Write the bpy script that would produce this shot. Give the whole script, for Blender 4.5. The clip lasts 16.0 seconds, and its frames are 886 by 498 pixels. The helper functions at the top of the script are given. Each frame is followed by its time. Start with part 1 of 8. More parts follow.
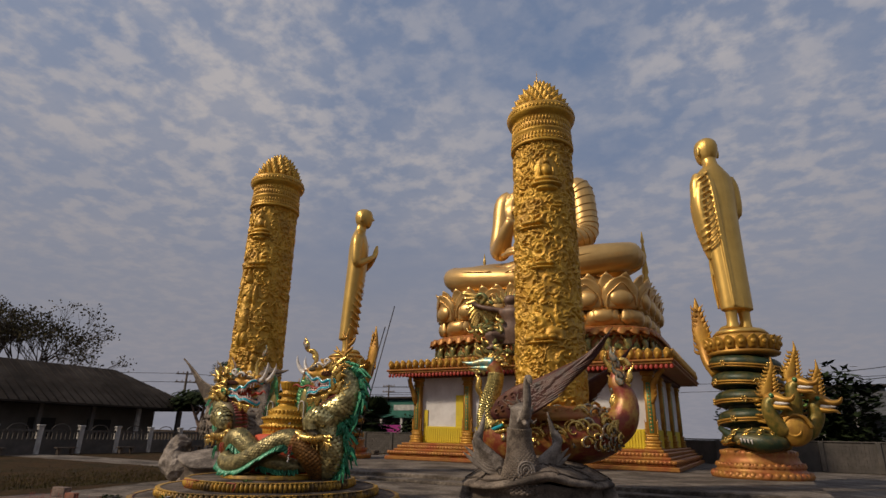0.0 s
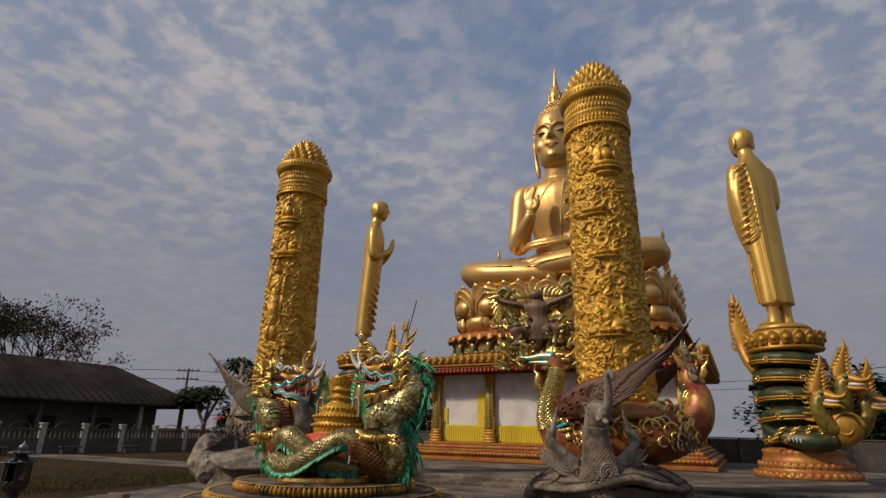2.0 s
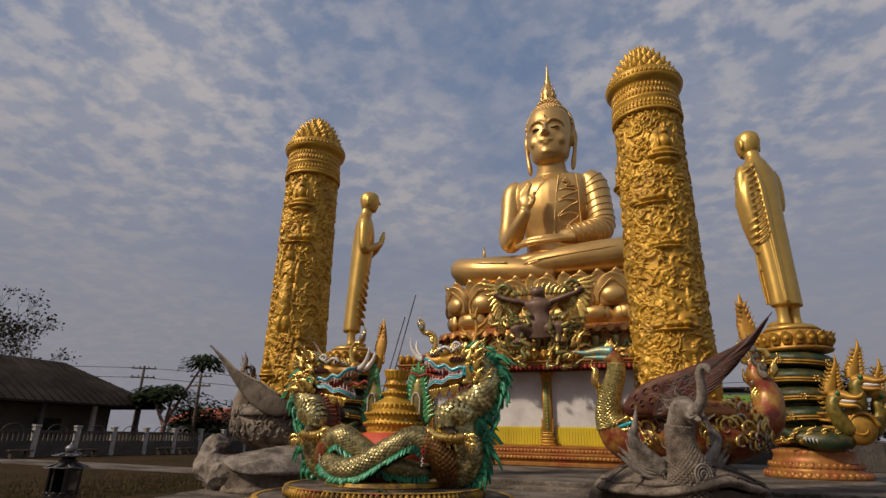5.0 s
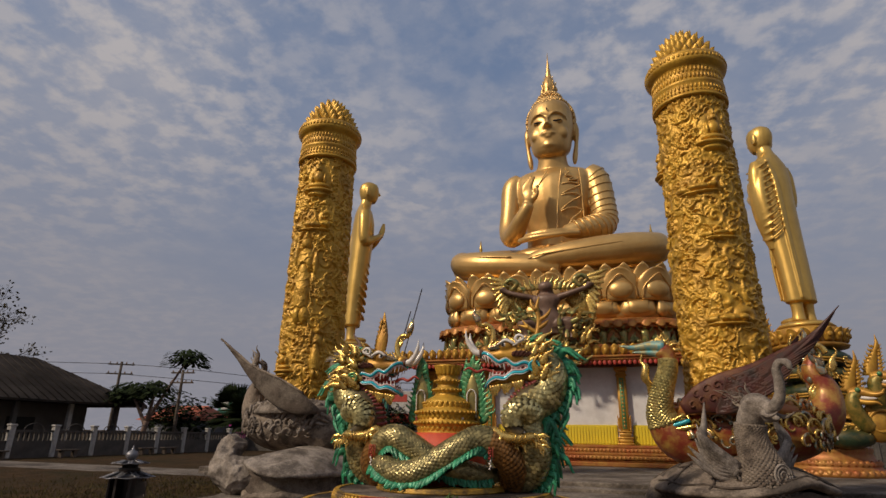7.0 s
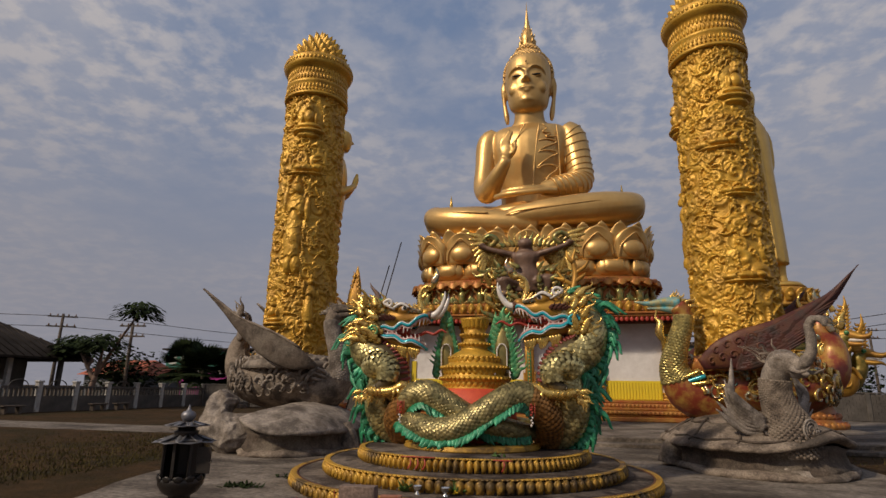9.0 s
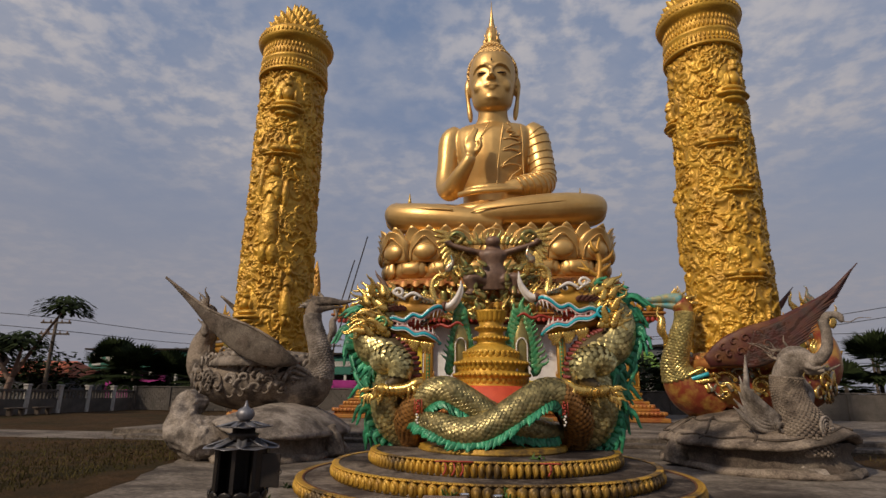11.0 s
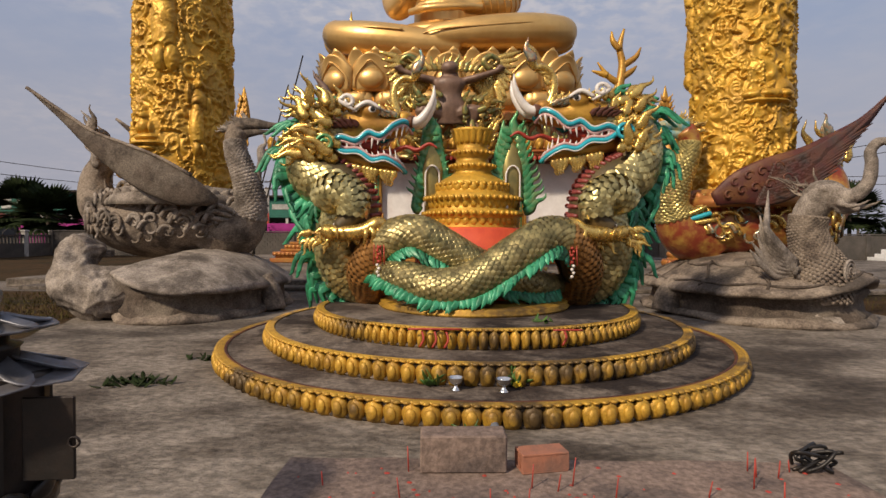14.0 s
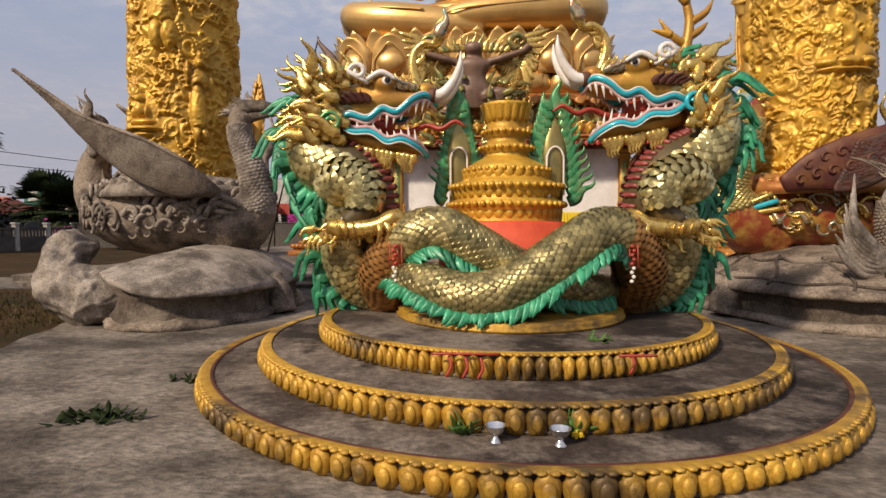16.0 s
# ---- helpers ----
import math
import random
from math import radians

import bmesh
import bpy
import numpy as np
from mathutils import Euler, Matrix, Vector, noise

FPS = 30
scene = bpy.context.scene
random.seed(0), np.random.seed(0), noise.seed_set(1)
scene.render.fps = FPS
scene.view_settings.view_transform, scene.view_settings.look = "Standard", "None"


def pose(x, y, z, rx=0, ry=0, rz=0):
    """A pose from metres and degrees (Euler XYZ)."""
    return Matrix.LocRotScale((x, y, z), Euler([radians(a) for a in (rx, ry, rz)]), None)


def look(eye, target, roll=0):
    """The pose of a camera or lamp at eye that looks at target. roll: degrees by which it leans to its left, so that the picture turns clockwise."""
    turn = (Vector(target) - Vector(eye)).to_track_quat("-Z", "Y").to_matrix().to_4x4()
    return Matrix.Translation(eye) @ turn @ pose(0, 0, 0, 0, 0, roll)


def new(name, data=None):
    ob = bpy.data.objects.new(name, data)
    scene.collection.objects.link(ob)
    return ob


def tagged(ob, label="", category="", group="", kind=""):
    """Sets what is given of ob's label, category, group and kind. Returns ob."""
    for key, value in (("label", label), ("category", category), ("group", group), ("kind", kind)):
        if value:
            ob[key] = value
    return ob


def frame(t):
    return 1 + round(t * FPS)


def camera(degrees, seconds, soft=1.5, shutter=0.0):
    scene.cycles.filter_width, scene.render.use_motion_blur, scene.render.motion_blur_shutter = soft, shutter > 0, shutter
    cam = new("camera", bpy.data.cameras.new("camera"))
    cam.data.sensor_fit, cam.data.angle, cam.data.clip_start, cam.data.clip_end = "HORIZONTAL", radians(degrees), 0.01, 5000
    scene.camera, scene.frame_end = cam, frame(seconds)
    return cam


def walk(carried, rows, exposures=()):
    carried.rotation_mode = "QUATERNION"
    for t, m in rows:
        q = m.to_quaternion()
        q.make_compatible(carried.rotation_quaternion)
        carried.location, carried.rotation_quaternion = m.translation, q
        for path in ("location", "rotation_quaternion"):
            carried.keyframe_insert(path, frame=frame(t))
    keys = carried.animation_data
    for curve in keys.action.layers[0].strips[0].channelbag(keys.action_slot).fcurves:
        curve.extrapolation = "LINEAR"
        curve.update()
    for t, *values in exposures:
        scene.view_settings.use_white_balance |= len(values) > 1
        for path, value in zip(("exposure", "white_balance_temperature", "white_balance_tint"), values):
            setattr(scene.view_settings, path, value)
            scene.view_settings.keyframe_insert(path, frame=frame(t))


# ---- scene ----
cam = camera(77.4, 16.0)
METRES = 15.7
SITE = pose(11.67, -11.86, 1.77, -1.3, 0, 0) @ pose(0, 0, 0, 0, 0, 29.0)
ROWS = [
    (0.0, 0.0, 0.0, 0.0, -0.64, 19.7, -1.78),
    (0.5, -0.0315, 0.01, -0.0009, -0.36, 19.9, -1.67),
    (1.0, -0.0614, 0.0282, -0.0006, -0.41, 19.72, -1.76),
    (1.5, -0.0928, 0.0384, -0.0029, -1.83, 19.71, -1.75),
    (2.0, -0.1248, 0.0734, -0.001, -1.74, 19.56, -1.76),
    (2.5, -0.1557, 0.0827, -0.0036, -2.55, 19.89, -1.59),
    (3.0, -0.1863, 0.0965, -0.007, -3.31, 20.01, -1.54),
    (3.5, -0.2157, 0.1143, -0.0075, -2.83, 19.9, -1.62),
    (6.0, -0.3636, 0.2134, -0.0098, -9.68, 20.0, -1.5),
    (6.5, -0.3919, 0.2282, -0.009, -9.21, 20.08, -1.46),
    (7.0, -0.4147, 0.2575, -0.0066, -10.16, 19.76, -1.27),
    (7.5, -0.4399, 0.2692, -0.0088, -10.77, 19.83, -1.33),
    (8.0, -0.4652, 0.2906, -0.0088, -11.78, 16.07, -1.35),
    (8.5, -0.4874, 0.3156, -0.0056, -13.92, 15.45, -1.34),
    (11.0, -0.5837, 0.4309, -0.0122, -22.41, 15.94, -0.74),
    (11.5, -0.5861, 0.4576, -0.0119, -25.09, 13.99, -0.77),
    (12.0, -0.5797, 0.4881, -0.0108, -26.74, 12.65, -0.34),
    (12.5, -0.5704, 0.5156, -0.0113, -27.25, 9.15, -0.49),
    (13.0, -0.561, 0.5442, -0.0098, -28.97, 5.54, -0.52),
    (13.5, -0.5459, 0.5725, -0.0069, -27.84, 3.37, -0.23),
    (14.0, -0.5366, 0.5995, -0.0074, -28.21, -0.0, -0.3),
    (14.5, -0.5261, 0.624, -0.0052, -27.56, -2.03, -0.04),
    (15.0, -0.514, 0.6448, -0.0023, -25.63, -1.94, 0.05),
    (15.5, -0.5084, 0.6627, -0.0013, -25.69, -1.5, 0.03),
    (16.0, -0.504, 0.671, -0.0005, -25.89, -1.16, 0.03),
]
walk(cam, [(t, SITE @ pose(METRES * x, METRES * y, METRES * z, 90 + pitch, roll, yaw)) for t, x, y, z, yaw, pitch, roll in ROWS],
     exposures=[(t, s, 6850, 11) for t, s in ((0.0, -0.04), (7.5, -0.03), (9.5, 0.06), (11.0, 0.11), (12.0, 0.23), (13.0, 0.41), (14.0, 0.60), (15.0, 0.74), (16.0, 0.78))])

# ---------------------------------------------------------------- world, sun, exposure
SUN_FROM = Vector((-0.52, -0.62, 0.60)).normalized()
sky = bpy.data.worlds.new("sky")
scene.world = sky
sky.use_nodes = True


def build_sky():
    nt = sky.node_tree
    nd, ln = nt.nodes, nt.links
    bg = nd["Background"]
    nish = nd.new("ShaderNodeTexSky")
    nish.sky_type, nish.sun_disc = "NISHITA", False
    nish.sun_elevation = math.asin(SUN_FROM.z)
    nish.sun_rotation = math.atan2(SUN_FROM.x, SUN_FROM.y) % (2 * math.pi)
    nish.air_density, nish.dust_density, nish.ozone_density = 1.2, 2.5, 2.0
    co = nd.new("ShaderNodeTexCoord")
    sep = nd.new("ShaderNodeSeparateXYZ")
    ln.new(co.outputs["Generated"], sep.inputs[0])

    def math_node(op, a, b=None, clamp=False):
        m = nd.new("ShaderNodeMath")
        m.operation, m.use_clamp = op, clamp
        for k, v in enumerate((a, b)):
            if v is None:
                continue
            if isinstance(v, (int, float)):
                m.inputs[k].default_value = v
            else:
                ln.new(v, m.inputs[k])
        return m.outputs[0]

    up = math_node("MAXIMUM", sep.outputs[2], 0.0)
    den = math_node("ADD", up, 0.16)
    com = nd.new("ShaderNodeCombineXYZ")
    ln.new(math_node("DIVIDE", sep.outputs[0], den), com.inputs[0])
    ln.new(math_node("DIVIDE", sep.outputs[1], den), com.inputs[1])

    def noise_node(scale, detail, rough, dist=0.0):
        n = nd.new("ShaderNodeTexNoise")
        n.inputs["Scale"].default_value, n.inputs["Detail"].default_value = scale, detail
        n.inputs["Roughness"].default_value, n.inputs["Distortion"].default_value = rough, dist
        ln.new(com.outputs[0], n.inputs["Vector"])
        return n.outputs[0]

    def smooth(v, a, b, hi=1.0):
        m = nd.new("ShaderNodeMapRange")
        m.interpolation_type = "SMOOTHSTEP"
        m.inputs[1].default_value, m.inputs[2].default_value, m.inputs[4].default_value = a, b, hi
        ln.new(v, m.inputs[0])
        return m.outputs[0]

    def mix(f, a, b):
        m = nd.new("ShaderNodeMix")
        m.data_type = "RGBA"
        ln.new(f, m.inputs[0])
        for k, v in ((6, a), (7, b)):
            if isinstance(v, tuple):
                m.inputs[k].default_value = (*v, 1)
            else:
                ln.new(v, m.inputs[k])
        return m.outputs[2]

    big = smooth(noise_node(0.8, 3, 0.5), 0.34, 0.58)
    small = smooth(noise_node(12.0, 5, 0.55, 0.1), 0.40, 0.66)
    veil = smooth(noise_node(2.2, 7, 0.62), 0.36, 0.74)
    cover = math_node("ADD", math_node("MULTIPLY", big, math_node("ADD", math_node("MULTIPLY", small, 0.58), 0.22)), math_node("MULTIPLY", veil, 0.36), True)
    # the clear sky, brought to the scale of the clouds' radiance
    sc = nd.new("ShaderNodeVectorMath")
    sc.operation = "SCALE"
    sc.inputs[3].default_value = 0.085
    ln.new(nish.outputs[0], sc.inputs[0])
    blue = mix(math_node("ADD", 0.55, 0.0), sc.outputs[0], (0.13, 0.215, 0.40))
    clouds = mix(cover, blue, (0.44, 0.43, 0.455))
    haze = smooth(sep.outputs[2], 0.66, 0.08)
    m = nd.new("ShaderNodeMath")
    m.operation = "MULTIPLY"
    ln.new(haze, m.inputs[0])
    m.inputs[1].default_value = 0.86
    col = mix(m.outputs[0], clouds, (0.235, 0.238, 0.285))
    ln.new(col, bg.inputs[0])
    bg.inputs[1].default_value = 1.0


build_sky()
sun = new("sun", bpy.data.lights.new("sun", "SUN"))
sun.data.energy, sun.data.angle, sun.data.color = 2.6, radians(4), (1.0, 0.87, 0.70)
sun.matrix_world = look(SUN_FROM * 60, (0, 0, 0))


# ---------------------------------------------------------------- materials
def mat(name, c1, c2=None, scale=3.0, rough=0.6, metal=0.0, bump=0.15, bscale=30.0, stain=None, sscale=0.6, samount=0.5, island=0.0, rand=0.0, spec=0.5, stretch=(1, 1, 1), rvar=0.12, sharp=0.16, speck=0.0, world=False):
    """Base colour mottled between c1 and c2, with stains of their own shape and fine relief, at world size."""
    m = bpy.data.materials.new(name)
    m.use_nodes = True
    nt = m.node_tree
    nd, ln = nt.nodes, nt.links
    b = nd["Principled BSDF"]
    co = nd.new("ShaderNodeTexCoord")
    mp = nd.new("ShaderNodeMapping")
    mp.inputs["Scale"].default_value = stretch
    if world:
        geo = nd.new("ShaderNodeNewGeometry")
        ln.new(geo.outputs["Position"], mp.inputs[0])
    else:
        ln.new(co.outputs["Object"], mp.inputs[0])

    def noi(s, d=6.0, r=0.6):
        n = nd.new("ShaderNodeTexNoise")
        n.inputs["Scale"].default_value, n.inputs["Detail"].default_value, n.inputs["Roughness"].default_value = s, d, r
        ln.new(mp.outputs[0], n.inputs["Vector"])
        return n.outputs[0]

    def ramp(v, a, bb, hi=1.0):
        r = nd.new("ShaderNodeMapRange")
        r.inputs[1].default_value, r.inputs[2].default_value, r.inputs[4].default_value = a, bb, hi
        ln.new(v, r.inputs[0])
        return r.outputs[0]

    def mixc(f, a, c):
        x = nd.new("ShaderNodeMix")
        x.data_type = "RGBA"
        ln.new(f, x.inputs[0])
        for k, v in ((6, a), (7, c)):
            if isinstance(v, tuple):
                x.inputs[k].default_value = (*v, 1)
            else:
                ln.new(v, x.inputs[k])
        return x.outputs[2]

    c2 = c2 or tuple(v * 0.8 for v in c1)
    col = mixc(ramp(noi(scale, 9, 0.66), 0.51 - sharp, 0.51 + sharp), c1, c2)
    if stain:
        col = mixc(ramp(noi(sscale, 8, 0.68), 0.55 - sharp * 0.6, 0.55 + sharp * 0.6, samount), col, stain)
    if speck:
        dk = mixc(ramp(noi(scale * 13, 6, 0.7), 0.40, 0.62), (1 - speck, 1 - speck, 1 - speck), (1 + speck, 1 + speck, 1 + speck))
        mu = nd.new("ShaderNodeMix")
        mu.data_type, mu.blend_type = "RGBA", "MULTIPLY"
        mu.inputs[0].default_value = 1.0
        ln.new(col, mu.inputs[6])
        ln.new(dk, mu.inputs[7])
        col = mu.outputs[2]
    for amount, node, out in ((island, "ShaderNodeNewGeometry", "Random Per Island"), (rand, "ShaderNodeObjectInfo", "Random")):
        if amount:
            g = nd.new(node)
            h = nd.new("ShaderNodeHueSaturation")
            r = nd.new("ShaderNodeMapRange")
            r.inputs[3].default_value, r.inputs[4].default_value = 1 - amount, 1 + amount
            ln.new(g.outputs[out], r.inputs[0])
            ln.new(r.outputs[0], h.inputs["Value"])
            ln.new(col, h.inputs["Color"])
            col = h.outputs[0]
    ln.new(col, b.inputs["Base Color"])
    rr = nd.new("ShaderNodeMapRange")
    rr.inputs[3].default_value, rr.inputs[4].default_value = max(rough - rvar, 0.05), min(rough + rvar, 1)
    ln.new(noi(scale * 2.3), rr.inputs[0])
    ln.new(rr.outputs[0], b.inputs["Roughness"])
    b.inputs["Metallic"].default_value = metal
    b.inputs["Specular IOR Level"].default_value = spec
    if bump:
        bp = nd.new("ShaderNodeBump")
        bp.inputs["Strength"].default_value, bp.inputs["Distance"].default_value = bump, 0.6 / bscale
        ln.new(noi(bscale, 5), bp.inputs["Height"])
        ln.new(bp.outputs[0], b.inputs["Normal"])
    return m


GOLD_SATIN = mat("satin gold paint", (0.70, 0.45, 0.17), (0.56, 0.33, 0.11), 0.5, 0.40, 0.66, 0.05, 6, stain=(0.50, 0.30, 0.10), sscale=0.35, samount=0.35)
GOLD_MONK = mat("yellow gold paint", (0.70, 0.45, 0.12), (0.58, 0.35, 0.08), 0.7, 0.38, 0.65, 0.05, 8, stain=(0.45, 0.27, 0.08), sscale=0.4, samount=0.35)
GOLD_PILLAR = mat("carved gold paint", (0.64, 0.37, 0.045), (0.48, 0.25, 0.026), 1.6, 0.46, 0.35, 0.25, 16, stain=(0.24, 0.13, 0.03), sscale=1.2, samount=0.45, sharp=0.13, speck=0.12)
GOLD_RELIEF = mat("ornament gold paint", (0.56, 0.31, 0.045), (0.36, 0.17, 0.025), 2.5, 0.46, 0.4, 0.2, 18, stain=(0.25, 0.10, 0.03), sscale=1.2, samount=0.5)
GOLD_RED = mat("red worn gold moulding", (0.44, 0.22, 0.045), (0.31, 0.10, 0.028), 2.5, 0.48, 0.35, 0.2, 18, stain=(0.36, 0.06, 0.03), sscale=1.0, samount=0.55)
GOLD_PETAL = mat("chipped gold petal paint", (0.50, 0.29, 0.038), (0.38, 0.20, 0.025), 9, 0.5, 0.3, 0.35, 40, stain=(0.040, 0.028, 0.020), sscale=1.1, samount=0.85, world=True, rand=0.2, sharp=0.10, speck=0.2)
RED = mat("faded red paint", (0.42, 0.045, 0.025), (0.30, 0.03, 0.02), 4, 0.5, 0, 0.1, 40, stain=(0.2, 0.03, 0.02), samount=0.4)
MAROON = mat("maroon paint", (0.085, 0.016, 0.012), (0.035, 0.011, 0.009), 6, 0.6, 0.1, 0.2, 40, stain=(0.3, 0.12, 0.03), sscale=3, samount=0.4)
ORANGE = mat("orange red cloth", (0.62, 0.09, 0.03), (0.48, 0.05, 0.02), 6, 0.6, 0, 0.1, 60)
WHITE = mat("stained white wall paint", (0.74, 0.72, 0.70), (0.62, 0.59, 0.57), 1.2, 0.7, 0, 0.08, 30, stain=(0.36, 0.33, 0.31), sscale=0.7, samount=0.35)
YELLOW = mat("yellow wall paint", (0.72, 0.55, 0.02), (0.60, 0.44, 0.02), 1.5, 0.6, 0, 0.08, 30, stain=(0.42, 0.32, 0.05), sscale=1.0, samount=0.4)
CONCRETE = mat("weathered concrete paving", (0.215, 0.180, 0.147), (0.088, 0.070, 0.055), 0.8, 0.85, 0, 0.7, 18, stain=(0.040, 0.031, 0.025), sscale=0.42, samount=0.75, stretch=(0.85, 1.2, 1), sharp=0.09, speck=0.35, spec=0.2)
RINGTOP = mat("sooty cement step", (0.15, 0.120, 0.097), (0.048, 0.035, 0.028), 1.3, 0.85, 0, 0.6, 22, stain=(0.020, 0.014, 0.012), sscale=1.0, samount=0.95, sharp=0.08, speck=0.3, spec=0.2)
CEMENT = mat("bare grey cement", (0.25, 0.20, 0.155), (0.12, 0.09, 0.07), 2.2, 0.85, 0, 0.6, 18, stain=(0.060, 0.050, 0.042), sscale=1.1, samount=0.75, sharp=0.10, speck=0.3, spec=0.2)
CEMENT_PALE = mat("pale dry cement", (0.33, 0.28, 0.235), (0.165, 0.135, 0.11), 3, 0.85, 0, 0.6, 20, stain=(0.055, 0.044, 0.037), sscale=1.3, samount=0.75, sharp=0.10, speck=0.3, spec=0.2)
# dark bare cement; on the turtles' undersides it paints in shade
CEMENT_DARK = mat("dark stained cement and shell shade", (0.105, 0.080, 0.062), (0.055, 0.042, 0.033), 3, 0.9, 0, 0.5, 20, stain=(0.20, 0.165, 0.13), sscale=1.4, samount=0.6, sharp=0.10, speck=0.3, spec=0.2)
GRASS = mat("dry trampled grass and soil", (0.066, 0.037, 0.016), (0.034, 0.021, 0.009), 1.4, 0.95, 0, 0.8, 14, stain=(0.024, 0.021, 0.008), sscale=0.3, samount=0.8, sharp=0.12, speck=0.35, spec=0.08)
BLADE = mat("dry grass blade", (0.085, 0.062, 0.024), (0.045, 0.042, 0.014), 0.8, 0.9, 0, 0, 10, island=0.35, spec=0.08)
BLOCK = mat("grey block wall", (0.115, 0.10, 0.088), (0.070, 0.061, 0.053), 1.5, 0.9, 0, 0.4, 14, stain=(0.07, 0.065, 0.06), sscale=0.5, samount=0.6, rand=0.15, spec=0.2)
POSTWHITE = mat("limewashed post", (0.52, 0.50, 0.47), (0.36, 0.34, 0.31), 3, 0.8, 0, 0.2, 20, stain=(0.14, 0.12, 0.11), samount=0.6, sscale=2, spec=0.2)
ROOF = mat("dark weathered roof sheet", (0.034, 0.026, 0.021), (0.020, 0.016, 0.013), 0.8, 0.85, 0, 0.3, 8, stain=(0.085, 0.07, 0.06), sscale=0.3, samount=0.5, spec=0.08)
HALLWALL = mat("grey hall plaster", (0.12, 0.11, 0.10), (0.085, 0.08, 0.072), 1, 0.9, 0, 0.2, 10, spec=0.2)
BARK = mat("grey bark", (0.085, 0.068, 0.055), (0.05, 0.04, 0.033), 6, 0.9, 0, 0.5, 25, spec=0.2)
LEAF = mat("dark green leaf", (0.026, 0.038, 0.014), (0.016, 0.024, 0.009), 2, 0.85, 0, 0, 10, island=0.4, spec=0.08)
LEAF_DRY = mat("brown green leaf", (0.060, 0.050, 0.024), (0.04, 0.033, 0.018), 2, 0.9, 0, 0, 10, island=0.35, spec=0.08)
LEAF_FRESH = mat("fresh green leaf", (0.06, 0.13, 0.02), (0.04, 0.09, 0.015), 8, 0.5, 0, 0, 10, island=0.3)
PETAL_YELLOW = mat("yellow flower", (0.75, 0.5, 0.02), None, 8, 0.6, 0, 0, 10)
DARKMETAL = mat("black painted metal", (0.030, 0.026, 0.023), (0.018, 0.016, 0.015), 6, 0.42, 0.5, 0.2, 40, stain=(0.085, 0.055, 0.04), sscale=3, samount=0.5)
STEEL = mat("dull sheet steel", (0.26, 0.26, 0.28), (0.15, 0.145, 0.15), 7, 0.5, 0.7, 0.1, 30, stain=(0.13, 0.10, 0.10), sscale=4, samount=0.6)
SILVER = mat("polished silver bowl", (0.72, 0.71, 0.69), (0.6, 0.58, 0.56), 12, 0.2, 0.95, 0.2, 60)
SCALE_OLIVE = mat("dull olive gilded scale", (0.34, 0.27, 0.115), (0.17, 0.14, 0.055), 5, 0.36, 0.55, 0, 30, island=0.45, stain=(0.10, 0.10, 0.045), sscale=2.5, samount=0.6)
SCALE_GOLD = mat("gilded mirror scale", (0.62, 0.53, 0.25), (0.24, 0.21, 0.09), 6, 0.30, 0.65, 0, 30, island=0.5, stain=(0.30, 0.22, 0.08), sscale=2.0, samount=0.6)
SCALE_BRONZE = mat("dark gilded scale", (0.50, 0.38, 0.13), (0.30, 0.26, 0.10), 5, 0.32, 0.7, 0, 30, island=0.35)
SCALE_RUST = mat("russet gilded scale", (0.42, 0.20, 0.06), (0.30, 0.15, 0.05), 5, 0.36, 0.6, 0, 30, island=0.35)
BODY_DARK = mat("dark brown body paint", (0.11, 0.075, 0.03), (0.06, 0.045, 0.02), 8, 0.5, 0.2, 0.2, 40)
FIN_GREEN = mat("emerald fin paint", (0.014, 0.20, 0.085), (0.06, 0.36, 0.20), 5, 0.38, 0.1, 0.25, 40, stain=(0.010, 0.055, 0.022), sscale=3.5, samount=0.75, island=0.3)
LEAF_GREEN = mat("green mosaic flame", (0.03, 0.20, 0.07), (0.07, 0.30, 0.13), 14, 0.3, 0.3, 0.2, 60, stain=(0.30, 0.28, 0.12), sscale=7, samount=0.6)
TURQ = mat("turquoise enamel", (0.02, 0.42, 0.50), (0.03, 0.30, 0.40), 9, 0.22, 0.1, 0.1, 50)
WHITEFIN = mat("ivory enamel", (0.74, 0.70, 0.64), (0.60, 0.54, 0.50), 10, 0.3, 0, 0.1, 50)
PINK = mat("dull red belly paint", (0.26, 0.055, 0.045), (0.16, 0.03, 0.028), 7, 0.45, 0, 0.15, 50)
GILT = mat("bright gilt ornament", (0.82, 0.58, 0.18), (0.58, 0.36, 0.08), 9, 0.27, 0.8, 0.2, 50, island=0.2, stain=(0.30, 0.13, 0.05), sscale=6, samount=0.6)
GUM = mat("pale pink gum enamel", (0.62, 0.40, 0.38), (0.50, 0.26, 0.25), 10, 0.35, 0, 0.1, 50)
MOSAIC = mat("glass mosaic ornament", (0.55, 0.42, 0.22), (0.30, 0.09, 0.05), 22, 0.2, 0.6, 0.3, 60, stain=(0.06, 0.30, 0.32), sscale=14, samount=0.8, island=0.3)
GREEN_GARUDA = mat("green gilt ornament", (0.08, 0.17, 0.07), (0.42, 0.30, 0.08), 5, 0.3, 0.5, 0.2, 40, stain=(0.30, 0.06, 0.03), sscale=4, samount=0.5)
BROWN = mat("brown figure paint", (0.21, 0.125, 0.085), (0.12, 0.07, 0.05), 4, 0.5, 0.1, 0.1, 30)
NAGA_GREEN = mat("dark green coil paint", (0.026, 0.048, 0.020), (0.013, 0.026, 0.011), 3, 0.45, 0.15, 0.2, 16, stain=(0.22, 0.14, 0.03), sscale=2.0, samount=0.5)
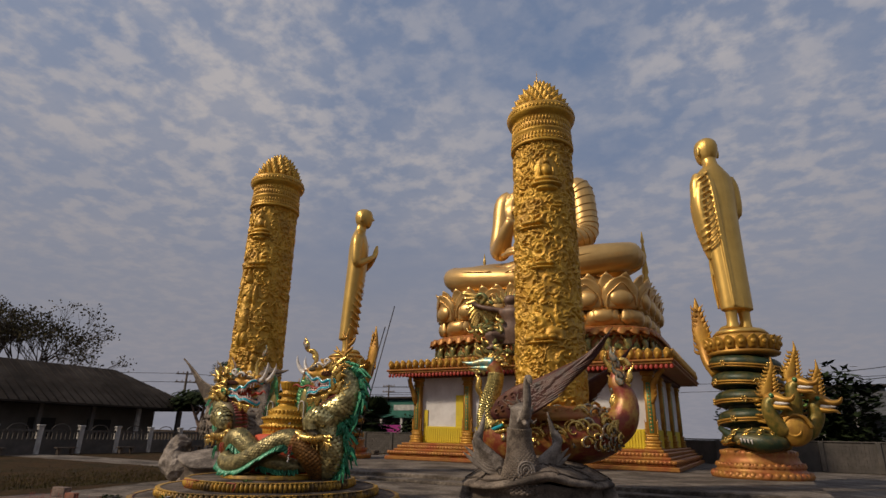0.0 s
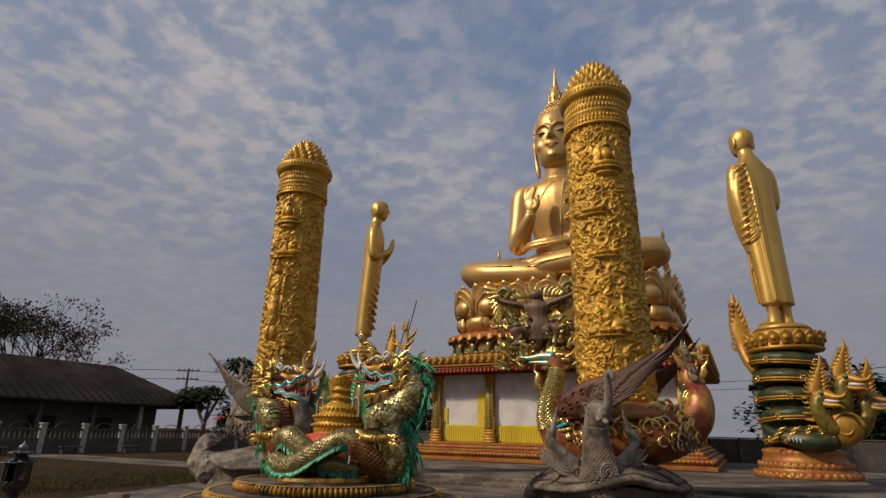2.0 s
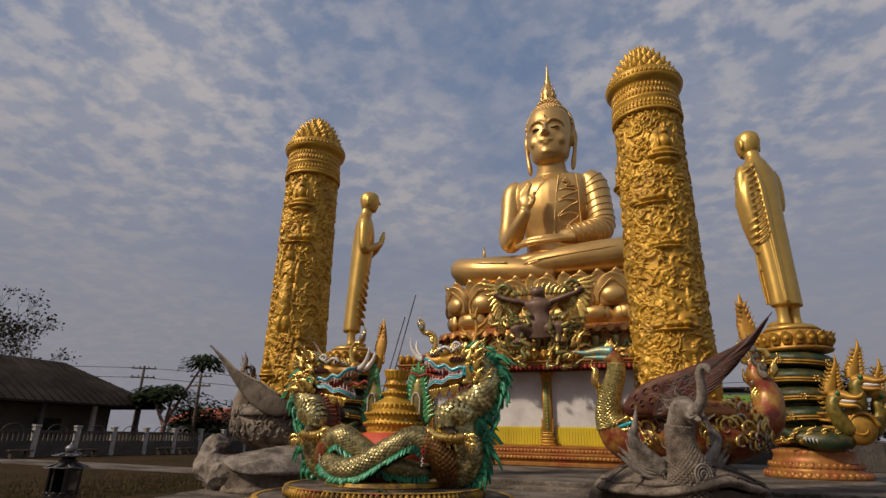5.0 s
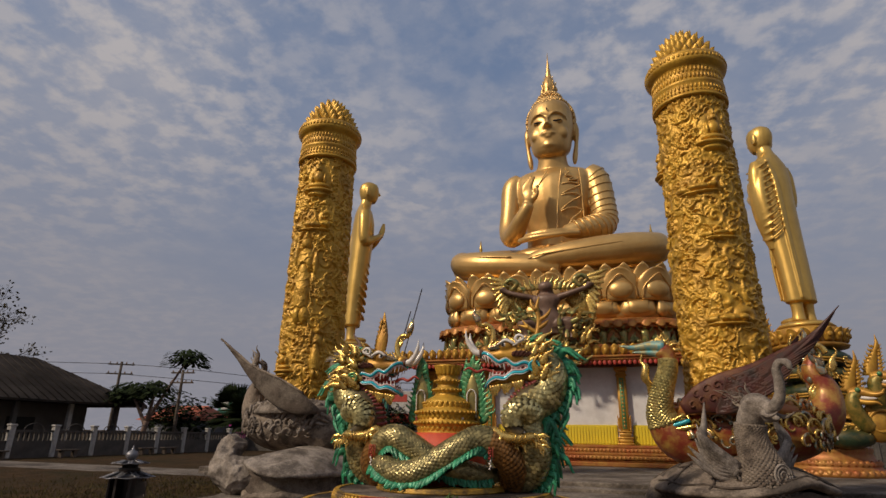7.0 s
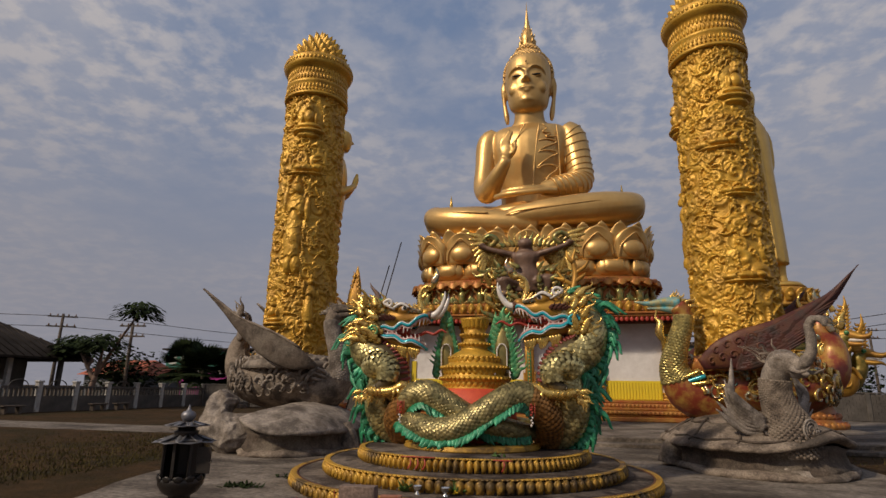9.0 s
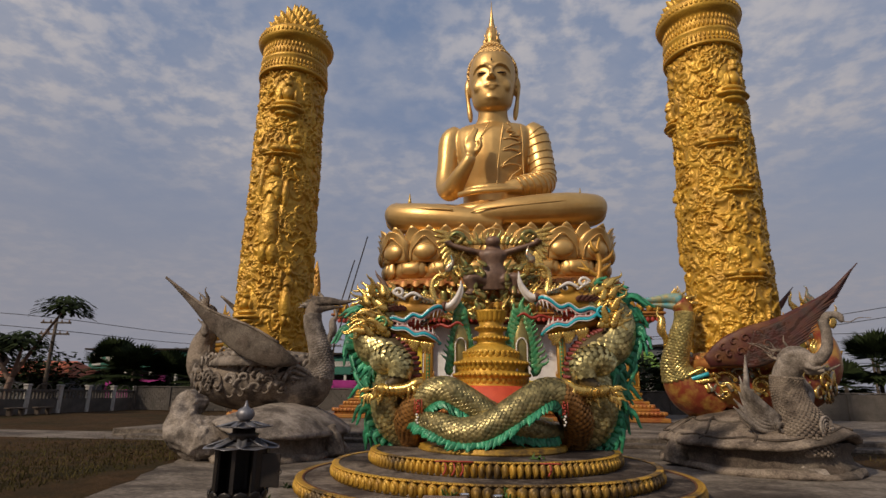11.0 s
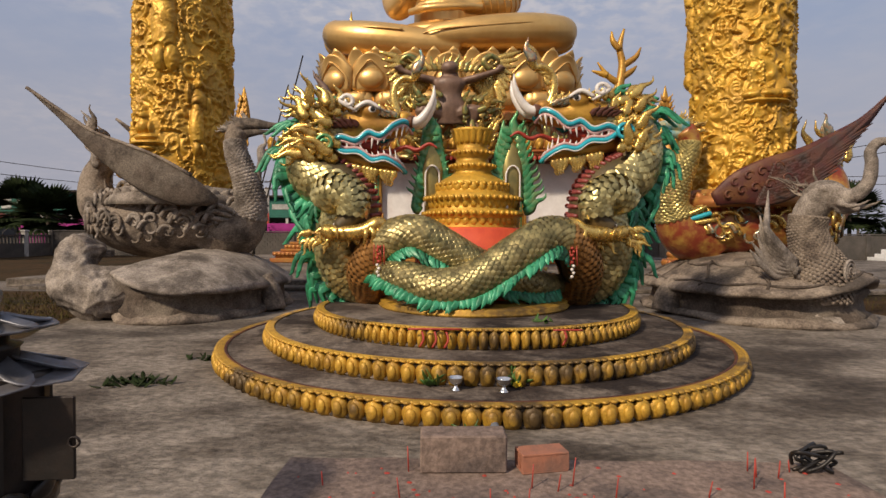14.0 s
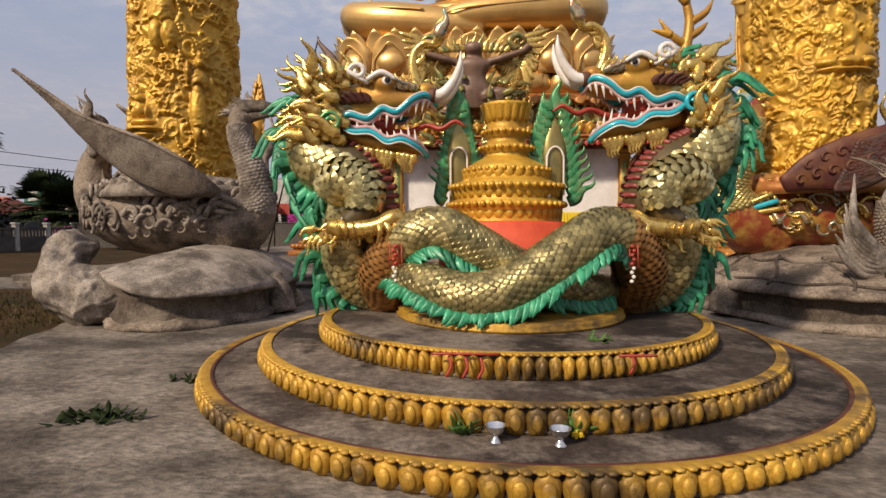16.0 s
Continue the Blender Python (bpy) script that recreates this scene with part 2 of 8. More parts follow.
NAGA_GOLD = mat("green and gold scale paint", (0.34, 0.21, 0.04), (0.05, 0.085, 0.02), 3.2, 0.4, 0.4, 0.2, 16, stain=(0.45, 0.28, 0.06), sscale=4.0, samount=0.5)
BRICK = mat("orange clay brick", (0.36, 0.14, 0.08), (0.24, 0.10, 0.065), 9, 0.9, 0, 0.4, 50, stain=(0.13, 0.09, 0.07), sscale=5, samount=0.6)
SLAB = mat("pinkish worn slab", (0.215, 0.155, 0.125), (0.13, 0.095, 0.08), 2.5, 0.9, 0, 0.5, 30, stain=(0.08, 0.065, 0.06), sscale=1.2, samount=0.7, sharp=0.09, speck=0.3, spec=0.2)
SHOPGREEN = mat("green shop awning", (0.008, 0.125, 0.085), (0.006, 0.09, 0.065), 2, 0.6, 0, 0, 10)
LIME = mat("lime roof sheet", (0.14, 0.25, 0.035), (0.11, 0.20, 0.03), 2, 0.6, 0, 0, 10)
PURPLE = mat("magenta hoarding", (0.36, 0.015, 0.22), (0.28, 0.012, 0.17), 2, 0.6, 0, 0, 10)
SHOPGREY = mat("grey shop wall", (0.11, 0.115, 0.125), (0.13, 0.135, 0.15), 1, 0.8, 0, 0, 10, spec=0.2)
BLACK = mat("black void paint", (0.012, 0.011, 0.010), None, 4, 0.8, 0, 0, 10)
STUPAWHITE = mat("white lime stupa", (0.70, 0.69, 0.68), (0.55, 0.54, 0.53), 2, 0.7, 0, 0.1, 20)
HOARD_ORANGE = mat("orange tile roof", (0.42, 0.11, 0.05), (0.32, 0.08, 0.04), 2, 0.7, 0, 0, 10)


# ---------------------------------------------------------------- mesh tools
class Mesh:
    """Gathers vertices and faces, with a material number for each face."""

    def __init__(self):
        self.v, self.f, self.m, self.n = [], [], [], 0

    def add(self, verts, faces, mi=0, at=None):
        v = np.asarray(verts, float).reshape(-1, 3)
        if at is not None:
            a = np.array(at)
            v = v @ a[:3, :3].T + a[:3, 3]
        self.v.append(v)
        n = self.n
        self.f.extend([tuple(i + n for i in f) for f in faces])
        self.m.extend([mi] * len(faces))
        self.n += len(v)
        return self

    def data(self, name, mats, smooth=True):
        me = bpy.data.meshes.new(name)
        v = np.concatenate(self.v) if self.v else np.zeros((0, 3))
        me.from_pydata(v.tolist(), [], self.f)
        for k in (mats if isinstance(mats, (list, tuple)) else [mats]):
            me.materials.append(k)
        me.polygons.foreach_set("material_index", self.m)
        me.polygons.foreach_set("use_smooth", [smooth] * len(self.f))
        me.update()
        return me


def thing(name, label, category, at=None, group="", kind=""):
    ob = new(name)
    ob.empty_display_size = 0.2
    if at is not None:
        ob.matrix_world = at
    return tagged(ob, label, category, group, kind)


def part(name, mesh, mats, parent=None, label="", smooth=True, at=None):
    me = mesh if isinstance(mesh, bpy.types.Mesh) else mesh.data(name, mats, smooth)
    ob = new(name, me)
    if parent is not None:
        ob.parent = parent
    if at is not None:
        ob.matrix_basis = at
    return tagged(ob, label)


def single(name, mesh, mats, label, category, smooth=True, at=None, group="", kind=""):
    return tagged(part(name, mesh, mats, None, "", smooth, at), label, category, group, kind)


def glide(points, n):
    """n samples of a smooth curve through the points (any number of columns)."""
    p = np.asarray(points, float)
    if len(p) == 2:
        t = np.linspace(0, 1, n)[:, None]
        return p[0] * (1 - t) + p[1] * t
    q = np.vstack([2 * p[0] - p[1], p, 2 * p[-1] - p[-2]])
    out = []
    for s in np.linspace(0, len(p) - 1, n):
        i = min(int(s), len(p) - 2)
        t = s - i
        a, b, c, d = q[i], q[i + 1], q[i + 2], q[i + 3]
        out.append(0.5 * (2 * b + (c - a) * t + (2 * a - 5 * b + 4 * c - d) * t * t + (3 * b - a - 3 * c + d) * t ** 3))
    return np.array(out)


def frames(path, up=(0.0, -1.0, 0.0)):
    """Tangent and two normals along a path; the second normal keeps near to up."""
    t = np.gradient(path, axis=0)
    t /= np.linalg.norm(t, axis=1)[:, None] + 1e-9
    u = np.tile(np.asarray(up, float), (len(path), 1))
    a = np.cross(t, u)
    bad = np.linalg.norm(a, axis=1) < 0.15
    a[bad] = np.cross(t[bad], np.array([1.0, 0.2, 0.1]))
    a /= np.linalg.norm(a, axis=1)[:, None]
    b = np.cross(a, t)
    return t, a, b


def tube(points, n=24, seg=12, up=(0.0, -1.0, 0.0), flat=1.0):
    """A closed tube through rows (x, y, z, r) or (x, y, z, ra, rb)."""
    p = np.asarray([(*q[:4], q[4] if len(q) > 4 else q[3] * flat) for q in points], float)
    s = glide(p, n)
    path, ra = s[:, :3], np.maximum(s[:, 3], 0.002)
    rb = np.maximum(s[:, 4], 0.002) if s.shape[1] > 4 else ra * flat
    t, a, b = frames(path, up)
    ang = np.linspace(0, 2 * np.pi, seg, endpoint=False)
    v = path[:, None, :] + ra[:, None, None] * np.cos(ang)[None, :, None] * a[:, None, :] + rb[:, None, None] * np.sin(ang)[None, :, None] * b[:, None, :]
    faces = []
    for i in range(n - 1):
        for j in range(seg):
            k = (j + 1) % seg
            faces.append((i * seg + j, i * seg + k, (i + 1) * seg + k, (i + 1) * seg + j))
    faces.append(tuple(range(seg))[::-1])
    faces.append(tuple((n - 1) * seg + j for j in range(seg)))
    return v.reshape(-1, 3), faces


def ball(c, r, seg=14, rings=9):
    r = (r, r, r) if isinstance(r, (int, float)) else r
    v, f = [(c[0], c[1], c[2] - r[2])], []
    for i in range(1, rings):
        a = math.pi * i / rings
        for j in range(seg):
            b = 2 * math.pi * j / seg
            v.append((c[0] + r[0] * math.sin(a) * math.cos(b), c[1] + r[1] * math.sin(a) * math.sin(b), c[2] - r[2] * math.cos(a)))
    v.append((c[0], c[1], c[2] + r[2]))
    for j in range(seg):
        f.append((0, 1 + (j + 1) % seg, 1 + j))
        f.append((len(v) - 1, len(v) - 1 - seg + j, len(v) - 1 - seg + (j + 1) % seg))
    for i in range(rings - 2):
        for j in range(seg):
            k = (j + 1) % seg
            f.append((1 + i * seg + j, 1 + i * seg + k, 1 + (i + 1) * seg + k, 1 + (i + 1) * seg + j))
    return v, f


def box(x0, x1, y0, y1, z0, z1, bev=0.0):
    if not bev:
        v = [(x, y, z) for z in (z0, z1) for x, y in ((x0, y0), (x1, y0), (x1, y1), (x0, y1))]
        return v, [(3, 2, 1, 0), (4, 5, 6, 7), (0, 1, 5, 4), (1, 2, 6, 5), (2, 3, 7, 6), (3, 0, 4, 7)]
    v, b = [], bev
    for z, k in ((z0, b), (z0 + b, 0), (z1 - b, 0), (z1, b)):
        v += [(x0 + b, y0 + k, z), (x1 - b, y0 + k, z), (x1 - k, y0 + b, z), (x1 - k, y1 - b, z), (x1 - b, y1 - k, z), (x0 + b, y1 - k, z), (x0 + k, y1 - b, z), (x0 + k, y0 + b, z)]
    f = [tuple(range(8))[::-1], tuple(range(24, 32))]
    for i in range(3):
        for j in range(8):
            k = (j + 1) % 8
            f.append((i * 8 + j, i * 8 + k, i * 8 + 8 + k, i * 8 + 8 + j))
    return v, f


def lathe(profile, seg=48, plan=None, cap=True):
    """Rows (r, z) turned about z. plan(angle) scales the radius into another outline."""
    v, f = [], []
    for r, z in profile:
        for j in range(seg):
            a = 2 * math.pi * j / seg
            sx, sy = plan(a) if plan else (math.cos(a), math.sin(a))
            v.append((r * sx, r * sy, z))
    for i in range(len(profile) - 1):
        for j in range(seg):
            k = (j + 1) % seg
            f.append((i * seg + j, i * seg + k, (i + 1) * seg + k, (i + 1) * seg + j))
    if cap:
        f.append(tuple(range(seg))[::-1])
        f.append(tuple((len(profile) - 1) * seg + j for j in range(seg)))
    return v, f


def leaf_sheet(w, h, bulge, curl, thick=0.03, nu=7, nv=8, point=1.0, base=0.55, keel=0.0):
    """A pointed petal that stands on z = 0, its bulging face towards -y."""
    v, f = [], []
    for side in (0, 1):
        for i in range(nv):
            t = i / (nv - 1)
            half = w / 2 * (base + (1 - base) * math.sin(math.pi * min(t * 1.25, 1) * 0.5)) if t < 0.5 else w / 2 * (1 - ((t - 0.5) / 0.5) ** (1.6 * point)) ** 0.7
            half = max(half, 0.004)
            for j in range(nu):
                u = 2 * j / (nu - 1) - 1
                d = bulge * (1 - u * u) ** 0.6 * math.sin(math.pi * min(0.15 + t * 0.85, 1)) + curl * t ** 3 + keel * max(0, 1 - abs(u) * 3)
                v.append((u * half, -d + (thick if side else 0), h * t - abs(curl) * 0.25 * t ** 4))
    n = nu * nv
    for i in range(nv - 1):
        for j in range(nu - 1):
            q = (i * nu + j, i * nu + j + 1, (i + 1) * nu + j + 1, (i + 1) * nu + j)
            f.append(q)
            f.append(tuple(n + k for k in q)[::-1])
    rim = [j for j in range(nu)] + [i * nu + nu - 1 for i in range(1, nv)] + [(nv - 1) * nu + j for j in range(nu - 2, -1, -1)] + [i * nu for i in range(nv - 2, 0, -1)]
    for a, b in zip(rim, rim[1:] + rim[:1]):
        f.append((b, a, n + a, n + b))
    return v, f


def fused(mesh, voxel, smooth=6):
    """The gathered closed forms melted into one skin."""
    me = mesh.data("form", [])
    ob = new("form", me)
    r = ob.modifiers.new("skin", "REMESH")
    r.mode, r.voxel_size, r.use_smooth_shade = "VOXEL", voxel, True
    if smooth:
        s = ob.modifiers.new("ease", "SMOOTH")
        s.factor, s.iterations = 0.5, smooth
    ev = ob.evaluated_get(bpy.context.evaluated_depsgraph_get())
    out = ev.to_mesh()
    v = np.empty(len(out.vertices) * 3)
    out.vertices.foreach_get("co", v)
    f = [tuple(p.vertices) for p in out.polygons]
    ev.to_mesh_clear()
    bpy.data.objects.remove(ob)
    bpy.data.meshes.remove(me)
    return v.reshape(-1, 3), f


def mirrored(vf):
    v, f = vf
    v = np.array(v, float)
    v[:, 0] *= -1
    return v, [tuple(q)[::-1] for q in f]


def flame(h, w, bend=0.25, thick=0.05, n=9):
    """A flat flickering flame, thick at the root, in the x-z plane."""
    pts = []
    for i in range(n):
        t = i / (n - 1)
        pts.append((bend * h * math.sin(t * 2.6) * t + 0.06 * h * math.sin(t * 9), 0, h * t, w / 2 * (1 - t) ** 0.75 * (0.75 + 0.5 * math.sin(math.pi * min(t * 1.6, 1))) + 0.004, thick / 2 * (1 - 0.7 * t)))
    return tube(pts, n, 6, up=(0, 1, 0))


def scales_on(path_pts, n, rows_per, size, mi=0, up=(0, -1, 0), arc=(0, 360), mesh=None, lift=0.012, reverse=False):
    """Overlapping rounded scales over a tube; joined, since nobody could count them."""
    m = mesh or Mesh()
    s = glide(path_pts, n)
    path, r = s[:, :3], s[:, 3]
    t, a, b = frames(path, up)
    sgn = -1 if reverse else 1
    for i in range(1, n - 1):
        for k in range(rows_per):
            th = radians(arc[0] + (arc[1] - arc[0]) * (k + 0.5 * (i % 2)) / rows_per)
            nrm = math.cos(th) * a[i] + math.sin(th) * b[i]
            side = -math.sin(th) * a[i] + math.cos(th) * b[i]
            c = path[i] + nrm * (r[i] + lift)
            w, l = size * 0.56, size * 0.75
            d = t[i] * sgn
            v = [c - side * w * 0.9 - d * l * 0.5 - nrm * 0.010, c - side * w + d * l * 0.15 + nrm * 0.012, c - side * w * 0.55 + d * l * 0.62 + nrm * 0.020, c + d * l * 0.82 + nrm * 0.020, c + side * w * 0.55 + d * l * 0.62 + nrm * 0.020, c + side * w + d * l * 0.15 + nrm * 0.012, c + side * w * 0.9 - d * l * 0.5 - nrm * 0.010, c + nrm * 0.034]
            m.add(v, [(q, (q + 1) % 7, 7) if not reverse else ((q + 1) % 7, q, 7) for q in range(7)], mi)
    return m


# ---------------------------------------------------------------- ground and paving
def ragged(cx, cy, pts, z, wob=0.25, seed=1, name="paving", thick=0.06, step=0.6):
    """A slab with a broken outline round the corner points."""
    rnd = random.Random(seed)
    out = []
    for (x0, y0), (x1, y1) in zip(pts, pts[1:] + pts[:1]):
        k = max(2, int(math.hypot(x1 - x0, y1 - y0) / step))
        for i in range(k):
            t = i / k
            out.append((x0 + (x1 - x0) * t + rnd.uniform(-wob, wob), y0 + (y1 - y0) * t + rnd.uniform(-wob, wob)))
    n = len(out)
    v = [(x, y, z - thick) for x, y in out] + [(x, y, z) for x, y in out]
    f = [tuple(range(n, 2 * n))] + [(i, (i + 1) % n, n + (i + 1) % n, n + i) for i in range(n)]
    return v, f


XC = -0.40
ground = Mesh().add([(-900, -400, 0), (900, -400, 0), (900, 1600, 0), (-900, 1600, 0)], [(0, 1, 2, 3)])
single("ground", ground, GRASS, "dry brown grass and bare soil round the shrine", "ground", kind="structure")
pave = Mesh().add(*ragged(0, 0, [(-4.6, -30), (40, -30), (40, -9), (16, -3.2), (8.3, 2.2), (8.8, 7.6), (-7.8, 7.6), (-7.2, 2.4), (-6.3, -0.6), (-5.4, -3.6), (-4.6, -7.0)], 0.012, 0.09, 3))
single("pavement", pave, CONCRETE, "stained grey concrete paving with worn patches", "paving", smooth=False, kind="structure")
path = Mesh().add(*ragged(0, 0, [(-60, 7.2), (-8.5, 7.2), (-8.5, 10.2), (-60, 10.6)], 0.010, 0.10, 5))
single("path", path, CONCRETE, "narrow pale concrete path across the grass", "path", smooth=False, kind="structure")
yard = Mesh().add(*ragged(0, 0, [(13.4, 12.5), (80, 14.0), (80, 32.4), (13.4, 32.4)], 0.010, 0.12, 6))
single("yard", yard, CONCRETE, "grey concrete yard beside the shrine", "paving", smooth=False, kind="structure")
plat = Mesh().add(*box(-13.4, 13.4, 8.4, 32.4, 0, 0.26, 0.03)).add(*box(-12.4, 12.4, 7.6, 8.4, 0, 0.12, 0.02))
single("terrace", plat, CONCRETE, "low stained concrete terrace with two steps", "terrace", smooth=False, kind="structure")

# ---------------------------------------------------------------- the ringed base of the dragons
def petal_ring(name, r, z0, z1, count, label, out=0.035, top=RINGTOP, wide=1.0):
    """A round step with a row of raised lotus petals along its face."""
    h = z1 - z0
    ring = thing(name, label, "step", pose(0.08, 0.05, z0), group="round steps")
    body = Mesh().add(*lathe([(r - 0.10, 0), (r - 0.03, 0.0), (r - 0.02, 0.02), (r - 0.05, 0.04), (r - 0.05, h - 0.03), (r - 0.10, h), (0.02, h)], 96))
    part("drum", body, top, ring)
    w = 2 * math.pi * r / count
    rim = Mesh().add(*lathe([(r - 0.10, h - 0.012), (r - 0.05, h - 0.02), (r - 0.012, h + 0.0), (r - 0.03, h + 0.016), (r - 0.10, h + 0.012)], 96, cap=False))
    for k in range(count * 2):
        a = math.pi * (k + 0.5) / count
        rim.add(*ball(((r - 0.022) * math.sin(a), -(r - 0.022) * math.cos(a), h + 0.002), (w * 0.24, w * 0.24, 0.016), 6, 4))
    part("rim", rim, GOLD_PETAL, ring, "beaded gold rim")
    if count > 124:
        red = Mesh().add(*lathe([(r - 0.135, h + 0.002), (r - 0.130, h + 0.012), (r - 0.102, h + 0.013), (r - 0.098, h + 0.002)], 96, cap=False))
        part("red_line", red, MAROON, ring, "faded red line along the edge")
    pm = Mesh().add(*leaf_sheet(w * 1.02 * wide, h * 1.0, 0.045, 0.03, 0.05, 7, 7, base=0.75, point=1.5, keel=0.004)).add(*ball((0, -0.040, h * 0.46), (w * 0.30, 0.030, h * 0.34), 10, 7)).data("petal", GOLD_PETAL)
    for k in range(count):
        a = 2 * math.pi * k / count
        part("petal", pm, None, ring, at=pose((r - 0.028) * math.sin(a), -(r - 0.028) * math.cos(a), 0.004, 0, 0, math.degrees(a)))
    return ring


# ---------------------------------------------------------------- carved pillars
def relief(seed, circ, height, ns, nz, figures):
    """A field of scrolls, leaves and simple figures in low relief."""
    rg = np.random.default_rng(seed)
    S, Z = np.meshgrid(np.arange(ns) * circ / ns, np.linspace(0, height, nz), indexing="ij")
    hgt = np.zeros((ns, nz))

    def window(s0, z0, r):
        ds = (S - s0 + circ / 2) % circ - circ / 2
        k = np.where((np.abs(ds) < r) & (np.abs(Z - z0) < r))
        return k, ds[k], (Z - z0)[k]

    for i in range(620):
        r0 = rg.uniform(0.10, 0.32) if i < 560 else rg.uniform(0.30, 0.46)
        k, x, y = window(rg.uniform(0, circ), rg.uniform(0, height), r0)
        rho, phi = np.hypot(x, y) / r0, np.arctan2(y, x)
        w = 0.5 + 0.5 * np.cos(phi * rg.choice((-1, 1)) + rg.uniform(5, 9) * rho ** 0.8 + rg.uniform(0, 6.28))
        h = (0.12 + 0.88 * w ** 1.5) * np.clip(1 - rho ** 3, 0, 1) ** 0.6 * rg.uniform(0.55, 1.0)
        hgt[k] = np.maximum(hgt[k], h * (rho < 1))
    for i in range(1100):
        l, wd = rg.uniform(0.10, 0.32), rg.uniform(0.022, 0.06)
        k, x, y = window(rg.uniform(0, circ), rg.uniform(0, height), l)
        a, bend = rg.uniform(0, 6.28), rg.uniform(-1.6, 1.6)
        u, v = x * np.cos(a) + y * np.sin(a), -x * np.sin(a) + y * np.cos(a)
        v = v - bend * u * u / l * 0.8
        q = (u / l) ** 2 + (v / (wd * (1 - 0.5 * u / l))) ** 2
        h = np.clip(1 - q, 0, 1) ** 0.5 * (0.75 + 0.25 * np.abs(np.cos(u * 40))) * rg.uniform(0.75, 1.15)
        hgt[k] = np.maximum(hgt[k], h)
    hgt *= 0.098
    for s0, z0, rs, rz, amp in figures:
        k, x, y = window(s0 % circ, z0, max(rs, rz) * 1.05)
        q = (x / rs) ** 2 + (y / rz) ** 2
        h = amp * np.clip(1 - q, 0, 1) ** 0.5
        hgt[k] = np.where(q < 1, np.maximum(hgt[k] * 0.35, h + 0.3 * hgt[k]), hgt[k])
    return hgt


def seated(s, z, k=1.0):
    return [(s, z, 0.42 * k, 0.52 * k, 0.06), (s, z + 0.30 * k, 0.12 * k, 0.15 * k, 0.20), (s, z + 0.47 * k, 0.05 * k, 0.12 * k, 0.17), (s, z + 0.02 * k, 0.17 * k, 0.22 * k, 0.19), (s - 0.2 * k, z - 0.02 * k, 0.06 * k, 0.2 * k, 0.15), (s + 0.2 * k, z - 0.02 * k, 0.06 * k, 0.2 * k, 0.15), (s, z - 0.27 * k, 0.40 * k, 0.11 * k, 0.20), (s, z - 0.43 * k, 0.52 * k, 0.09 * k, 0.27), (s, z - 0.56 * k, 0.36 * k, 0.09 * k, 0.19)]


def standing(s, z, k=1.0):
    return [(s, z + 1.0 * k, 0.13 * k, 0.17 * k, 0.20), (s, z + 1.22 * k, 0.06 * k, 0.13 * k, 0.16), (s, z + 0.55 * k, 0.24 * k, 0.34 * k, 0.17), (s - 0.04, z - 0.25 * k, 0.21 * k, 0.75 * k, 0.18), (s - 0.28 * k, z + 0.75 * k, 0.08 * k, 0.34 * k, 0.14), (s + 0.28 * k, z + 0.5 * k, 0.08 * k, 0.32 * k, 0.14), (s - 0.08 * k, z - 0.85 * k, 0.12 * k, 0.22 * k, 0.17), (s + 0.1 * k, z - 0.85 * k, 0.12 * k, 0.22 * k, 0.17)]


def reclining(s, z, k=1.0):
    return [(s - 0.45 * k, z, 0.42 * k, 0.17 * k, 0.17), (s, z + 0.02, 0.4 * k, 0.15 * k, 0.17), (s + 0.45 * k, z + 0.05 * k, 0.2 * k, 0.15 * k, 0.2), (s, z - 0.17 * k, 0.8 * k, 0.05, 0.16)]


PZ0, PZ1 = 2.55, 11.22


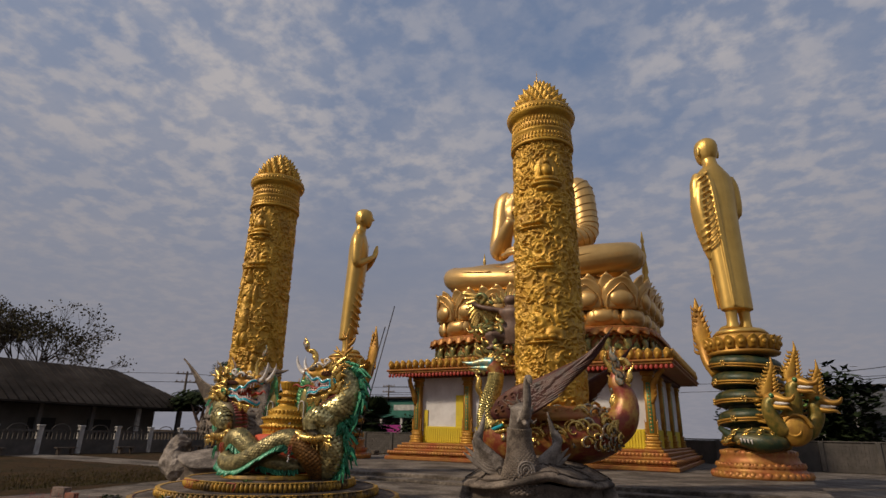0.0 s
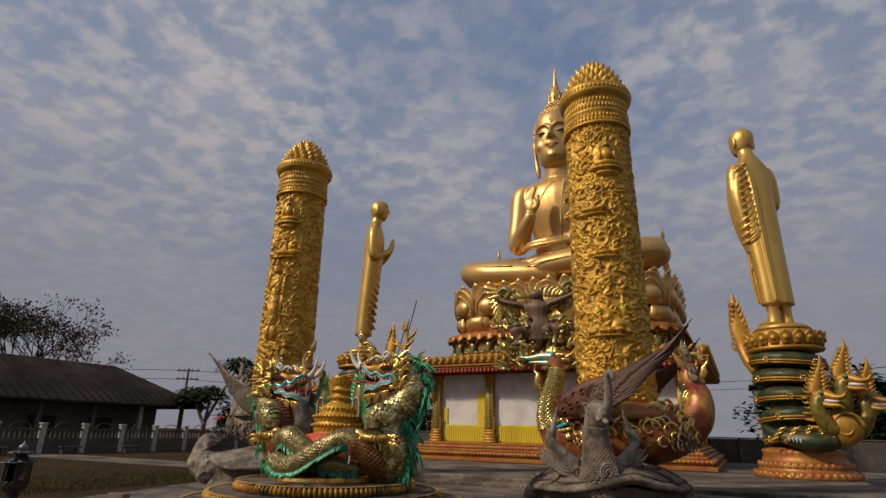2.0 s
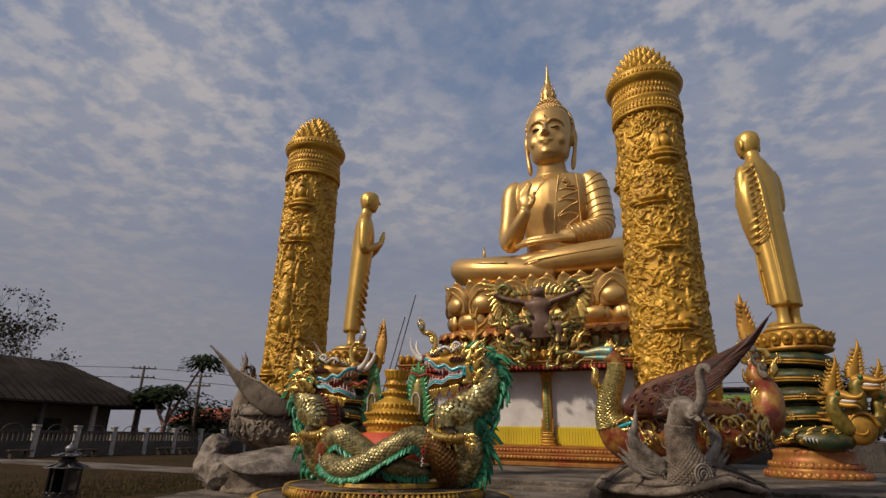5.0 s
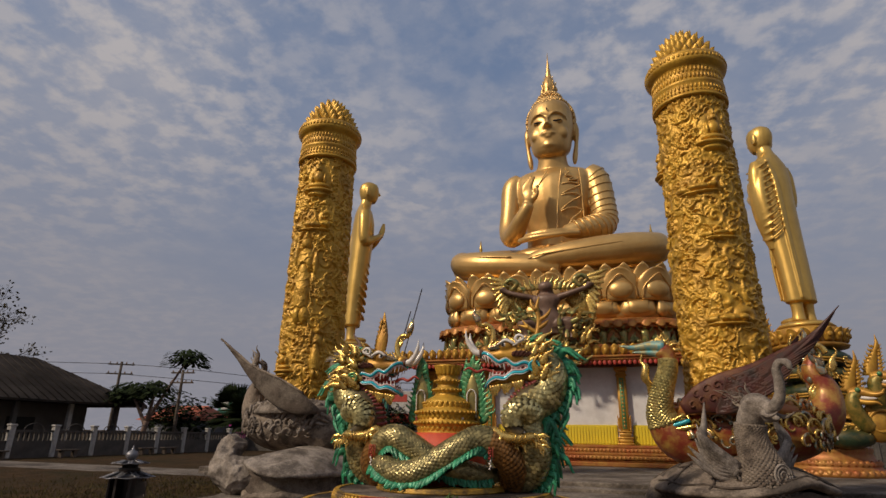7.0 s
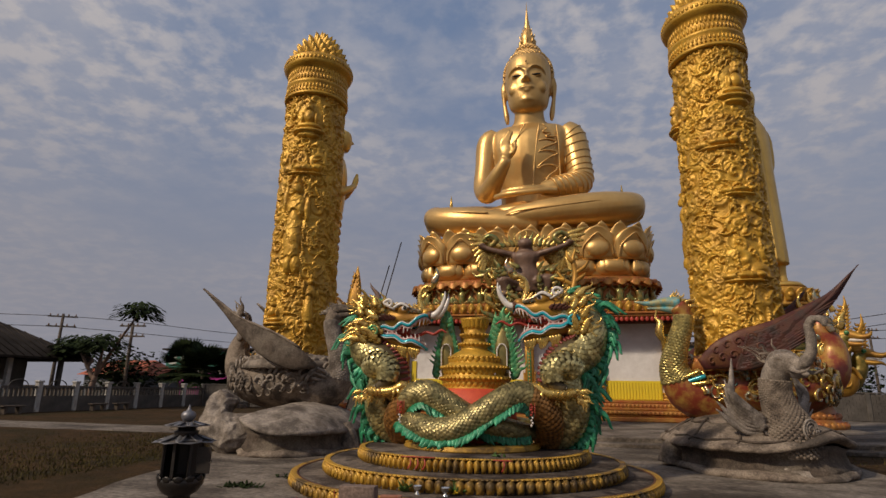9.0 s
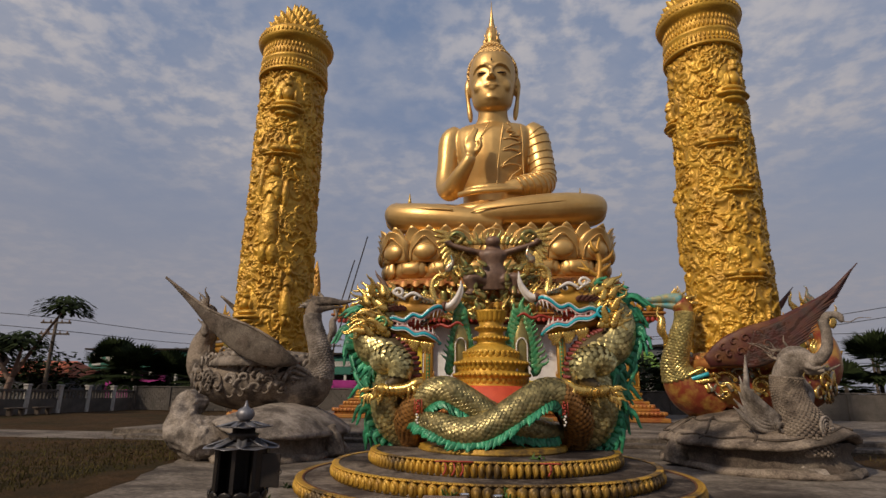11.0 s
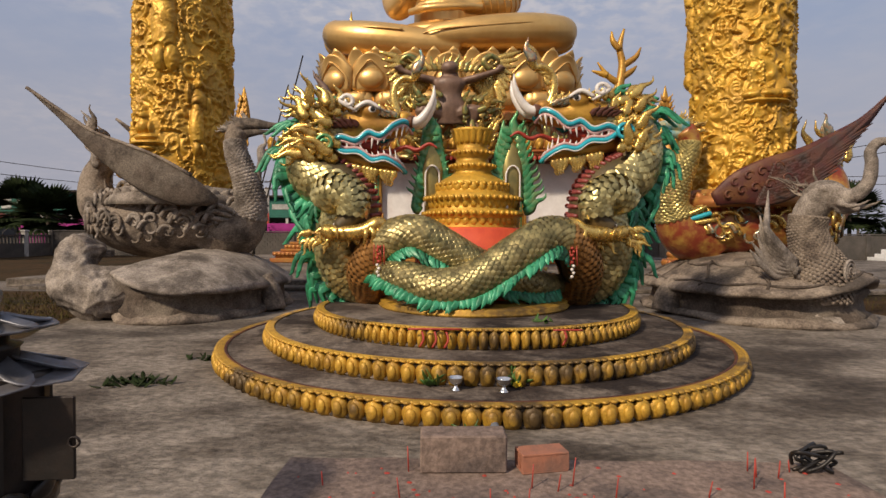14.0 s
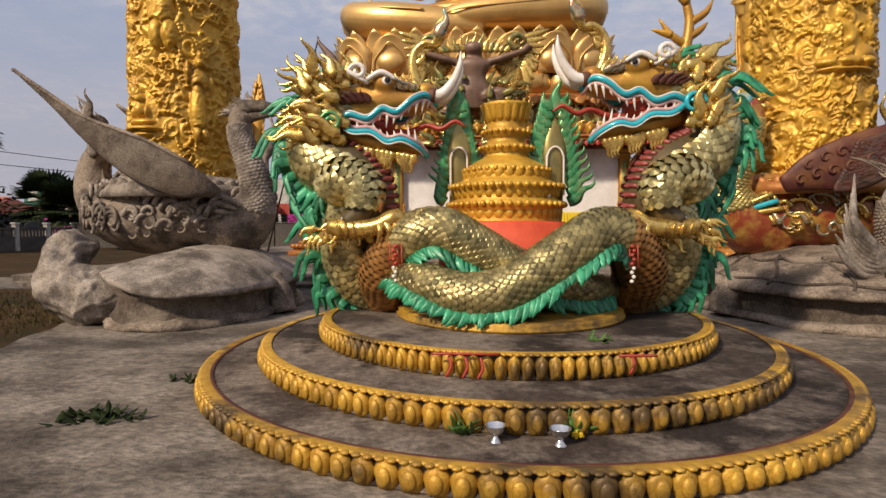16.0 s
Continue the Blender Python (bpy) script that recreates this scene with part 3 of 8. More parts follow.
def pillar(x, y, seed, figures, label):
    root = thing("carved_pillar", label, "pillar", pose(x, y, 0), group="carved pillars")
    ns, nz = 380, 500
    r0, r1 = 1.07, 0.97
    hgt = relief(seed, 2 * math.pi * 1.06, PZ1 - PZ0, ns, nz, figures)
    th = np.arange(ns) * 2 * math.pi / ns
    zz = np.linspace(PZ0, PZ1, nz)
    rad = (r0 + (r1 - r0) * (zz - PZ0) / (PZ1 - PZ0))[None, :] - 0.04 + hgt
    v = np.stack([rad * np.sin(th)[:, None], -rad * np.cos(th)[:, None], np.broadcast_to(zz, rad.shape)], -1).reshape(-1, 3)
    i, j = np.meshgrid(np.arange(ns), np.arange(nz - 1), indexing="ij")
    a, b = i * nz + j, ((i + 1) % ns) * nz + j
    f = np.stack([a, b, b + 1, a + 1], -1).reshape(-1, 4).tolist()
    part("shaft", Mesh().add(v, f), GOLD_PILLAR, root)
    base = Mesh().add(*lathe([(1.0, 1.9), (1.1, 2.1), (1.32, 2.16), (1.32, 2.22), (1.22, 2.3), (1.22, 2.45), (1.15, 2.56), (1.0, 2.58)], 48))
    part("base", base, GOLD_RED, root, "red and gold moulded foot")
    # capital: two ornamented bands, a flat lip and a tall bud of pointed petals
    cap = Mesh().add(*lathe([(0.95, 11.18), (1.07, 11.18), (1.09, 11.25), (1.04, 11.30), (1.02, 11.62), (1.05, 11.66), (1.06, 11.74), (1.00, 11.78), (1.01, 12.22), (1.06, 12.26), (1.15, 12.34), (1.18, 12.40), (1.18, 12.62), (1.15, 12.68), (1.0, 12.70), (0.84, 12.66), (0.72, 13.1), (0.5, 13.6), (0.10, 13.95)], 64))
    for k in range(56):
        a = 360 * k / 56
        m = pose(0, 0, 0, 0, 0, a)
        cap.add(*ball((0, 0, 0), (0.042, 0.04, 0.09), 6, 5), 0, m @ pose(0, -1.03, 11.50))
        cap.add(*leaf_sheet(0.105, 0.22, 0.05, 0.02, 0.03, 5, 5), 0, m @ pose(0, -0.99, 11.78))
        cap.add(*leaf_sheet(0.105, 0.22, 0.05, 0.02, 0.03, 5, 5), 0, pose(0, 0, 0, 0, 0, a + 3.2) @ pose(0, -0.99, 12.00))
        cap.add(*ball((0, 0, 0), 0.032, 6, 4), 0, m @ pose(0, -1.06, 11.36))
        cap.add(*ball((0, 0, 0), (0.05, 0.03, 0.07), 6, 4), 0, m @ pose(0, -1.18, 12.51))
    part("capital", cap, GOLD_PILLAR, root)
    for row, (rr, z, n, h, tilt) in enumerate(((0.90, 12.64, 20, 0.40, 14), (0.82, 12.84, 17, 0.44, 10), (0.71, 13.06, 15, 0.46, 6), (0.57, 13.28, 12, 0.48, 2), (0.40, 13.48, 9, 0.48, -4), (0.20, 13.66, 6, 0.48, -10))):
        pm = Mesh().add(*leaf_sheet(2 * math.pi * rr / n * 0.98, h, 0.08, 0.10, 0.03, 5, 8, point=0.62, base=0.8, keel=0.03)).data("crown_petal", GOLD_PILLAR)
        for k in range(n):
            part("crown_petal", pm, None, root, at=pose(0, 0, 0, 0, 0, 360 * (k + 0.5 * (row % 2)) / n) @ pose(0, -rr * 0.93, z, tilt))
    return root


# ---------------------------------------------------------------- the great seated statue
def great_statue():
    m = Mesh()
    t = lambda pts, n=24, s=16, up=(0, -1, 0): m.add(*tube(pts, n, s, up))
    # crossed legs, the shin of one laid over the other
    t([(-1.8, 26.6, 13.0, 1.35, 1.5), (-4.2, 25.6, 12.95, 1.25, 1.5), (-5.95, 24.4, 12.82, 0.96, 1.2), (-6.05, 23.3, 12.62, 0.86, 0.95), (-4.4, 22.4, 12.2, 0.95, 0.95), (-2.0, 22.0, 11.9, 0.85, 0.8), (0.6, 21.9, 11.65, 0.65, 0.6)], 40, 20)
    t([(1.8, 26.6, 13.1, 1.35, 1.5), (4.2, 25.6, 13.08, 1.3, 1.5), (5.95, 24.4, 13.0, 1.0, 1.2), (6.05, 23.3, 12.85, 0.92, 0.95), (4.4, 22.3, 12.55, 1.0, 0.95), (2.0, 21.8, 12.35, 0.9, 0.85), (-0.2, 21.7, 12.2, 0.68, 0.62), (-1.7, 22.0, 12.1, 0.42, 0.4)], 40, 20)
    m.add(*ball((0, 24.7, 11.45), (6.2, 2.7, 0.65), 40, 12))
    m.add(*ball((0, 24.4, 12.8), (3.6, 2.2, 0.95), 24, 12))
    # torso and neck
    t([(0, 26.0, 12.4, 2.4, 1.8), (0, 25.9, 14.2, 2.15, 1.6), (0, 25.7, 15.6, 2.2, 1.55), (0, 25.5, 17.2, 2.6, 1.7), (0, 25.5, 18.5, 2.85, 1.68), (0, 25.55, 19.35, 2.75, 1.4), (0, 25.5, 19.9, 2.1, 1.15), (0, 25.4, 20.1, 1.25, 1.05), (0, 25.3, 20.6, 1.05, 1.0), (0, 25.2, 21.6, 1.02, 0.98)], 40, 28)
    # the arm with the raised palm
    t([(-2.35, 25.6, 19.42, 0.72), (-2.95, 25.5, 18.8, 0.86), (-3.15, 25.2, 16.9, 0.74), (-3.20, 24.8, 15.3, 0.74), (-2.8, 24.1, 14.65, 0.72), (-2.15, 23.2, 15.25, 0.58), (-1.6, 22.7, 15.95, 0.44), (-1.4, 22.6, 16.35, 0.38)], 34, 18)
    m.add(*ball((-1.32, 22.55, 16.85), (0.50, 0.26, 0.62), 16, 10))
    for k, (dx, h) in enumerate(((-0.36, 1.15), (-0.14, 1.40), (0.10, 1.30))):
        t([(-1.35 + dx, 22.55, 17.0, 0.17), (-1.30 + dx * 0.9, 22.50, 17.6, 0.16), (-1.15 + dx * 0.8 + 0.14, 22.55, 17.0 + h, 0.11)], 10, 8)
    t([(-0.95, 22.4, 16.6, 0.17), (-0.72, 22.25, 17.0, 0.15), (-0.84, 22.2, 17.35, 0.12)], 8, 8)
    t([(-1.0, 22.5, 17.1, 0.16), (-0.68, 22.3, 17.5, 0.13), (-0.80, 22.2, 17.2, 0.11)], 8, 8)
    # the robed arm with its palm in the lap
    robed = [(2.35, 25.6, 19.42, 0.85), (2.92, 25.5, 18.75, 0.95), (3.22, 25.2, 16.8, 0.90), (3.28, 24.7, 15.3, 0.88), (2.7, 23.8, 14.7, 0.82), (1.75, 23.1, 14.4, 0.62), (0.8, 22.8, 14.2, 0.42)]
    t(robed, 34, 18)
    t([(1.0, 22.8, 14.2, 0.42, 0.24), (0.0, 22.5, 14.15, 0.48, 0.22), (-0.9, 22.5, 14.15, 0.40, 0.18), (-1.7, 22.6, 14.1, 0.22, 0.12)], 14, 12, (0, 0, 1))
    t([(-2.2, 23.0, 13.9, 0.2), (-1.2, 22.2, 13.8, 0.22), (0.6, 22.1, 13.85, 0.2), (1.8, 22.6, 14.0, 0.2)], 14, 10)
    # head
    body, m = m, Mesh()
    t([(0, 25.1, 21.25, 0.80, 0.85), (0, 25.0, 21.7, 1.26, 1.30), (0, 25.1, 22.6, 1.46, 1.52), (0, 25.2, 23.4, 1.60, 1.62), (0, 25.3, 24.3, 1.62, 1.66), (0, 25.4, 25.1, 1.45, 1.5), (0, 25.45, 25.8, 0.95, 1.0), (0, 25.45, 26.2, 0.5, 0.5)], 30, 28)
    for s in (-1, 1):
        t([(s * 1.62, 25.4, 24.1, 0.16, 0.22), (s * 1.75, 25.45, 23.4, 0.20, 0.3), (s * 1.70, 25.45, 22.4, 0.14, 0.22), (s * 1.55, 25.4, 21.3, 0.2, 0.22), (s * 1.5, 25.4, 20.75, 0.1, 0.12)], 16, 10)
        t([(s * 0.12, 23.52, 23.75, 0.07), (s * 0.45, 23.55, 24.02, 0.09), (s * 0.95, 23.78, 23.98, 0.08), (s * 1.3, 24.15, 23.65, 0.05)], 12, 8)
        m.add(*ball((s * 0.62, 23.82, 23.42), (0.42, 0.2, 0.17), 12, 8))
        m.add(*ball((s * 0.66, 24.20, 22.66), (0.66, 0.42, 0.60), 14, 9))
        m.add(*ball((s * 0.15, 23.42, 22.98), (0.16, 0.16, 0.13), 10, 7))
    t([(0, 23.56, 23.85, 0.10), (0, 23.42, 23.4, 0.13), (0, 23.30, 23.02, 0.20)], 10, 10)
    t([(-0.62, 23.88, 22.55, 0.05), (-0.3, 23.62, 22.48, 0.11), (0, 23.58, 22.52, 0.10), (0.3, 23.62, 22.48, 0.11), (0.62, 23.88, 22.55, 0.05)], 14, 8)
    t([(-0.45, 23.85, 22.40, 0.05), (0, 23.64, 22.28, 0.13), (0.45, 23.85, 22.40, 0.05)], 12, 8)
    m.add(*ball((0, 23.95, 21.72), (0.50, 0.34, 0.30), 12, 8))
    head, m = m, body
    m.add(np.concatenate(head.v), head.f, 0, pose(0, -1.0, -1.45) @ Matrix.Diagonal((1.04, 1.04, 1.045, 1)))
    v, f = fused(m, 0.07, 7)
    out = Mesh().add(v, f)
    # tight curls of hair and the dome on the crown
    for i in range(19):
        a = radians(3 + i * 5.6)
        n = max(6, int(44 * math.sin(a)))
        for j in range(n):
            b = 2 * math.pi * (j + 0.5 * (i % 2)) / n
            d = Vector((math.sin(a) * math.sin(b), -math.sin(a) * math.cos(b), math.cos(a)))
            if d.y < -0.25 and d.z < 0.46 + 0.30 * abs(d.x):
                continue
            out.add(*ball((1.76 * d.x, 25.44 + 1.76 * d.y, 23.90 + 1.95 * d.z), (0.125, 0.125, 0.15), 7, 5))
    out.add(*ball((0, 25.5, 25.6), (0.95, 0.95, 0.85), 18, 10))
    for i in range(7):
        a = radians(8 + i * 13)
        n = max(5, int(24 * math.sin(a)))
        for j in range(n):
            b = 2 * math.pi * (j + 0.5 * (i % 2)) / n
            out.add(*ball((0.97 * math.sin(a) * math.sin(b), 25.5 - 0.97 * math.sin(a) * math.cos(b), 25.6 + 0.87 * math.cos(a)), 0.12, 7, 5))
    # flame finial
    fin = [(0.50, 26.2), (0.56, 26.45), (0.46, 26.6), (0.54, 26.8), (0.50, 27.25), (0.34, 27.7), (0.22, 28.0), (0.25, 28.1), (0.15, 28.4), (0.18, 28.5), (0.09, 28.9), (0.11, 29.0), (0.05, 29.5), (0.01, 30.3)]
    out.add(*lathe(fin, 20), 0, pose(0, 25.45, 0))
    for k in range(8):
        out.add(*flame(0.95, 0.36, 0.12, 0.1), 0, pose(0, 25.45, 0, 0, 0, 45 * k) @ pose(0.42, 0, 26.55))
        out.add(*flame(0.7, 0.24, 0.1, 0.08), 0, pose(0, 25.45, 0, 0, 0, 45 * k + 22) @ pose(0.28, 0, 27.3))
    # robe edge, sash and folds
    yl = lambda z, x: 25.55 - 1.72 * math.sqrt(max(0.05, 1 - (x / 3.25) ** 2)) - (0.02 if z > 17 else -0.10)
    sash = lambda pts, r: out.add(*tube([(x, yl(z, x) - 0.02, z, r) for x, z in pts], 28, 8))
    sash([(0.75, 19.3), (0.55, 18.0), (0.35, 16.5), (0.25, 15.2), (0.2, 14.5)], 0.05)
    sash([(1.9, 19.3), (2.0, 18.0), (2.0, 16.5), (2.05, 15.0), (2.1, 14.6)], 0.05)
    sash([(0.7, 18.1), (1.3, 18.2), (1.95, 18.0), (1.3, 17.7), (0.6, 17.3), (1.3, 17.4), (1.95, 17.2), (1.2, 16.8), (0.45, 16.1), (1.2, 16.4), (1.95, 16.2), (1.2, 15.5), (0.9, 14.8), (1.2, 15.4), (1.8, 15.3)], 0.055)
    sash([(1.0, 19.3), (1.25, 19.0), (1.0, 18.75), (1.5, 18.65), (1.2, 18.4), (1.8, 18.4)], 0.06)
    sash([(-0.2, 19.4), (-0.9, 18.2), (-1.8, 16.9), (-2.3, 16.0)], 0.035)
    # pleats wrapped round the robed arm
    rp = glide(robed, 40)
    tt, na, nb = frames(rp[:, :3])
    for i in range(5, 34):
        ring = []
        for q in np.linspace(0, 2 * math.pi, 13):
            w = rp[i, :3] + rp[i, 3] * 0.99 * (math.cos(q) * na[i] + math.sin(q) * nb[i]) + tt[i] * 0.22 * math.sin(q + 0.8)
            ring.append((*w, 0.035 + 0.045 * (0.5 + 0.5 * math.sin(q * 1.0 + 0.4))))
        if i % 2:
            out.add(*tube(ring, 26, 6))
    out.add(*tube([(6.4, 22.75, 13.1, 0.03), (4.4, 21.4, 12.75, 0.06), (2.0, 20.98, 12.45, 0.06), (-0.6, 21.05, 12.25, 0.05), (-1.8, 21.5, 12.0, 0.04)], 24, 6))
    out.add(*tube([(-6.4, 22.75, 12.9, 0.03), (-4.4, 21.5, 12.55, 0.06), (-2.4, 21.2, 12.3, 0.05)], 20, 6))
    # eyes: narrow dark slits
    for s in (-1, 1):
        out.add(*ball((s * 0.66, 23.60, 23.00), (0.34, 0.08, 0.07), 10, 6), 1)
    out.add(*ball((0, 23.46, 23.98), (0.05, 0.05, 0.10), 8, 6), 1)
    single("buddha_statue", out, [GOLD_SATIN, BLACK], "huge satin gold seated statue on a lotus throne", "statue", at=pose(XC, 0, 0))


# ---------------------------------------------------------------- shrine building and lotus throne
def squarish(w, d, p=5.0):
    def plan(a):
        c, s = math.cos(a), math.sin(a)
        k = (abs(c) ** p + abs(s) ** p) ** (-1 / p)
        return w * c * k, d * s * k
    return plan


def along(plan, n, off=0.0):
    """n evenly spaced places on an outline, each with the angle of its outward normal."""
    fine = [plan(2 * math.pi * k / 2000) for k in range(2001)]
    cum = [0.0]
    for a, b in zip(fine, fine[1:]):
        cum.append(cum[-1] + math.hypot(b[0] - a[0], b[1] - a[1]))
    out, k = [], 0
    for i in range(n):
        g = (i + off) % n * cum[-1] / n
        k = next(q for q in range(2000) if cum[q + 1] >= g)
        x, y = fine[k]
        dx, dy = fine[k + 1][0] - fine[k - 1][0], fine[k + 1][1] - fine[k - 1][1]
        out.append((x, y, math.degrees(math.atan2(dy, dx))))
    return out


def shrine():
    cy, dep = 26.2, 6.0
    root = thing("shrine_building", "white and yellow shrine hall with gold columns and eaves", "shrine", pose(XC, cy, 0.26))
    mould = Mesh()
    for w, z0, z1 in ((8.55, 0, 0.22), (8.35, 0.22, 0.34), (8.45, 0.34, 0.52), (8.15, 0.52, 0.66), (8.0, 0.66, 0.86), (7.8, 0.86, 1.0)):
        mould.add(*box(-w, w, -dep - (w - 7.0), dep + (w - 7.0), z0, z1, 0.04))
    for k in range(84):
        mould.add(*leaf_sheet(0.19, 0.17, 0.05, 0.02, 0.05, 5, 5), 0, pose(-8.3 + k * 0.2, -dep - 1.44, 0.345))
        mould.add(*leaf_sheet(0.19, 0.19, 0.05, 0.02, 0.05, 5, 5), 0, pose(-7.9 + k * 0.19, -dep - 0.99, 0.665))
    for k in range(62):
        mould.add(*leaf_sheet(0.19, 0.17, 0.05, 0.02, 0.05, 5, 5), 0, pose(8.44, -dep - 1.2 + k * 0.2, 0.345, 0, 0, 90))
    part("plinth", mould, GOLD_RED, root, "stepped red and gold plinth with petal rows", smooth=False)
    part("wall", Mesh().add(*box(-7.2, 7.2, -dep + 0.3, dep - 0.3, 1.0, 5.0)), WHITE, root, "stained white wall", smooth=False)
    rib = Mesh().add(*box(-0.05, 0.05, -0.02, 0.02, 0, 0.87, 0.012)).data("rib", YELLOW, False)
    for x0 in (-7.15, -3.55, 0.05, 3.65):
        x1 = x0 + 3.5
        dado = Mesh().add(*box(x0 + 0.34, x1 - 0.34, -dep + 0.22, -dep + 0.3, 1.0, 2.0, 0.02))
        panel = part("dado_panel", dado, YELLOW, root, "bright yellow ribbed dado panel", smooth=False)
        for k in range(18):
            part("rib", rib, None, panel, at=pose(x0 + 0.41 + k * 0.155, -dep + 0.21, 1.05))
        if x0 < -7:
            part("paint_patch", Mesh().add(*box(x1 - 0.85, x1 - 0.34, -dep + 0.235, -dep + 0.3, 2.0, 3.9)).add(*box(x0 + 0.34, x0 + 0.62, -dep + 0.235, -dep + 0.3, 2.0, 3.0)), YELLOW, root, "unfinished yellow paint beside the column", smooth=False)
    for k in range(3):
        y0 = -dep + 0.3 + k * 3.8
        part("dado_panel", Mesh().add(*box(7.2, 7.28, y0 + 0.3, y0 + 3.5, 1.0, 2.0, 0.02)), YELLOW, root, smooth=False)

    def column_mesh():
        c = Mesh()
        for w, z0, z1 in ((0.42, 1.0, 1.12), (0.36, 1.12, 1.3), (0.40, 1.3, 1.42), (0.30, 1.42, 1.62), (0.34, 1.62, 1.72)):
            c.add(*box(-w, w, -w * 0.8, w * 0.8, z0, z1, 0.03))
        for w, z0, z1 in ((0.24, 1.72, 4.5), (0.30, 4.5, 4.6), (0.26, 4.6, 4.78), (0.34, 4.78, 5.0)):
            c.add(*box(-w, w, -w * 0.8, w * 0.8, z0, z1, 0.03))
        c.add(*box(-0.11, 0.11, -0.215, -0.15, 1.8, 4.4, 0.02), 1)
        for k in range(13):
            c.add(*ball((0, -0.205, 1.95 + k * 0.19), (0.07, 0.03, 0.08), 6, 5), 0)
        for s in (-1, 1):
            for k in range(5):
                c.add(*flame(0.3, 0.1, 0.3 * s, 0.06), 0, pose(s * 0.26, -0.15, 1.74 + k * 0.12))
        return c.data("column", [GOLD_RELIEF, LEAF_GREEN])

    cm = column_mesh()
    for x in (-7.2, -3.6, 0.0, 3.6, 7.2):
        part("column", cm, None, root, "gold column with a green mosaic strip", at=pose(x, -dep + 0.15, 0))
    for y in (-2.2, 1.6, dep - 0.2):
        part("column", cm, None, root, at=pose(7.22, y, 0, 0, 0, 90))
    # red beam, eaves and the row of upright leaves on them
    part("beam", Mesh().add(*box(-7.6, 7.6, -dep - 0.1, dep, 5.0, 5.2, 0.03)), MAROON, root, "dark red beam under the eaves", smooth=False)
    eave = Mesh().add(*box(-8.7, 8.7, -dep - 1.35, dep + 1.0, 5.2, 5.32, 0.04)).add(*box(-8.8, 8.8, -dep - 1.45, dep + 1.1, 5.32, 5.46, 0.05)).add(*box(-8.4, 8.4, -dep - 1.05, dep + 0.8, 5.46, 5.6, 0.03))
    part("eave", eave, GOLD_RED, root, smooth=False)
    fringe = Mesh()
    for k in range(70):
        fringe.add(*leaf_sheet(0.22, 0.26, 0.04, 0.02, 0.03, 5, 5), 0, pose(-8.6 + k * 0.25, -dep - 1.28, 5.2, 180, 0, 180))
    part("fringe", fringe, RED, root, "hanging red leaf fringe")
    am = Mesh().add(*leaf_sheet(0.46, 0.62, 0.10, 0.14, 0.08, 7, 8)).add(*leaf_sheet(0.24, 0.36, 0.08, 0.06, 0.04, 5, 6), 0, pose(0, -0.1, 0.05)).data("antefix", GOLD_RELIEF)
    for k in range(38):
        part("antefix", am, None, root, at=pose(-8.5 + k * 17.0 / 37, -dep - 1.3, 5.45))
    for k in range(26):
        for s in (-1, 1):
            part("antefix", am, None, root, at=pose(s * 8.65, -dep - 0.9 + k * 0.5, 5.45, 0, 0, 90 * s))
    # scrolled brackets at the corners under the eaves
    for s in (-1, 1):
        br = Mesh().add(*tube([(0, 0, 3.3, 0.10), (0.10, -0.12, 3.8, 0.16), (0.02, -0.3, 4.3, 0.16), (0.2, -0.55, 4.7, 0.14), (0.5, -0.7, 5.05, 0.1)], 16, 8))
        for k in range(5):
            br.add(*flame(0.4, 0.16, 0.3, 0.07), 0, pose(0.05, -0.15 - 0.1 * k, 3.5 + 0.28 * k, 30))
        part("bracket", br, GOLD_RELIEF, root, at=pose(s * 7.35, -dep + 0.0, 0, 0, 0, 30 * s))
    # the throne: a frieze of small kneeling bearers, then two rows of large lotus petals
    throne = thing("lotus_throne", "tiered gold lotus throne above the shrine roof", "throne", pose(XC, cy, 5.86))
    P = squarish(1, 0.73, 6)
    for w, z0, z1 in ((8.1, 0.0, 0.22), (7.75, 0.22, 0.5), (7.5, 0.5, 0.72), (7.05, 0.72, 1.62), (7.35, 1.62, 1.80), (7.6, 1.80, 2.02), (7.1, 2.02, 2.22)):
        part("frieze_tier", Mesh().add(*lathe([(w - 0.05, z0), (w, z0 + 0.04), (w, z1 - 0.04), (w - 0.06, z1)], 120, P)), GOLD_RED, throne, "red and gold stepped frieze", smooth=False)
    fig = Mesh().add(*tube([(0, 0, 0, 0.26, 0.18), (0, -0.08, 0.35, 0.2, 0.16), (0, -0.05, 0.7, 0.26, 0.16), (0, -0.02, 0.85, 0.1, 0.1)], 10, 8)).add(*ball((0, -0.1, 1.0), (0.13, 0.13, 0.16), 8, 6))
    for s in (-1, 1):
        fig.add(*tube([(s * 0.22, -0.05, 0.72, 0.08), (s * 0.42, -0.1, 0.95, 0.07), (s * 0.34, -0.1, 1.25, 0.06)], 8, 6)).add(*flame(0.7, 0.3, 0.3 * s, 0.08), 0, pose(s * 0.4, 0.05, 0.1)).add(*tube([(s * 0.18, -0.1, 0.1, 0.12), (s * 0.42, -0.25, 0.18, 0.09), (s * 0.4, -0.15, 0.0, 0.08)], 8, 6))
    fd = fig.data("frieze_figure", GREEN_GARUDA)
    fd2 = Mesh().add(*leaf_sheet(0.62, 0.5, 0.12, 0.2, 0.1, 7, 7)).data("frieze_leaf", GOLD_RED)
    for x, y, a in along(squarish(7.12, 5.2, 6), 40, 0.5):
        part("frieze_figure", fd, None, throne, at=pose(x, y, 0.66, 0, 0, a))
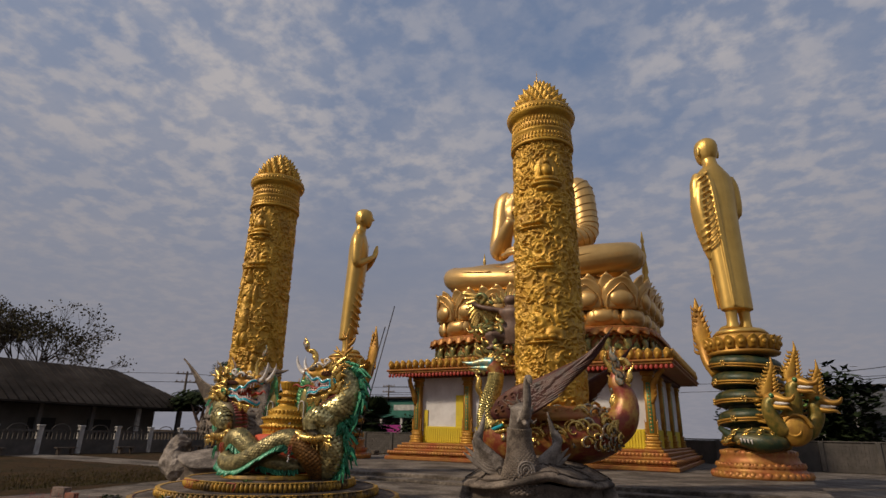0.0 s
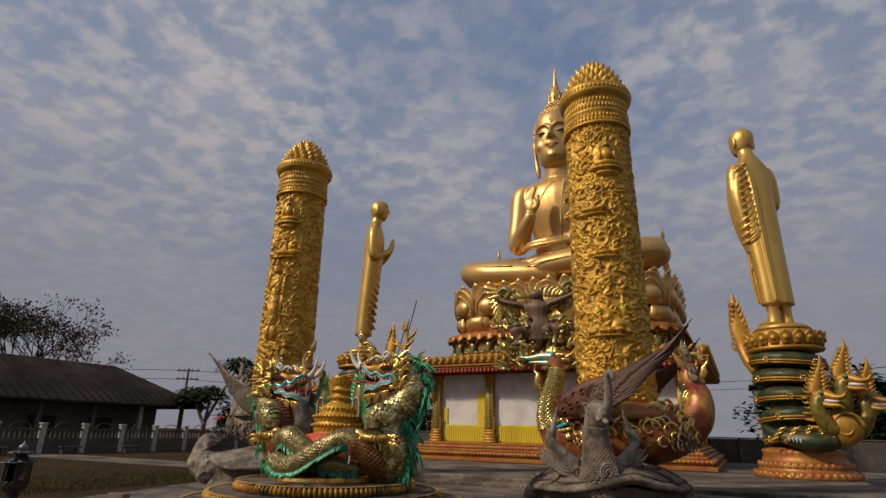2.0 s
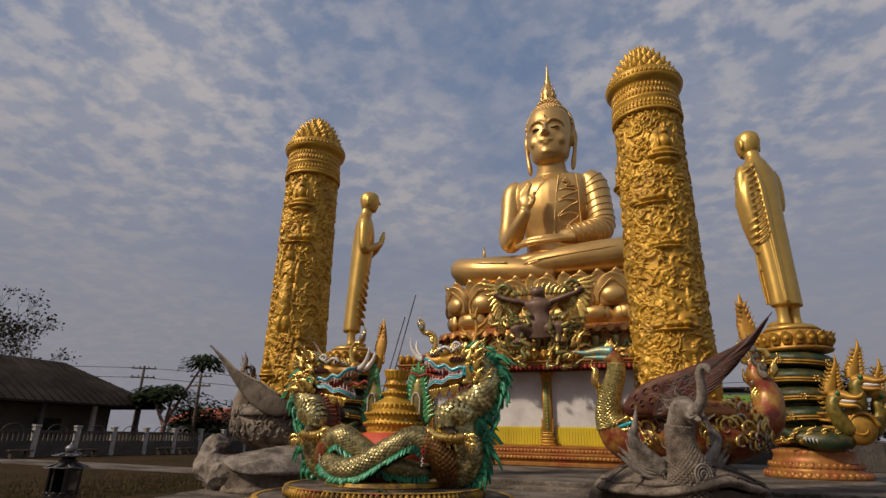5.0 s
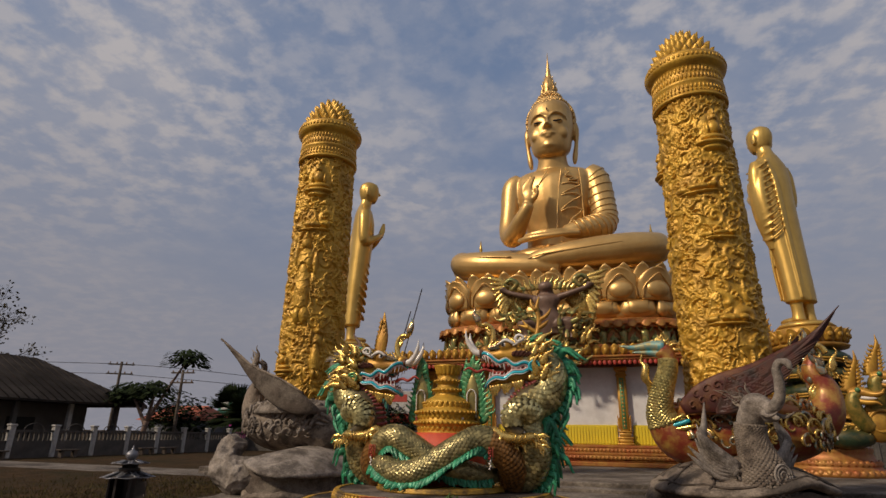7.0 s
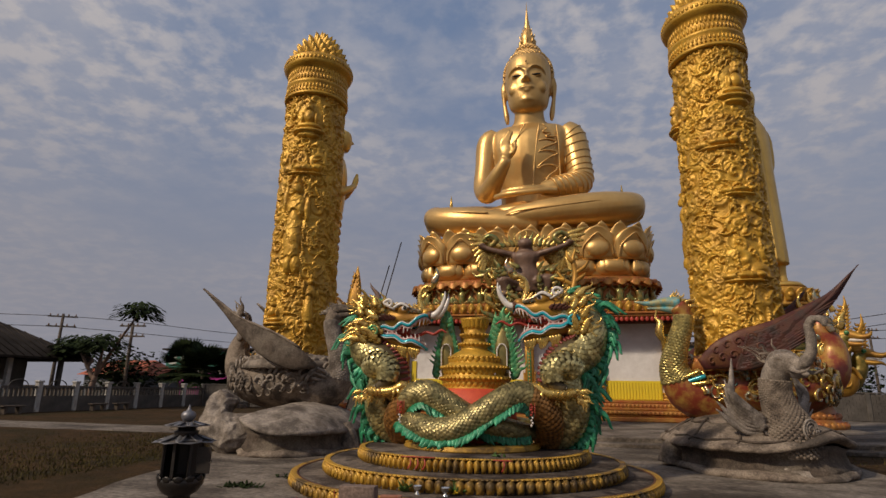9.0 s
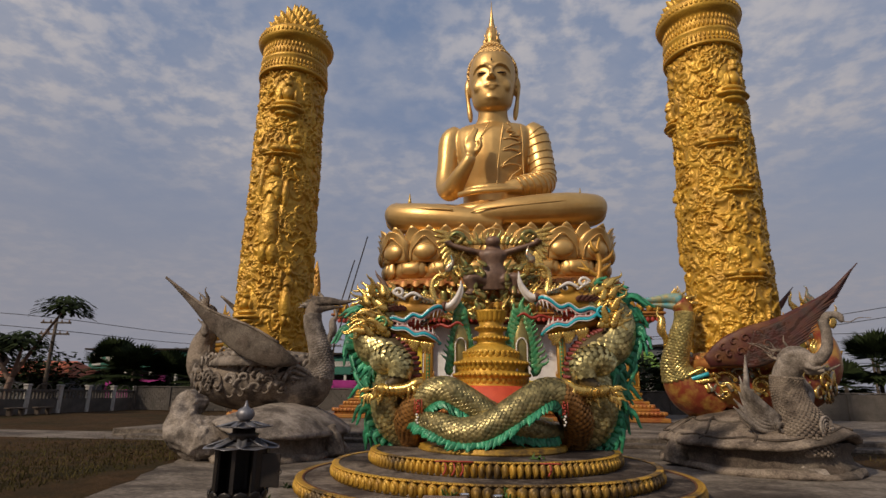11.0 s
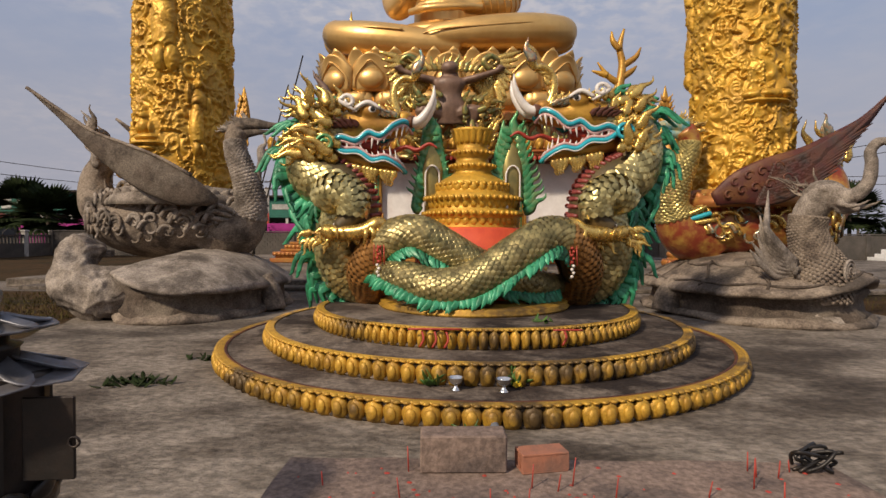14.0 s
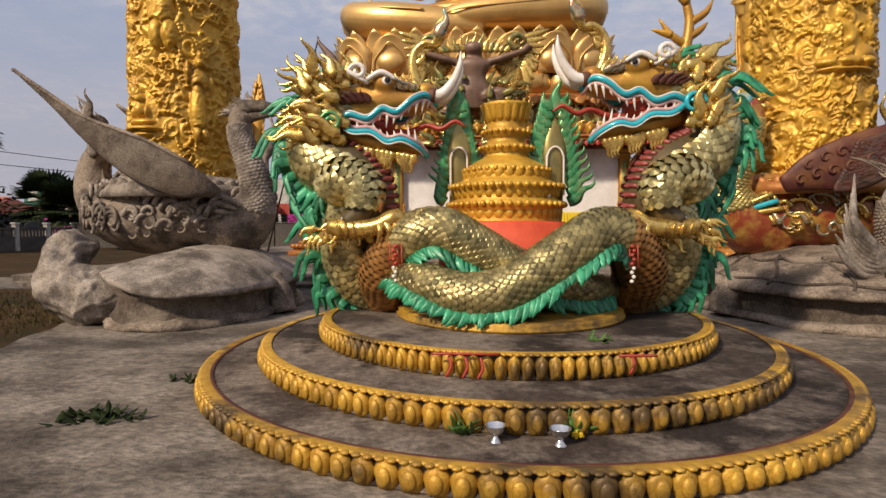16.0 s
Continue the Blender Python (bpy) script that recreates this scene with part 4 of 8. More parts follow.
    for x, y, a in along(squarish(7.5, 5.48, 6), 64):
        part("frieze_leaf", fd2, None, throne, at=pose(x, y, 0.2, 0, 0, a))
        part("frieze_leaf", fd2, None, throne, at=pose(x, y, 2.06, 180, 0, a + 180))
    core = Mesh().add(*lathe([(6.5, 2.2), (6.8, 2.4), (6.7, 3.0), (6.4, 3.25), (6.8, 3.7), (6.95, 4.3), (6.7, 4.8), (6.0, 5.3), (2.0, 5.5)], 96, P))
    part("core", core, GOLD_SATIN, throne)
    lo = Mesh().add(*leaf_sheet(2.0, 1.08, 0.36, -0.05, 0.2, 11, 10, base=0.9, point=2.0)).add(*leaf_sheet(1.3, 0.80, 0.20, 0.0, 0.1, 9, 8, base=0.9, point=2.0), 0, pose(0, -0.22, 0.08)).data("lower_petal", GOLD_SATIN)
    hi = Mesh().add(*leaf_sheet(2.2, 2.05, 0.26, 0.58, 0.14, 11, 12, base=0.8)).add(*ball((0, -0.18, 0.64), (0.70, 0.30, 0.54), 18, 11)).add(*tube([(-0.86, -0.10, 0.18, 0.045), (-0.80, -0.2, 0.72, 0.055), (-0.4, -0.36, 1.18, 0.055), (0, -0.52, 1.48, 0.04), (0.4, -0.36, 1.18, 0.055), (0.80, -0.2, 0.72, 0.055), (0.86, -0.10, 0.18, 0.045)], 30, 6)).data("upper_petal", GOLD_SATIN)
    bk = Mesh().add(*leaf_sheet(1.35, 2.20, 0.16, 0.52, 0.10, 9, 10, point=0.8)).data("back_petal", GOLD_SATIN)
    for x, y, a in along(squarish(6.75, 4.92, 6), 22):
        part("lower_petal", lo, None, throne, at=pose(x, y, 3.27, 180, 0, a + 180))
    for x, y, a in along(squarish(6.92, 5.05, 6), 22, 0.5):
        part("upper_petal", hi, None, throne, at=pose(x, y, 3.22, 0, 0, a))
    for x, y, a in along(squarish(6.92, 5.05, 6), 44, 0.25):
        part("back_petal", bk, None, throne, at=pose(x, y, 3.32, 0, 0, a))
    # small spires on the roof behind
    sp = [(0.75, 5.86), (0.75, 6.6), (0.55, 6.7), (0.6, 7.6), (0.8, 7.8), (0.7, 8.6), (0.35, 9.4), (0.45, 9.6), (0.42, 10.2), (0.55, 10.6), (0.5, 11.3), (0.25, 11.9), (0.33, 12.1), (0.28, 12.6), (0.16, 13.2), (0.24, 13.4), (0.14, 14.4), (0.2, 14.6), (0.08, 15.6), (0.14, 15.8), (0.02, 16.6)]
    for x in (-7.0, 5.95):
        single("roof_spire", Mesh().add(*lathe(sp, 20)), GOLD_MONK, "slender gold spire on the shrine roof", "spire", at=pose(x, 29.6, 0), group="roof spires")


def garuda():
    """The winged figure on the front of the throne: one plain statue."""
    m = Mesh()
    m.add(*tube([(0, 0.2, 0, 0.75, 0.5), (0, 0.0, 0.9, 0.7, 0.5), (0, -0.1, 1.7, 0.45, 0.4), (0, -0.15, 2.4, 0.62, 0.45), (0, -0.1, 2.8, 0.35, 0.3), (0, -0.2, 3.2, 0.3, 0.3)], 24, 14))
    m.add(*ball((0, -0.25, 3.3), (0.36, 0.38, 0.42), 12, 9))
    for s in (-1, 1):
        m.add(*tube([(s * 0.55, -0.1, 2.55, 0.24), (s * 1.1, -0.3, 2.75, 0.2), (s * 1.75, -0.35, 3.1, 0.16), (s * 1.95, -0.4, 3.35, 0.2)], 16, 10))
        m.add(*tube([(s * 0.35, 0, 0.5, 0.4), (s * 0.95, -0.45, 0.7, 0.34), (s * 0.85, -0.3, -0.1, 0.24), (s * 1.1, -0.5, -0.5, 0.2)], 16, 10))
    v, f = fused(m, 0.05, 3)
    o = Mesh().add(v, f, 0, pose(0, 0, 0.95) @ Matrix.Diagonal((1.12, 1, 0.72, 1)))
    for s in (-1, 1):
        for k in range(9):
            t = k / 8
            o.add(*tube([(s * (0.9 + 0.1 * k), 0.25, 2.6 - 0.14 * k, 0.14, 0.05), (s * (1.8 + 0.02 * k), -0.1, 2.7 + 0.11 * (8 - k), 0.24, 0.06), (s * (2.95 - 0.10 * k), -0.25, 4.05 - 0.34 * k, 0.05, 0.03)], 12, 7), 1)
        for k in range(60):
            o.add(*flame(random.uniform(0.45, 0.9), 0.26, 0.5 * s, 0.12), 2 if k % 3 else 1, pose(s * random.uniform(0.3, 1.9), random.uniform(-0.75, 0.0), random.uniform(-0.7, 2.0), random.uniform(-30, 30), s * random.uniform(-20, 70), random.uniform(-30, 30)))
        o.add(*tube([(s * 1.7, -0.35, 3.2, 0.12), (s * 1.4, -0.4, 3.55, 0.14), (s * 1.7, -0.4, 3.8, 0.12), (s * 2.0, -0.35, 3.6, 0.10), (s * 1.8, -0.35, 3.4, 0.06)], 16, 8), 2)
    for k in range(13):
        o.add(*flame(0.8 - 0.04 * abs(k - 6), 0.28, 0.1, 0.14), 1 + k % 2, pose(-1.2 + k * 0.2, -0.35, 3.15, 5, (k - 6) * 8))
    single("garuda_statue", o, [BROWN, GILT, GREEN_GARUDA], "winged brown and gilt figure fixed before the lotus throne", "statue", at=pose(XC + 0.05, 18.9, 5.95) @ Matrix.Diagonal((1.14, 1.0, 1.08, 1)))


# ---------------------------------------------------------------- standing monks on serpent pedestals
def monk(x, y, turn, label):
    m = Mesh()
    t = lambda pts, n=20, s=16, up=(0, -1, 0): m.add(*tube(pts, n, s, up))
    for s in (-1, 1):
        t([(s * 0.34, 0.05, 0.1, 0.30), (s * 0.34, 0.08, 0.6, 0.25), (s * 0.34, 0.1, 1.5, 0.34)], 10, 12)
        m.add(*ball((s * 0.36, -0.32, 0.15), (0.26, 0.58, 0.18), 14, 8))
    t([(0, 0.1, 1.0, 0.76, 0.52), (0, 0.1, 1.12, 0.78, 0.54), (0, 0.1, 2.6, 0.80, 0.56), (0, 0.05, 4.4, 0.88, 0.62), (0, 0.0, 6.2, 0.98, 0.68), (0, 0.02, 7.4, 1.06, 0.68), (0, 0.08, 8.15, 0.98, 0.58), (0, 0.1, 8.55, 0.66, 0.46), (0, 0.06, 8.85, 0.40, 0.38), (0, 0.0, 9.2, 0.36, 0.36), (0, -0.05, 9.6, 0.36, 0.38)], 44, 26)
    t([(0, -0.16, 9.15, 0.36, 0.40), (0, -0.14, 9.45, 0.50, 0.56), (0, -0.08, 9.95, 0.57, 0.64), (0, -0.02, 10.32, 0.48, 0.55), (0, 0, 10.54, 0.22, 0.26)], 18, 20)
    t([(0, -0.72, 9.9, 0.06), (0, -0.80, 9.7, 0.09)], 6, 8)
    for s in (-1, 1):
        m.add(*ball((s * 0.57, 0.02, 9.72), (0.07, 0.14, 0.32), 8, 8))
        t([(s * 0.80, 0.08, 8.15, 0.34), (s * 1.02, 0.06, 7.5, 0.34), (s * 1.06, -0.1, 6.15, 0.28), (s * 0.68, -0.75, 6.5, 0.21), (s * 0.2, -1.12, 6.95, 0.15)], 24, 14)
        t([(s * 0.1, -1.12, 6.9, 0.12, 0.18), (s * 0.08, -1.2, 7.35, 0.10, 0.18), (s * 0.03, -1.25, 7.8, 0.05, 0.08)], 10, 8)
    # the robe that hangs from one arm and ends in a point below the elbow
    t([(-0.95, 0.1, 7.7, 0.26, 0.40), (-1.12, 0.0, 6.5, 0.26, 0.46), (-1.06, -0.05, 5.3, 0.20, 0.44), (-0.92, -0.1, 4.3, 0.12, 0.30), (-0.84, -0.1, 3.6, 0.06, 0.12)], 26, 16)
    # edge of the robe down the back and front, and pleats in shallow waves
    for dx in (0.0, 0.13):
        t([(-0.62 + dx, 0.50, 8.35, 0.05), (-0.60 + dx, 0.66, 7.0, 0.07), (-0.55 + dx, 0.62, 5.0, 0.065), (-0.50 + dx, 0.60, 3.0, 0.06), (-0.46 + dx, 0.58, 1.1, 0.05)], 26, 8)
        t([(-0.70 + dx, -0.30, 4.2, 0.06), (-0.66 + dx, -0.40, 2.6, 0.06), (-0.62 + dx, -0.38, 1.1, 0.05)], 16, 8)
    for k in range(12):
        z = 7.8 - k * 0.33
        w = 1.34 - 0.022 * abs(k - 4) - (0.03 * (k - 7) if k > 7 else 0)
        t([(-0.62, 0.62, z + 0.42, 0.03), (-w * 0.80, 0.46, z + 0.10, 0.06), (-w + 0.05, 0.06, z - 0.12, 0.055), (-w * 0.80, -0.42, z + 0.02, 0.06), (-0.55, -0.62, z + 0.25, 0.03)], 18, 8)
    for k in range(9):
        z = 5.6 - k * 0.48
        t([(-0.62, -0.44, z + 0.1, 0.03), (-0.1, -0.58, z - 0.30, 0.075), (0.5, -0.48, z - 0.2, 0.07), (0.80, -0.12, z + 0.15, 0.03)], 14, 8)
    for k in range(7):
        t([(-0.6 + k * 0.2, 0.1 + 0.50 * math.cos((k - 3) * 0.36), 1.05, 0.07), (-0.58 + k * 0.19, 0.1 + 0.53 * math.cos((k - 3) * 0.36), 2.4, 0.02)], 6, 8)
    v, f = fused(m, 0.04, 3)
    v[:, 1] -= 0.045 * v[:, 2]
    single("monk_statue", Mesh().add(*mirrored((v, f))), GOLD_MONK, label, "statue", at=pose(x, y, 6.72, 0, 0, turn), group="standing monks")


def naga_pedestal(x, y, flip):
    root = thing("serpent_pedestal", "green coiled serpent pedestal with gilt heads and a lotus top", "pedestal", pose(x, y, 0.26), group="serpent pedestals")
    g = mirrored if flip else (lambda q: q)
    foot = Mesh()
    pr = [(1.98, 0), (2.0, 0.1), (1.95, 0.2), (1.78, 0.3), (1.72, 0.42), (1.8, 0.5), (1.62, 0.62), (1.5, 0.9), (1.55, 1.0), (1.5, 1.12), (1.2, 1.2)]
    foot.add(*lathe(pr, 40))
    for k in range(40):
        foot.add(*leaf_sheet(0.29, 0.30, 0.12, 0.03, 0.05, 7, 6, point=1.6), 0, pose(0, 0, 0, 0, 0, 9 * k) @ pose(0, -1.90, 0.01))
        foot.add(*leaf_sheet(0.26, 0.26, 0.10, 0.05, 0.05, 7, 6), 0, pose(0, 0, 0, 0, 0, 9 * k + 4) @ pose(0, -1.68, 0.40)).add(*leaf_sheet(0.22, 0.24, 0.08, 0.08, 0.05, 7, 6), 0, pose(0, 0, 0, 0, 0, 9 * k) @ pose(0, -1.46, 0.90))
    part("foot", foot, GOLD_RED, root, "round red and gold foot with petal rows")
    part("stem", Mesh().add(*lathe([(1.0, 1.1), (0.95, 3.0), (0.9, 5.4)], 24)), NAGA_GREEN, root)
    for k in range(5):
        z = 1.65 + k * 0.80
        R = 0.86 + 0.03 * k
        turns = np.linspace(0, 6.283, 26)
        tilt = lambda a: 0.14 * math.cos(a + 0.9 + 0.5 * k)
        coil = Mesh().add(*g(tube([(R * math.cos(a), R * math.sin(a), z + tilt(a), 0.54, 0.36) for a in turns], 52, 14, (0, 0, 1))))
        part("coil", coil, NAGA_GREEN, root)
        edge = Mesh().add(*g(tube([((R + 0.53) * math.cos(a), (R + 0.53) * math.sin(a), z - 0.12 + tilt(a), 0.055) for a in turns], 52, 6, (0, 0, 1))))
        edge.add(*g(tube([((R + 0.50) * math.cos(a), (R + 0.50) * math.sin(a), z - 0.22 + tilt(a), 0.04) for a in turns], 52, 6, (0, 0, 1))))
        part("coil_edge", edge, GOLD_RELIEF, root, "gold belly line of the coil")
        for q in range(5):
            a = q * 1.2566 + 0.4 * k
            knot = Mesh()
            for w in range(6):
                knot.add(*g(ball((0.11 * math.cos(w * 1.047), 0, 0.11 * math.sin(w * 1.047)), 0.06, 6, 5)))
            part("rosette", knot, GILT, root, "small gilt rosette on the belly line", at=pose((-1 if flip else 1) * (R + 0.57) * math.cos(a), (R + 0.57) * math.sin(a), z - 0.12 + tilt(a), 0, 0, (-1 if flip else 1) * (math.degrees(a) + 90)))
    lotus = Mesh().add(*lathe([(1.1, 5.2), (1.5, 5.28), (1.56, 5.38), (1.4, 5.46), (1.5, 5.75), (1.6, 6.05), (1.0, 6.25), (0.85, 6.5), (0.6, 6.5)], 40))
    part("lotus_bowl", lotus, GOLD_RELIEF, root)
    pm = Mesh().add(*leaf_sheet(0.54, 0.66, 0.12, 0.26, 0.06, 7, 8, point=0.8)).add(*ball((0, -0.12, 0.28), (0.13, 0.08, 0.13), 8, 6)).data("lotus_petal", GOLD_RELIEF)
    for k in range(20):
        part("lotus_petal", pm, None, root, at=pose(0, 0, 0, 0, 0, 18 * k) @ pose(0, -1.46, 5.48))
    part("mat", Mesh().add(*lathe([(0.9, 6.2), (1.2, 6.25), (1.0, 6.46), (0.3, 6.47)], 30)), GOLD_MONK, root)
    # three crested heads that rear outwards from a scrolled breast
    sgn = -1 if flip else 1
    for hx, hy, hz in ((1.75, -1.75, 3.75), (2.45, -1.35, 3.00), (0.80, -2.0, 3.10)):
        neck = Mesh().add(*g(tube([(0.9, -0.95, 1.5, 0.48), (1.25, -1.4, 2.1, 0.46), (hx * 0.55 + 0.55, hy * 0.7 - 0.35, hz - 1.1, 0.36), (hx - 0.12, hy + 0.05, hz - 0.5, 0.30), (hx - 0.10, hy + 0.02, hz - 0.05, 0.27), (hx + 0.12, hy - 0.08, hz + 0.12, 0.2)], 26, 12)))
        head = part("serpent_neck", neck, NAGA_GOLD, root, "green and gold scaled serpent neck")
        H = lambda rows: [(hx + 0.82 * d, hy - 0.57 * d, hz + h, *r) for d, h, *r in rows]
        part("upper_jaw", Mesh().add(*g(tube(H([(-0.2, 0.1, 0.26, 0.24), (0.2, 0.16, 0.22, 0.2), (0.55, 0.06, 0.13, 0.15), (0.85, 0.08, 0.10, 0.12), (1.0, 0.26, 0.03, 0.03)]), 18, 10))), GOLD_RELIEF, head)
        part("lower_jaw", Mesh().add(*g(tube(H([(-0.1, -0.14, 0.16, 0.18), (0.3, -0.24, 0.11, 0.14), (0.65, -0.26, 0.07, 0.1), (0.82, -0.38, 0.02, 0.02)]), 14, 9))), GOLD_RELIEF, head)
        part("mouth", Mesh().add(*g(tube(H([(0.0, -0.02, 0.12, 0.16), (0.4, -0.08, 0.09, 0.12), (0.7, -0.1, 0.03, 0.05)]), 10, 8))), WHITEFIN, head, "bared ivory teeth")
        for w in (-0.2, 0.2):
            part("eye", Mesh().add(*g(ball((hx + 0.12 + w * 0.57, hy - 0.1 + w * 0.82, hz + 0.24), 0.10, 10, 7))), LEAF_GREEN, head, "green glass eye")
        crest = Mesh()
        crest.add(*g(tube([(hx - 0.18, hy + 0.1, hz + 0.2, 0.26, 0.16), (hx - 0.10, hy + 0.06, hz + 0.65, 0.25, 0.12), (hx + 0.06, hy, hz + 1.05, 0.14, 0.08), (hx + 0.20, hy - 0.08, hz + 1.45, 0.08, 0.05), (hx + 0.20, hy - 0.08, hz + 1.85, 0.01, 0.01)], 20, 8)))
        for q in range(8):
            for w in (-1, 1):
                crest.add(*g(flame(0.34 - 0.02 * q, 0.14, 0.3 * w, 0.07)), 0, pose(sgn * (hx - 0.12 + 0.035 * q) + w * (0.22 - 0.02 * q), hy + 0.03 - 0.015 * q, hz + 0.2 + 0.16 * q, 0, w * 34))
        for q in range(5):
            crest.add(*g(flame(0.26, 0.12, -0.4, 0.06)), 0, pose(sgn * (hx - 0.25 - 0.05 * q), hy + 0.12, hz - 0.75 + 0.2 * q, 0, -sgn * 60))
        part("crest", crest, GOLD_RELIEF, head, "tall gilt flame crest")
    shield = Mesh().add(*g(ball((1.45, -1.62, 2.05), (0.66, 0.40, 0.72), 18, 12)))
    sp = [(1.50 + (0.60 - 0.055 * q) * math.cos(q * 0.8), -1.98 + 0.16 * abs(math.cos(q * 0.8)) * (0.6 - 0.055 * q), 2.05 + (0.62 - 0.055 * q) * math.sin(q * 0.8), 0.075 - 0.004 * q) for q in range(11)]
    shield.add(*g(tube(sp, 50, 7)))
    part("scroll_shield", shield, GOLD_RELIEF, root, "gold scroll on the serpent's breast")
    for q in range(5):
        part("neck_band", Mesh().add(*g(tube([(0.35 - 0.05 * q, -1.45, 1.55 + 0.26 * q, 0.05), (0.75, -1.78, 1.45 + 0.27 * q, 0.075), (1.15, -1.85, 1.50 + 0.26 * q, 0.05)], 12, 7))), GOLD_RELIEF, root)
    jaw = part("serpent_jaw", Mesh().add(*g(tube([(-1.35, -1.0, 2.05, 0.10), (-0.95, -1.35, 1.75, 0.20), (-0.3, -1.62, 1.55, 0.34), (0.4, -1.75, 1.45, 0.40), (1.1, -1.6, 1.55, 0.3)], 20, 12))), NAGA_GREEN, root, "open green serpent jaw at the foot")
    fl = Mesh()
    for q in range(16):
        fl.add(*g(flame(0.42, 0.18, 0.3, 0.1)), 0, pose(sgn * (-1.2 + q * 0.16), -1.62 - 0.22 * math.sin(q * 0.2), 1.42 + 0.20 * (q % 3), 20, sgn * 40))
    part("jaw_flames", fl, GILT, jaw)
    tooth = Mesh().add(*g(tube([(0, 0, 0, 0.055), (0.02, -0.02, -0.18, 0.006)], 4, 6))).data("tooth", WHITEFIN)
    for q in range(9):
        part("tooth", tooth, None, jaw, at=pose(sgn * (-0.55 + q * 0.13), -2.02 - 0.02 * (q % 2), 1.62 - 0.02 * q))
    # the tail: a leaf-shaped flame that stands beside the lotus
    tail = Mesh().add(*g(tube([(-1.2, 0.3, 4.5, 0.30), (-1.55, 0.5, 5.1, 0.26), (-1.62, 0.6, 5.8, 0.34, 0.16), (-1.72, 0.65, 6.7, 0.40, 0.14), (-1.78, 0.7, 7.5, 0.24, 0.09), (-1.80, 0.7, 8.4, 0.02, 0.02)], 26, 10)))
    for q in range(9):
        for w in (-1, 1):
            tail.add(*g(flame(0.42, 0.18, 0.2 * w, 0.07)), 0, pose(-sgn * (1.62 + 0.02 * q) + w * (0.32 - 0.03 * q), 0.58, 5.5 + 0.27 * q, 0, w * 22))
    part("tail_flame", tail, GOLD_RELIEF, root, "gold flame-shaped serpent tail")


# ---------------------------------------------------------------- the pair of dragons
def dragon(flip, drop, label):
    g = mirrored if flip else (lambda q: q)
    sx = -1 if flip else 1
    root = thing("dragon_sculpture", label, "sculpture", pose(0.05, 0.05, 0.70), group="pair of dragons")
    D = drop
    Z = 0.70
    neck = [(1.42, 0.30, 0.08, 0.26), (1.80, 0.22, 0.34, 0.32), (1.86, 0.12, 0.78, 0.36), (1.70, 0.0, 1.20, 0.37), (1.86, 0.02, 1.55, 0.36), (2.22, 0.08, 1.80 - D / 2, 0.33), (2.30, 0.10, 2.16 - D, 0.29), (2.12, 0.10, 2.44 - D, 0.26), (1.84, 0.10, 2.50 - D, 0.24)]
    part("neck", Mesh().add(*g(tube(neck, 60, 18))), BODY_DARK, root)
    sc = scales_on(neck, 58, 13, 0.135, 0, arc=(-105, 118), lift=0.018)
    for q in range(len(sc.v)):
        if flip:
            sc.v[q][:, 0] *= -1
    if flip:
        sc.f = [t[::-1] for t in sc.f]
    tagged(part("scale_skin", sc, SCALE_GOLD, root, "gilded mirror scales", smooth=False), kind="stuff")
    s = glide(neck, 60)
    t, a, b = frames(s[:, :3])
    # ribbed pink belly
    belly = Mesh()
    for i in range(22, 58):
        c = s[i, :3] - a[i] * s[i, 3] * 0.80
        belly.add(*g(tube([(*(c - b[i] * s[i, 3] * 0.62), 0.025), (*(c - a[i] * s[i, 3] * 0.26), 0.038), (*(c + b[i] * s[i, 3] * 0.62), 0.025)], 7, 6)))
    part("belly", belly, PINK, root, "ribbed dull red belly plates")
    line = Mesh().add(*g(tube([(*(s[i, :3] + a[i] * s[i, 3] * 0.95 + b[i] * s[i, 3] * 0.42), 0.022) for i in range(2, 58, 3)], 50, 6)))
    part("ridge_line", line, WHITEFIN, root, "pale line beside the fin")
    # green flame fin along the spine
    fin = Mesh()
    rnd = random.Random(5 + flip)
    for i in range(1, 58):
        for w in (0, 1, 2):
            base = s[i, :3] + a[i] * s[i, 3] * 0.86
            L = rnd.uniform(0.20, 0.36) * (1.45 if i % 4 == 0 else 0.9) * (0.75 if i > 50 else 1)
            sp = (rnd.uniform(-0.10, 0.10)) * b[i]
            tip = base + a[i] * L - t[i] * L * rnd.uniform(0.25, 0.9) + sp * 1.5
            mid = base + a[i] * L * 0.55 + t[i] * L * rnd.uniform(-0.1, 0.2) + sp
            fin.add(*g(tube([(*(base - t[i] * 0.03), 0.055, 0.022), (*mid, 0.062, 0.011), (*(mid * 0.5 + tip * 0.5 + t[i] * 0.06), 0.034, 0.008), (*(mid * 0.2 + tip * 0.8 - t[i] * 0.03), 0.024, 0.006), (*tip, 0.003, 0.003)], 12, 6)))
    part("back_fin", fin, FIN_GREEN, root, "emerald flame-shaped back fin")
    # skull, jaws and mouth
    H = lambda pts: [(p[0], p[1], p[2] - Z - D, *p[3:]) for p in pts]
    skull = Mesh().add(*tube(H([(2.05, 0.10, 3.12, 0.27, 0.27), (1.75, 0.08, 3.22, 0.27, 0.26), (1.45, 0.05, 3.26, 0.21, 0.23), (1.20, 0.05, 3.25, 0.16, 0.2), (1.0, 0.05, 3.27, 0.15, 0.18), (0.90, 0.05, 3.26, 0.09, 0.12)]), 20, 14))
    skull.add(*ball((1.42, -0.14, 3.45 - Z - D), (0.16, 0.08, 0.12), 10, 7)).add(*ball((1.42, 0.24, 3.45 - Z - D), (0.16, 0.08, 0.12), 10, 7)).add(*ball((0.97, 0.05, 3.38 - Z - D), (0.13, 0.16, 0.10), 10, 7))
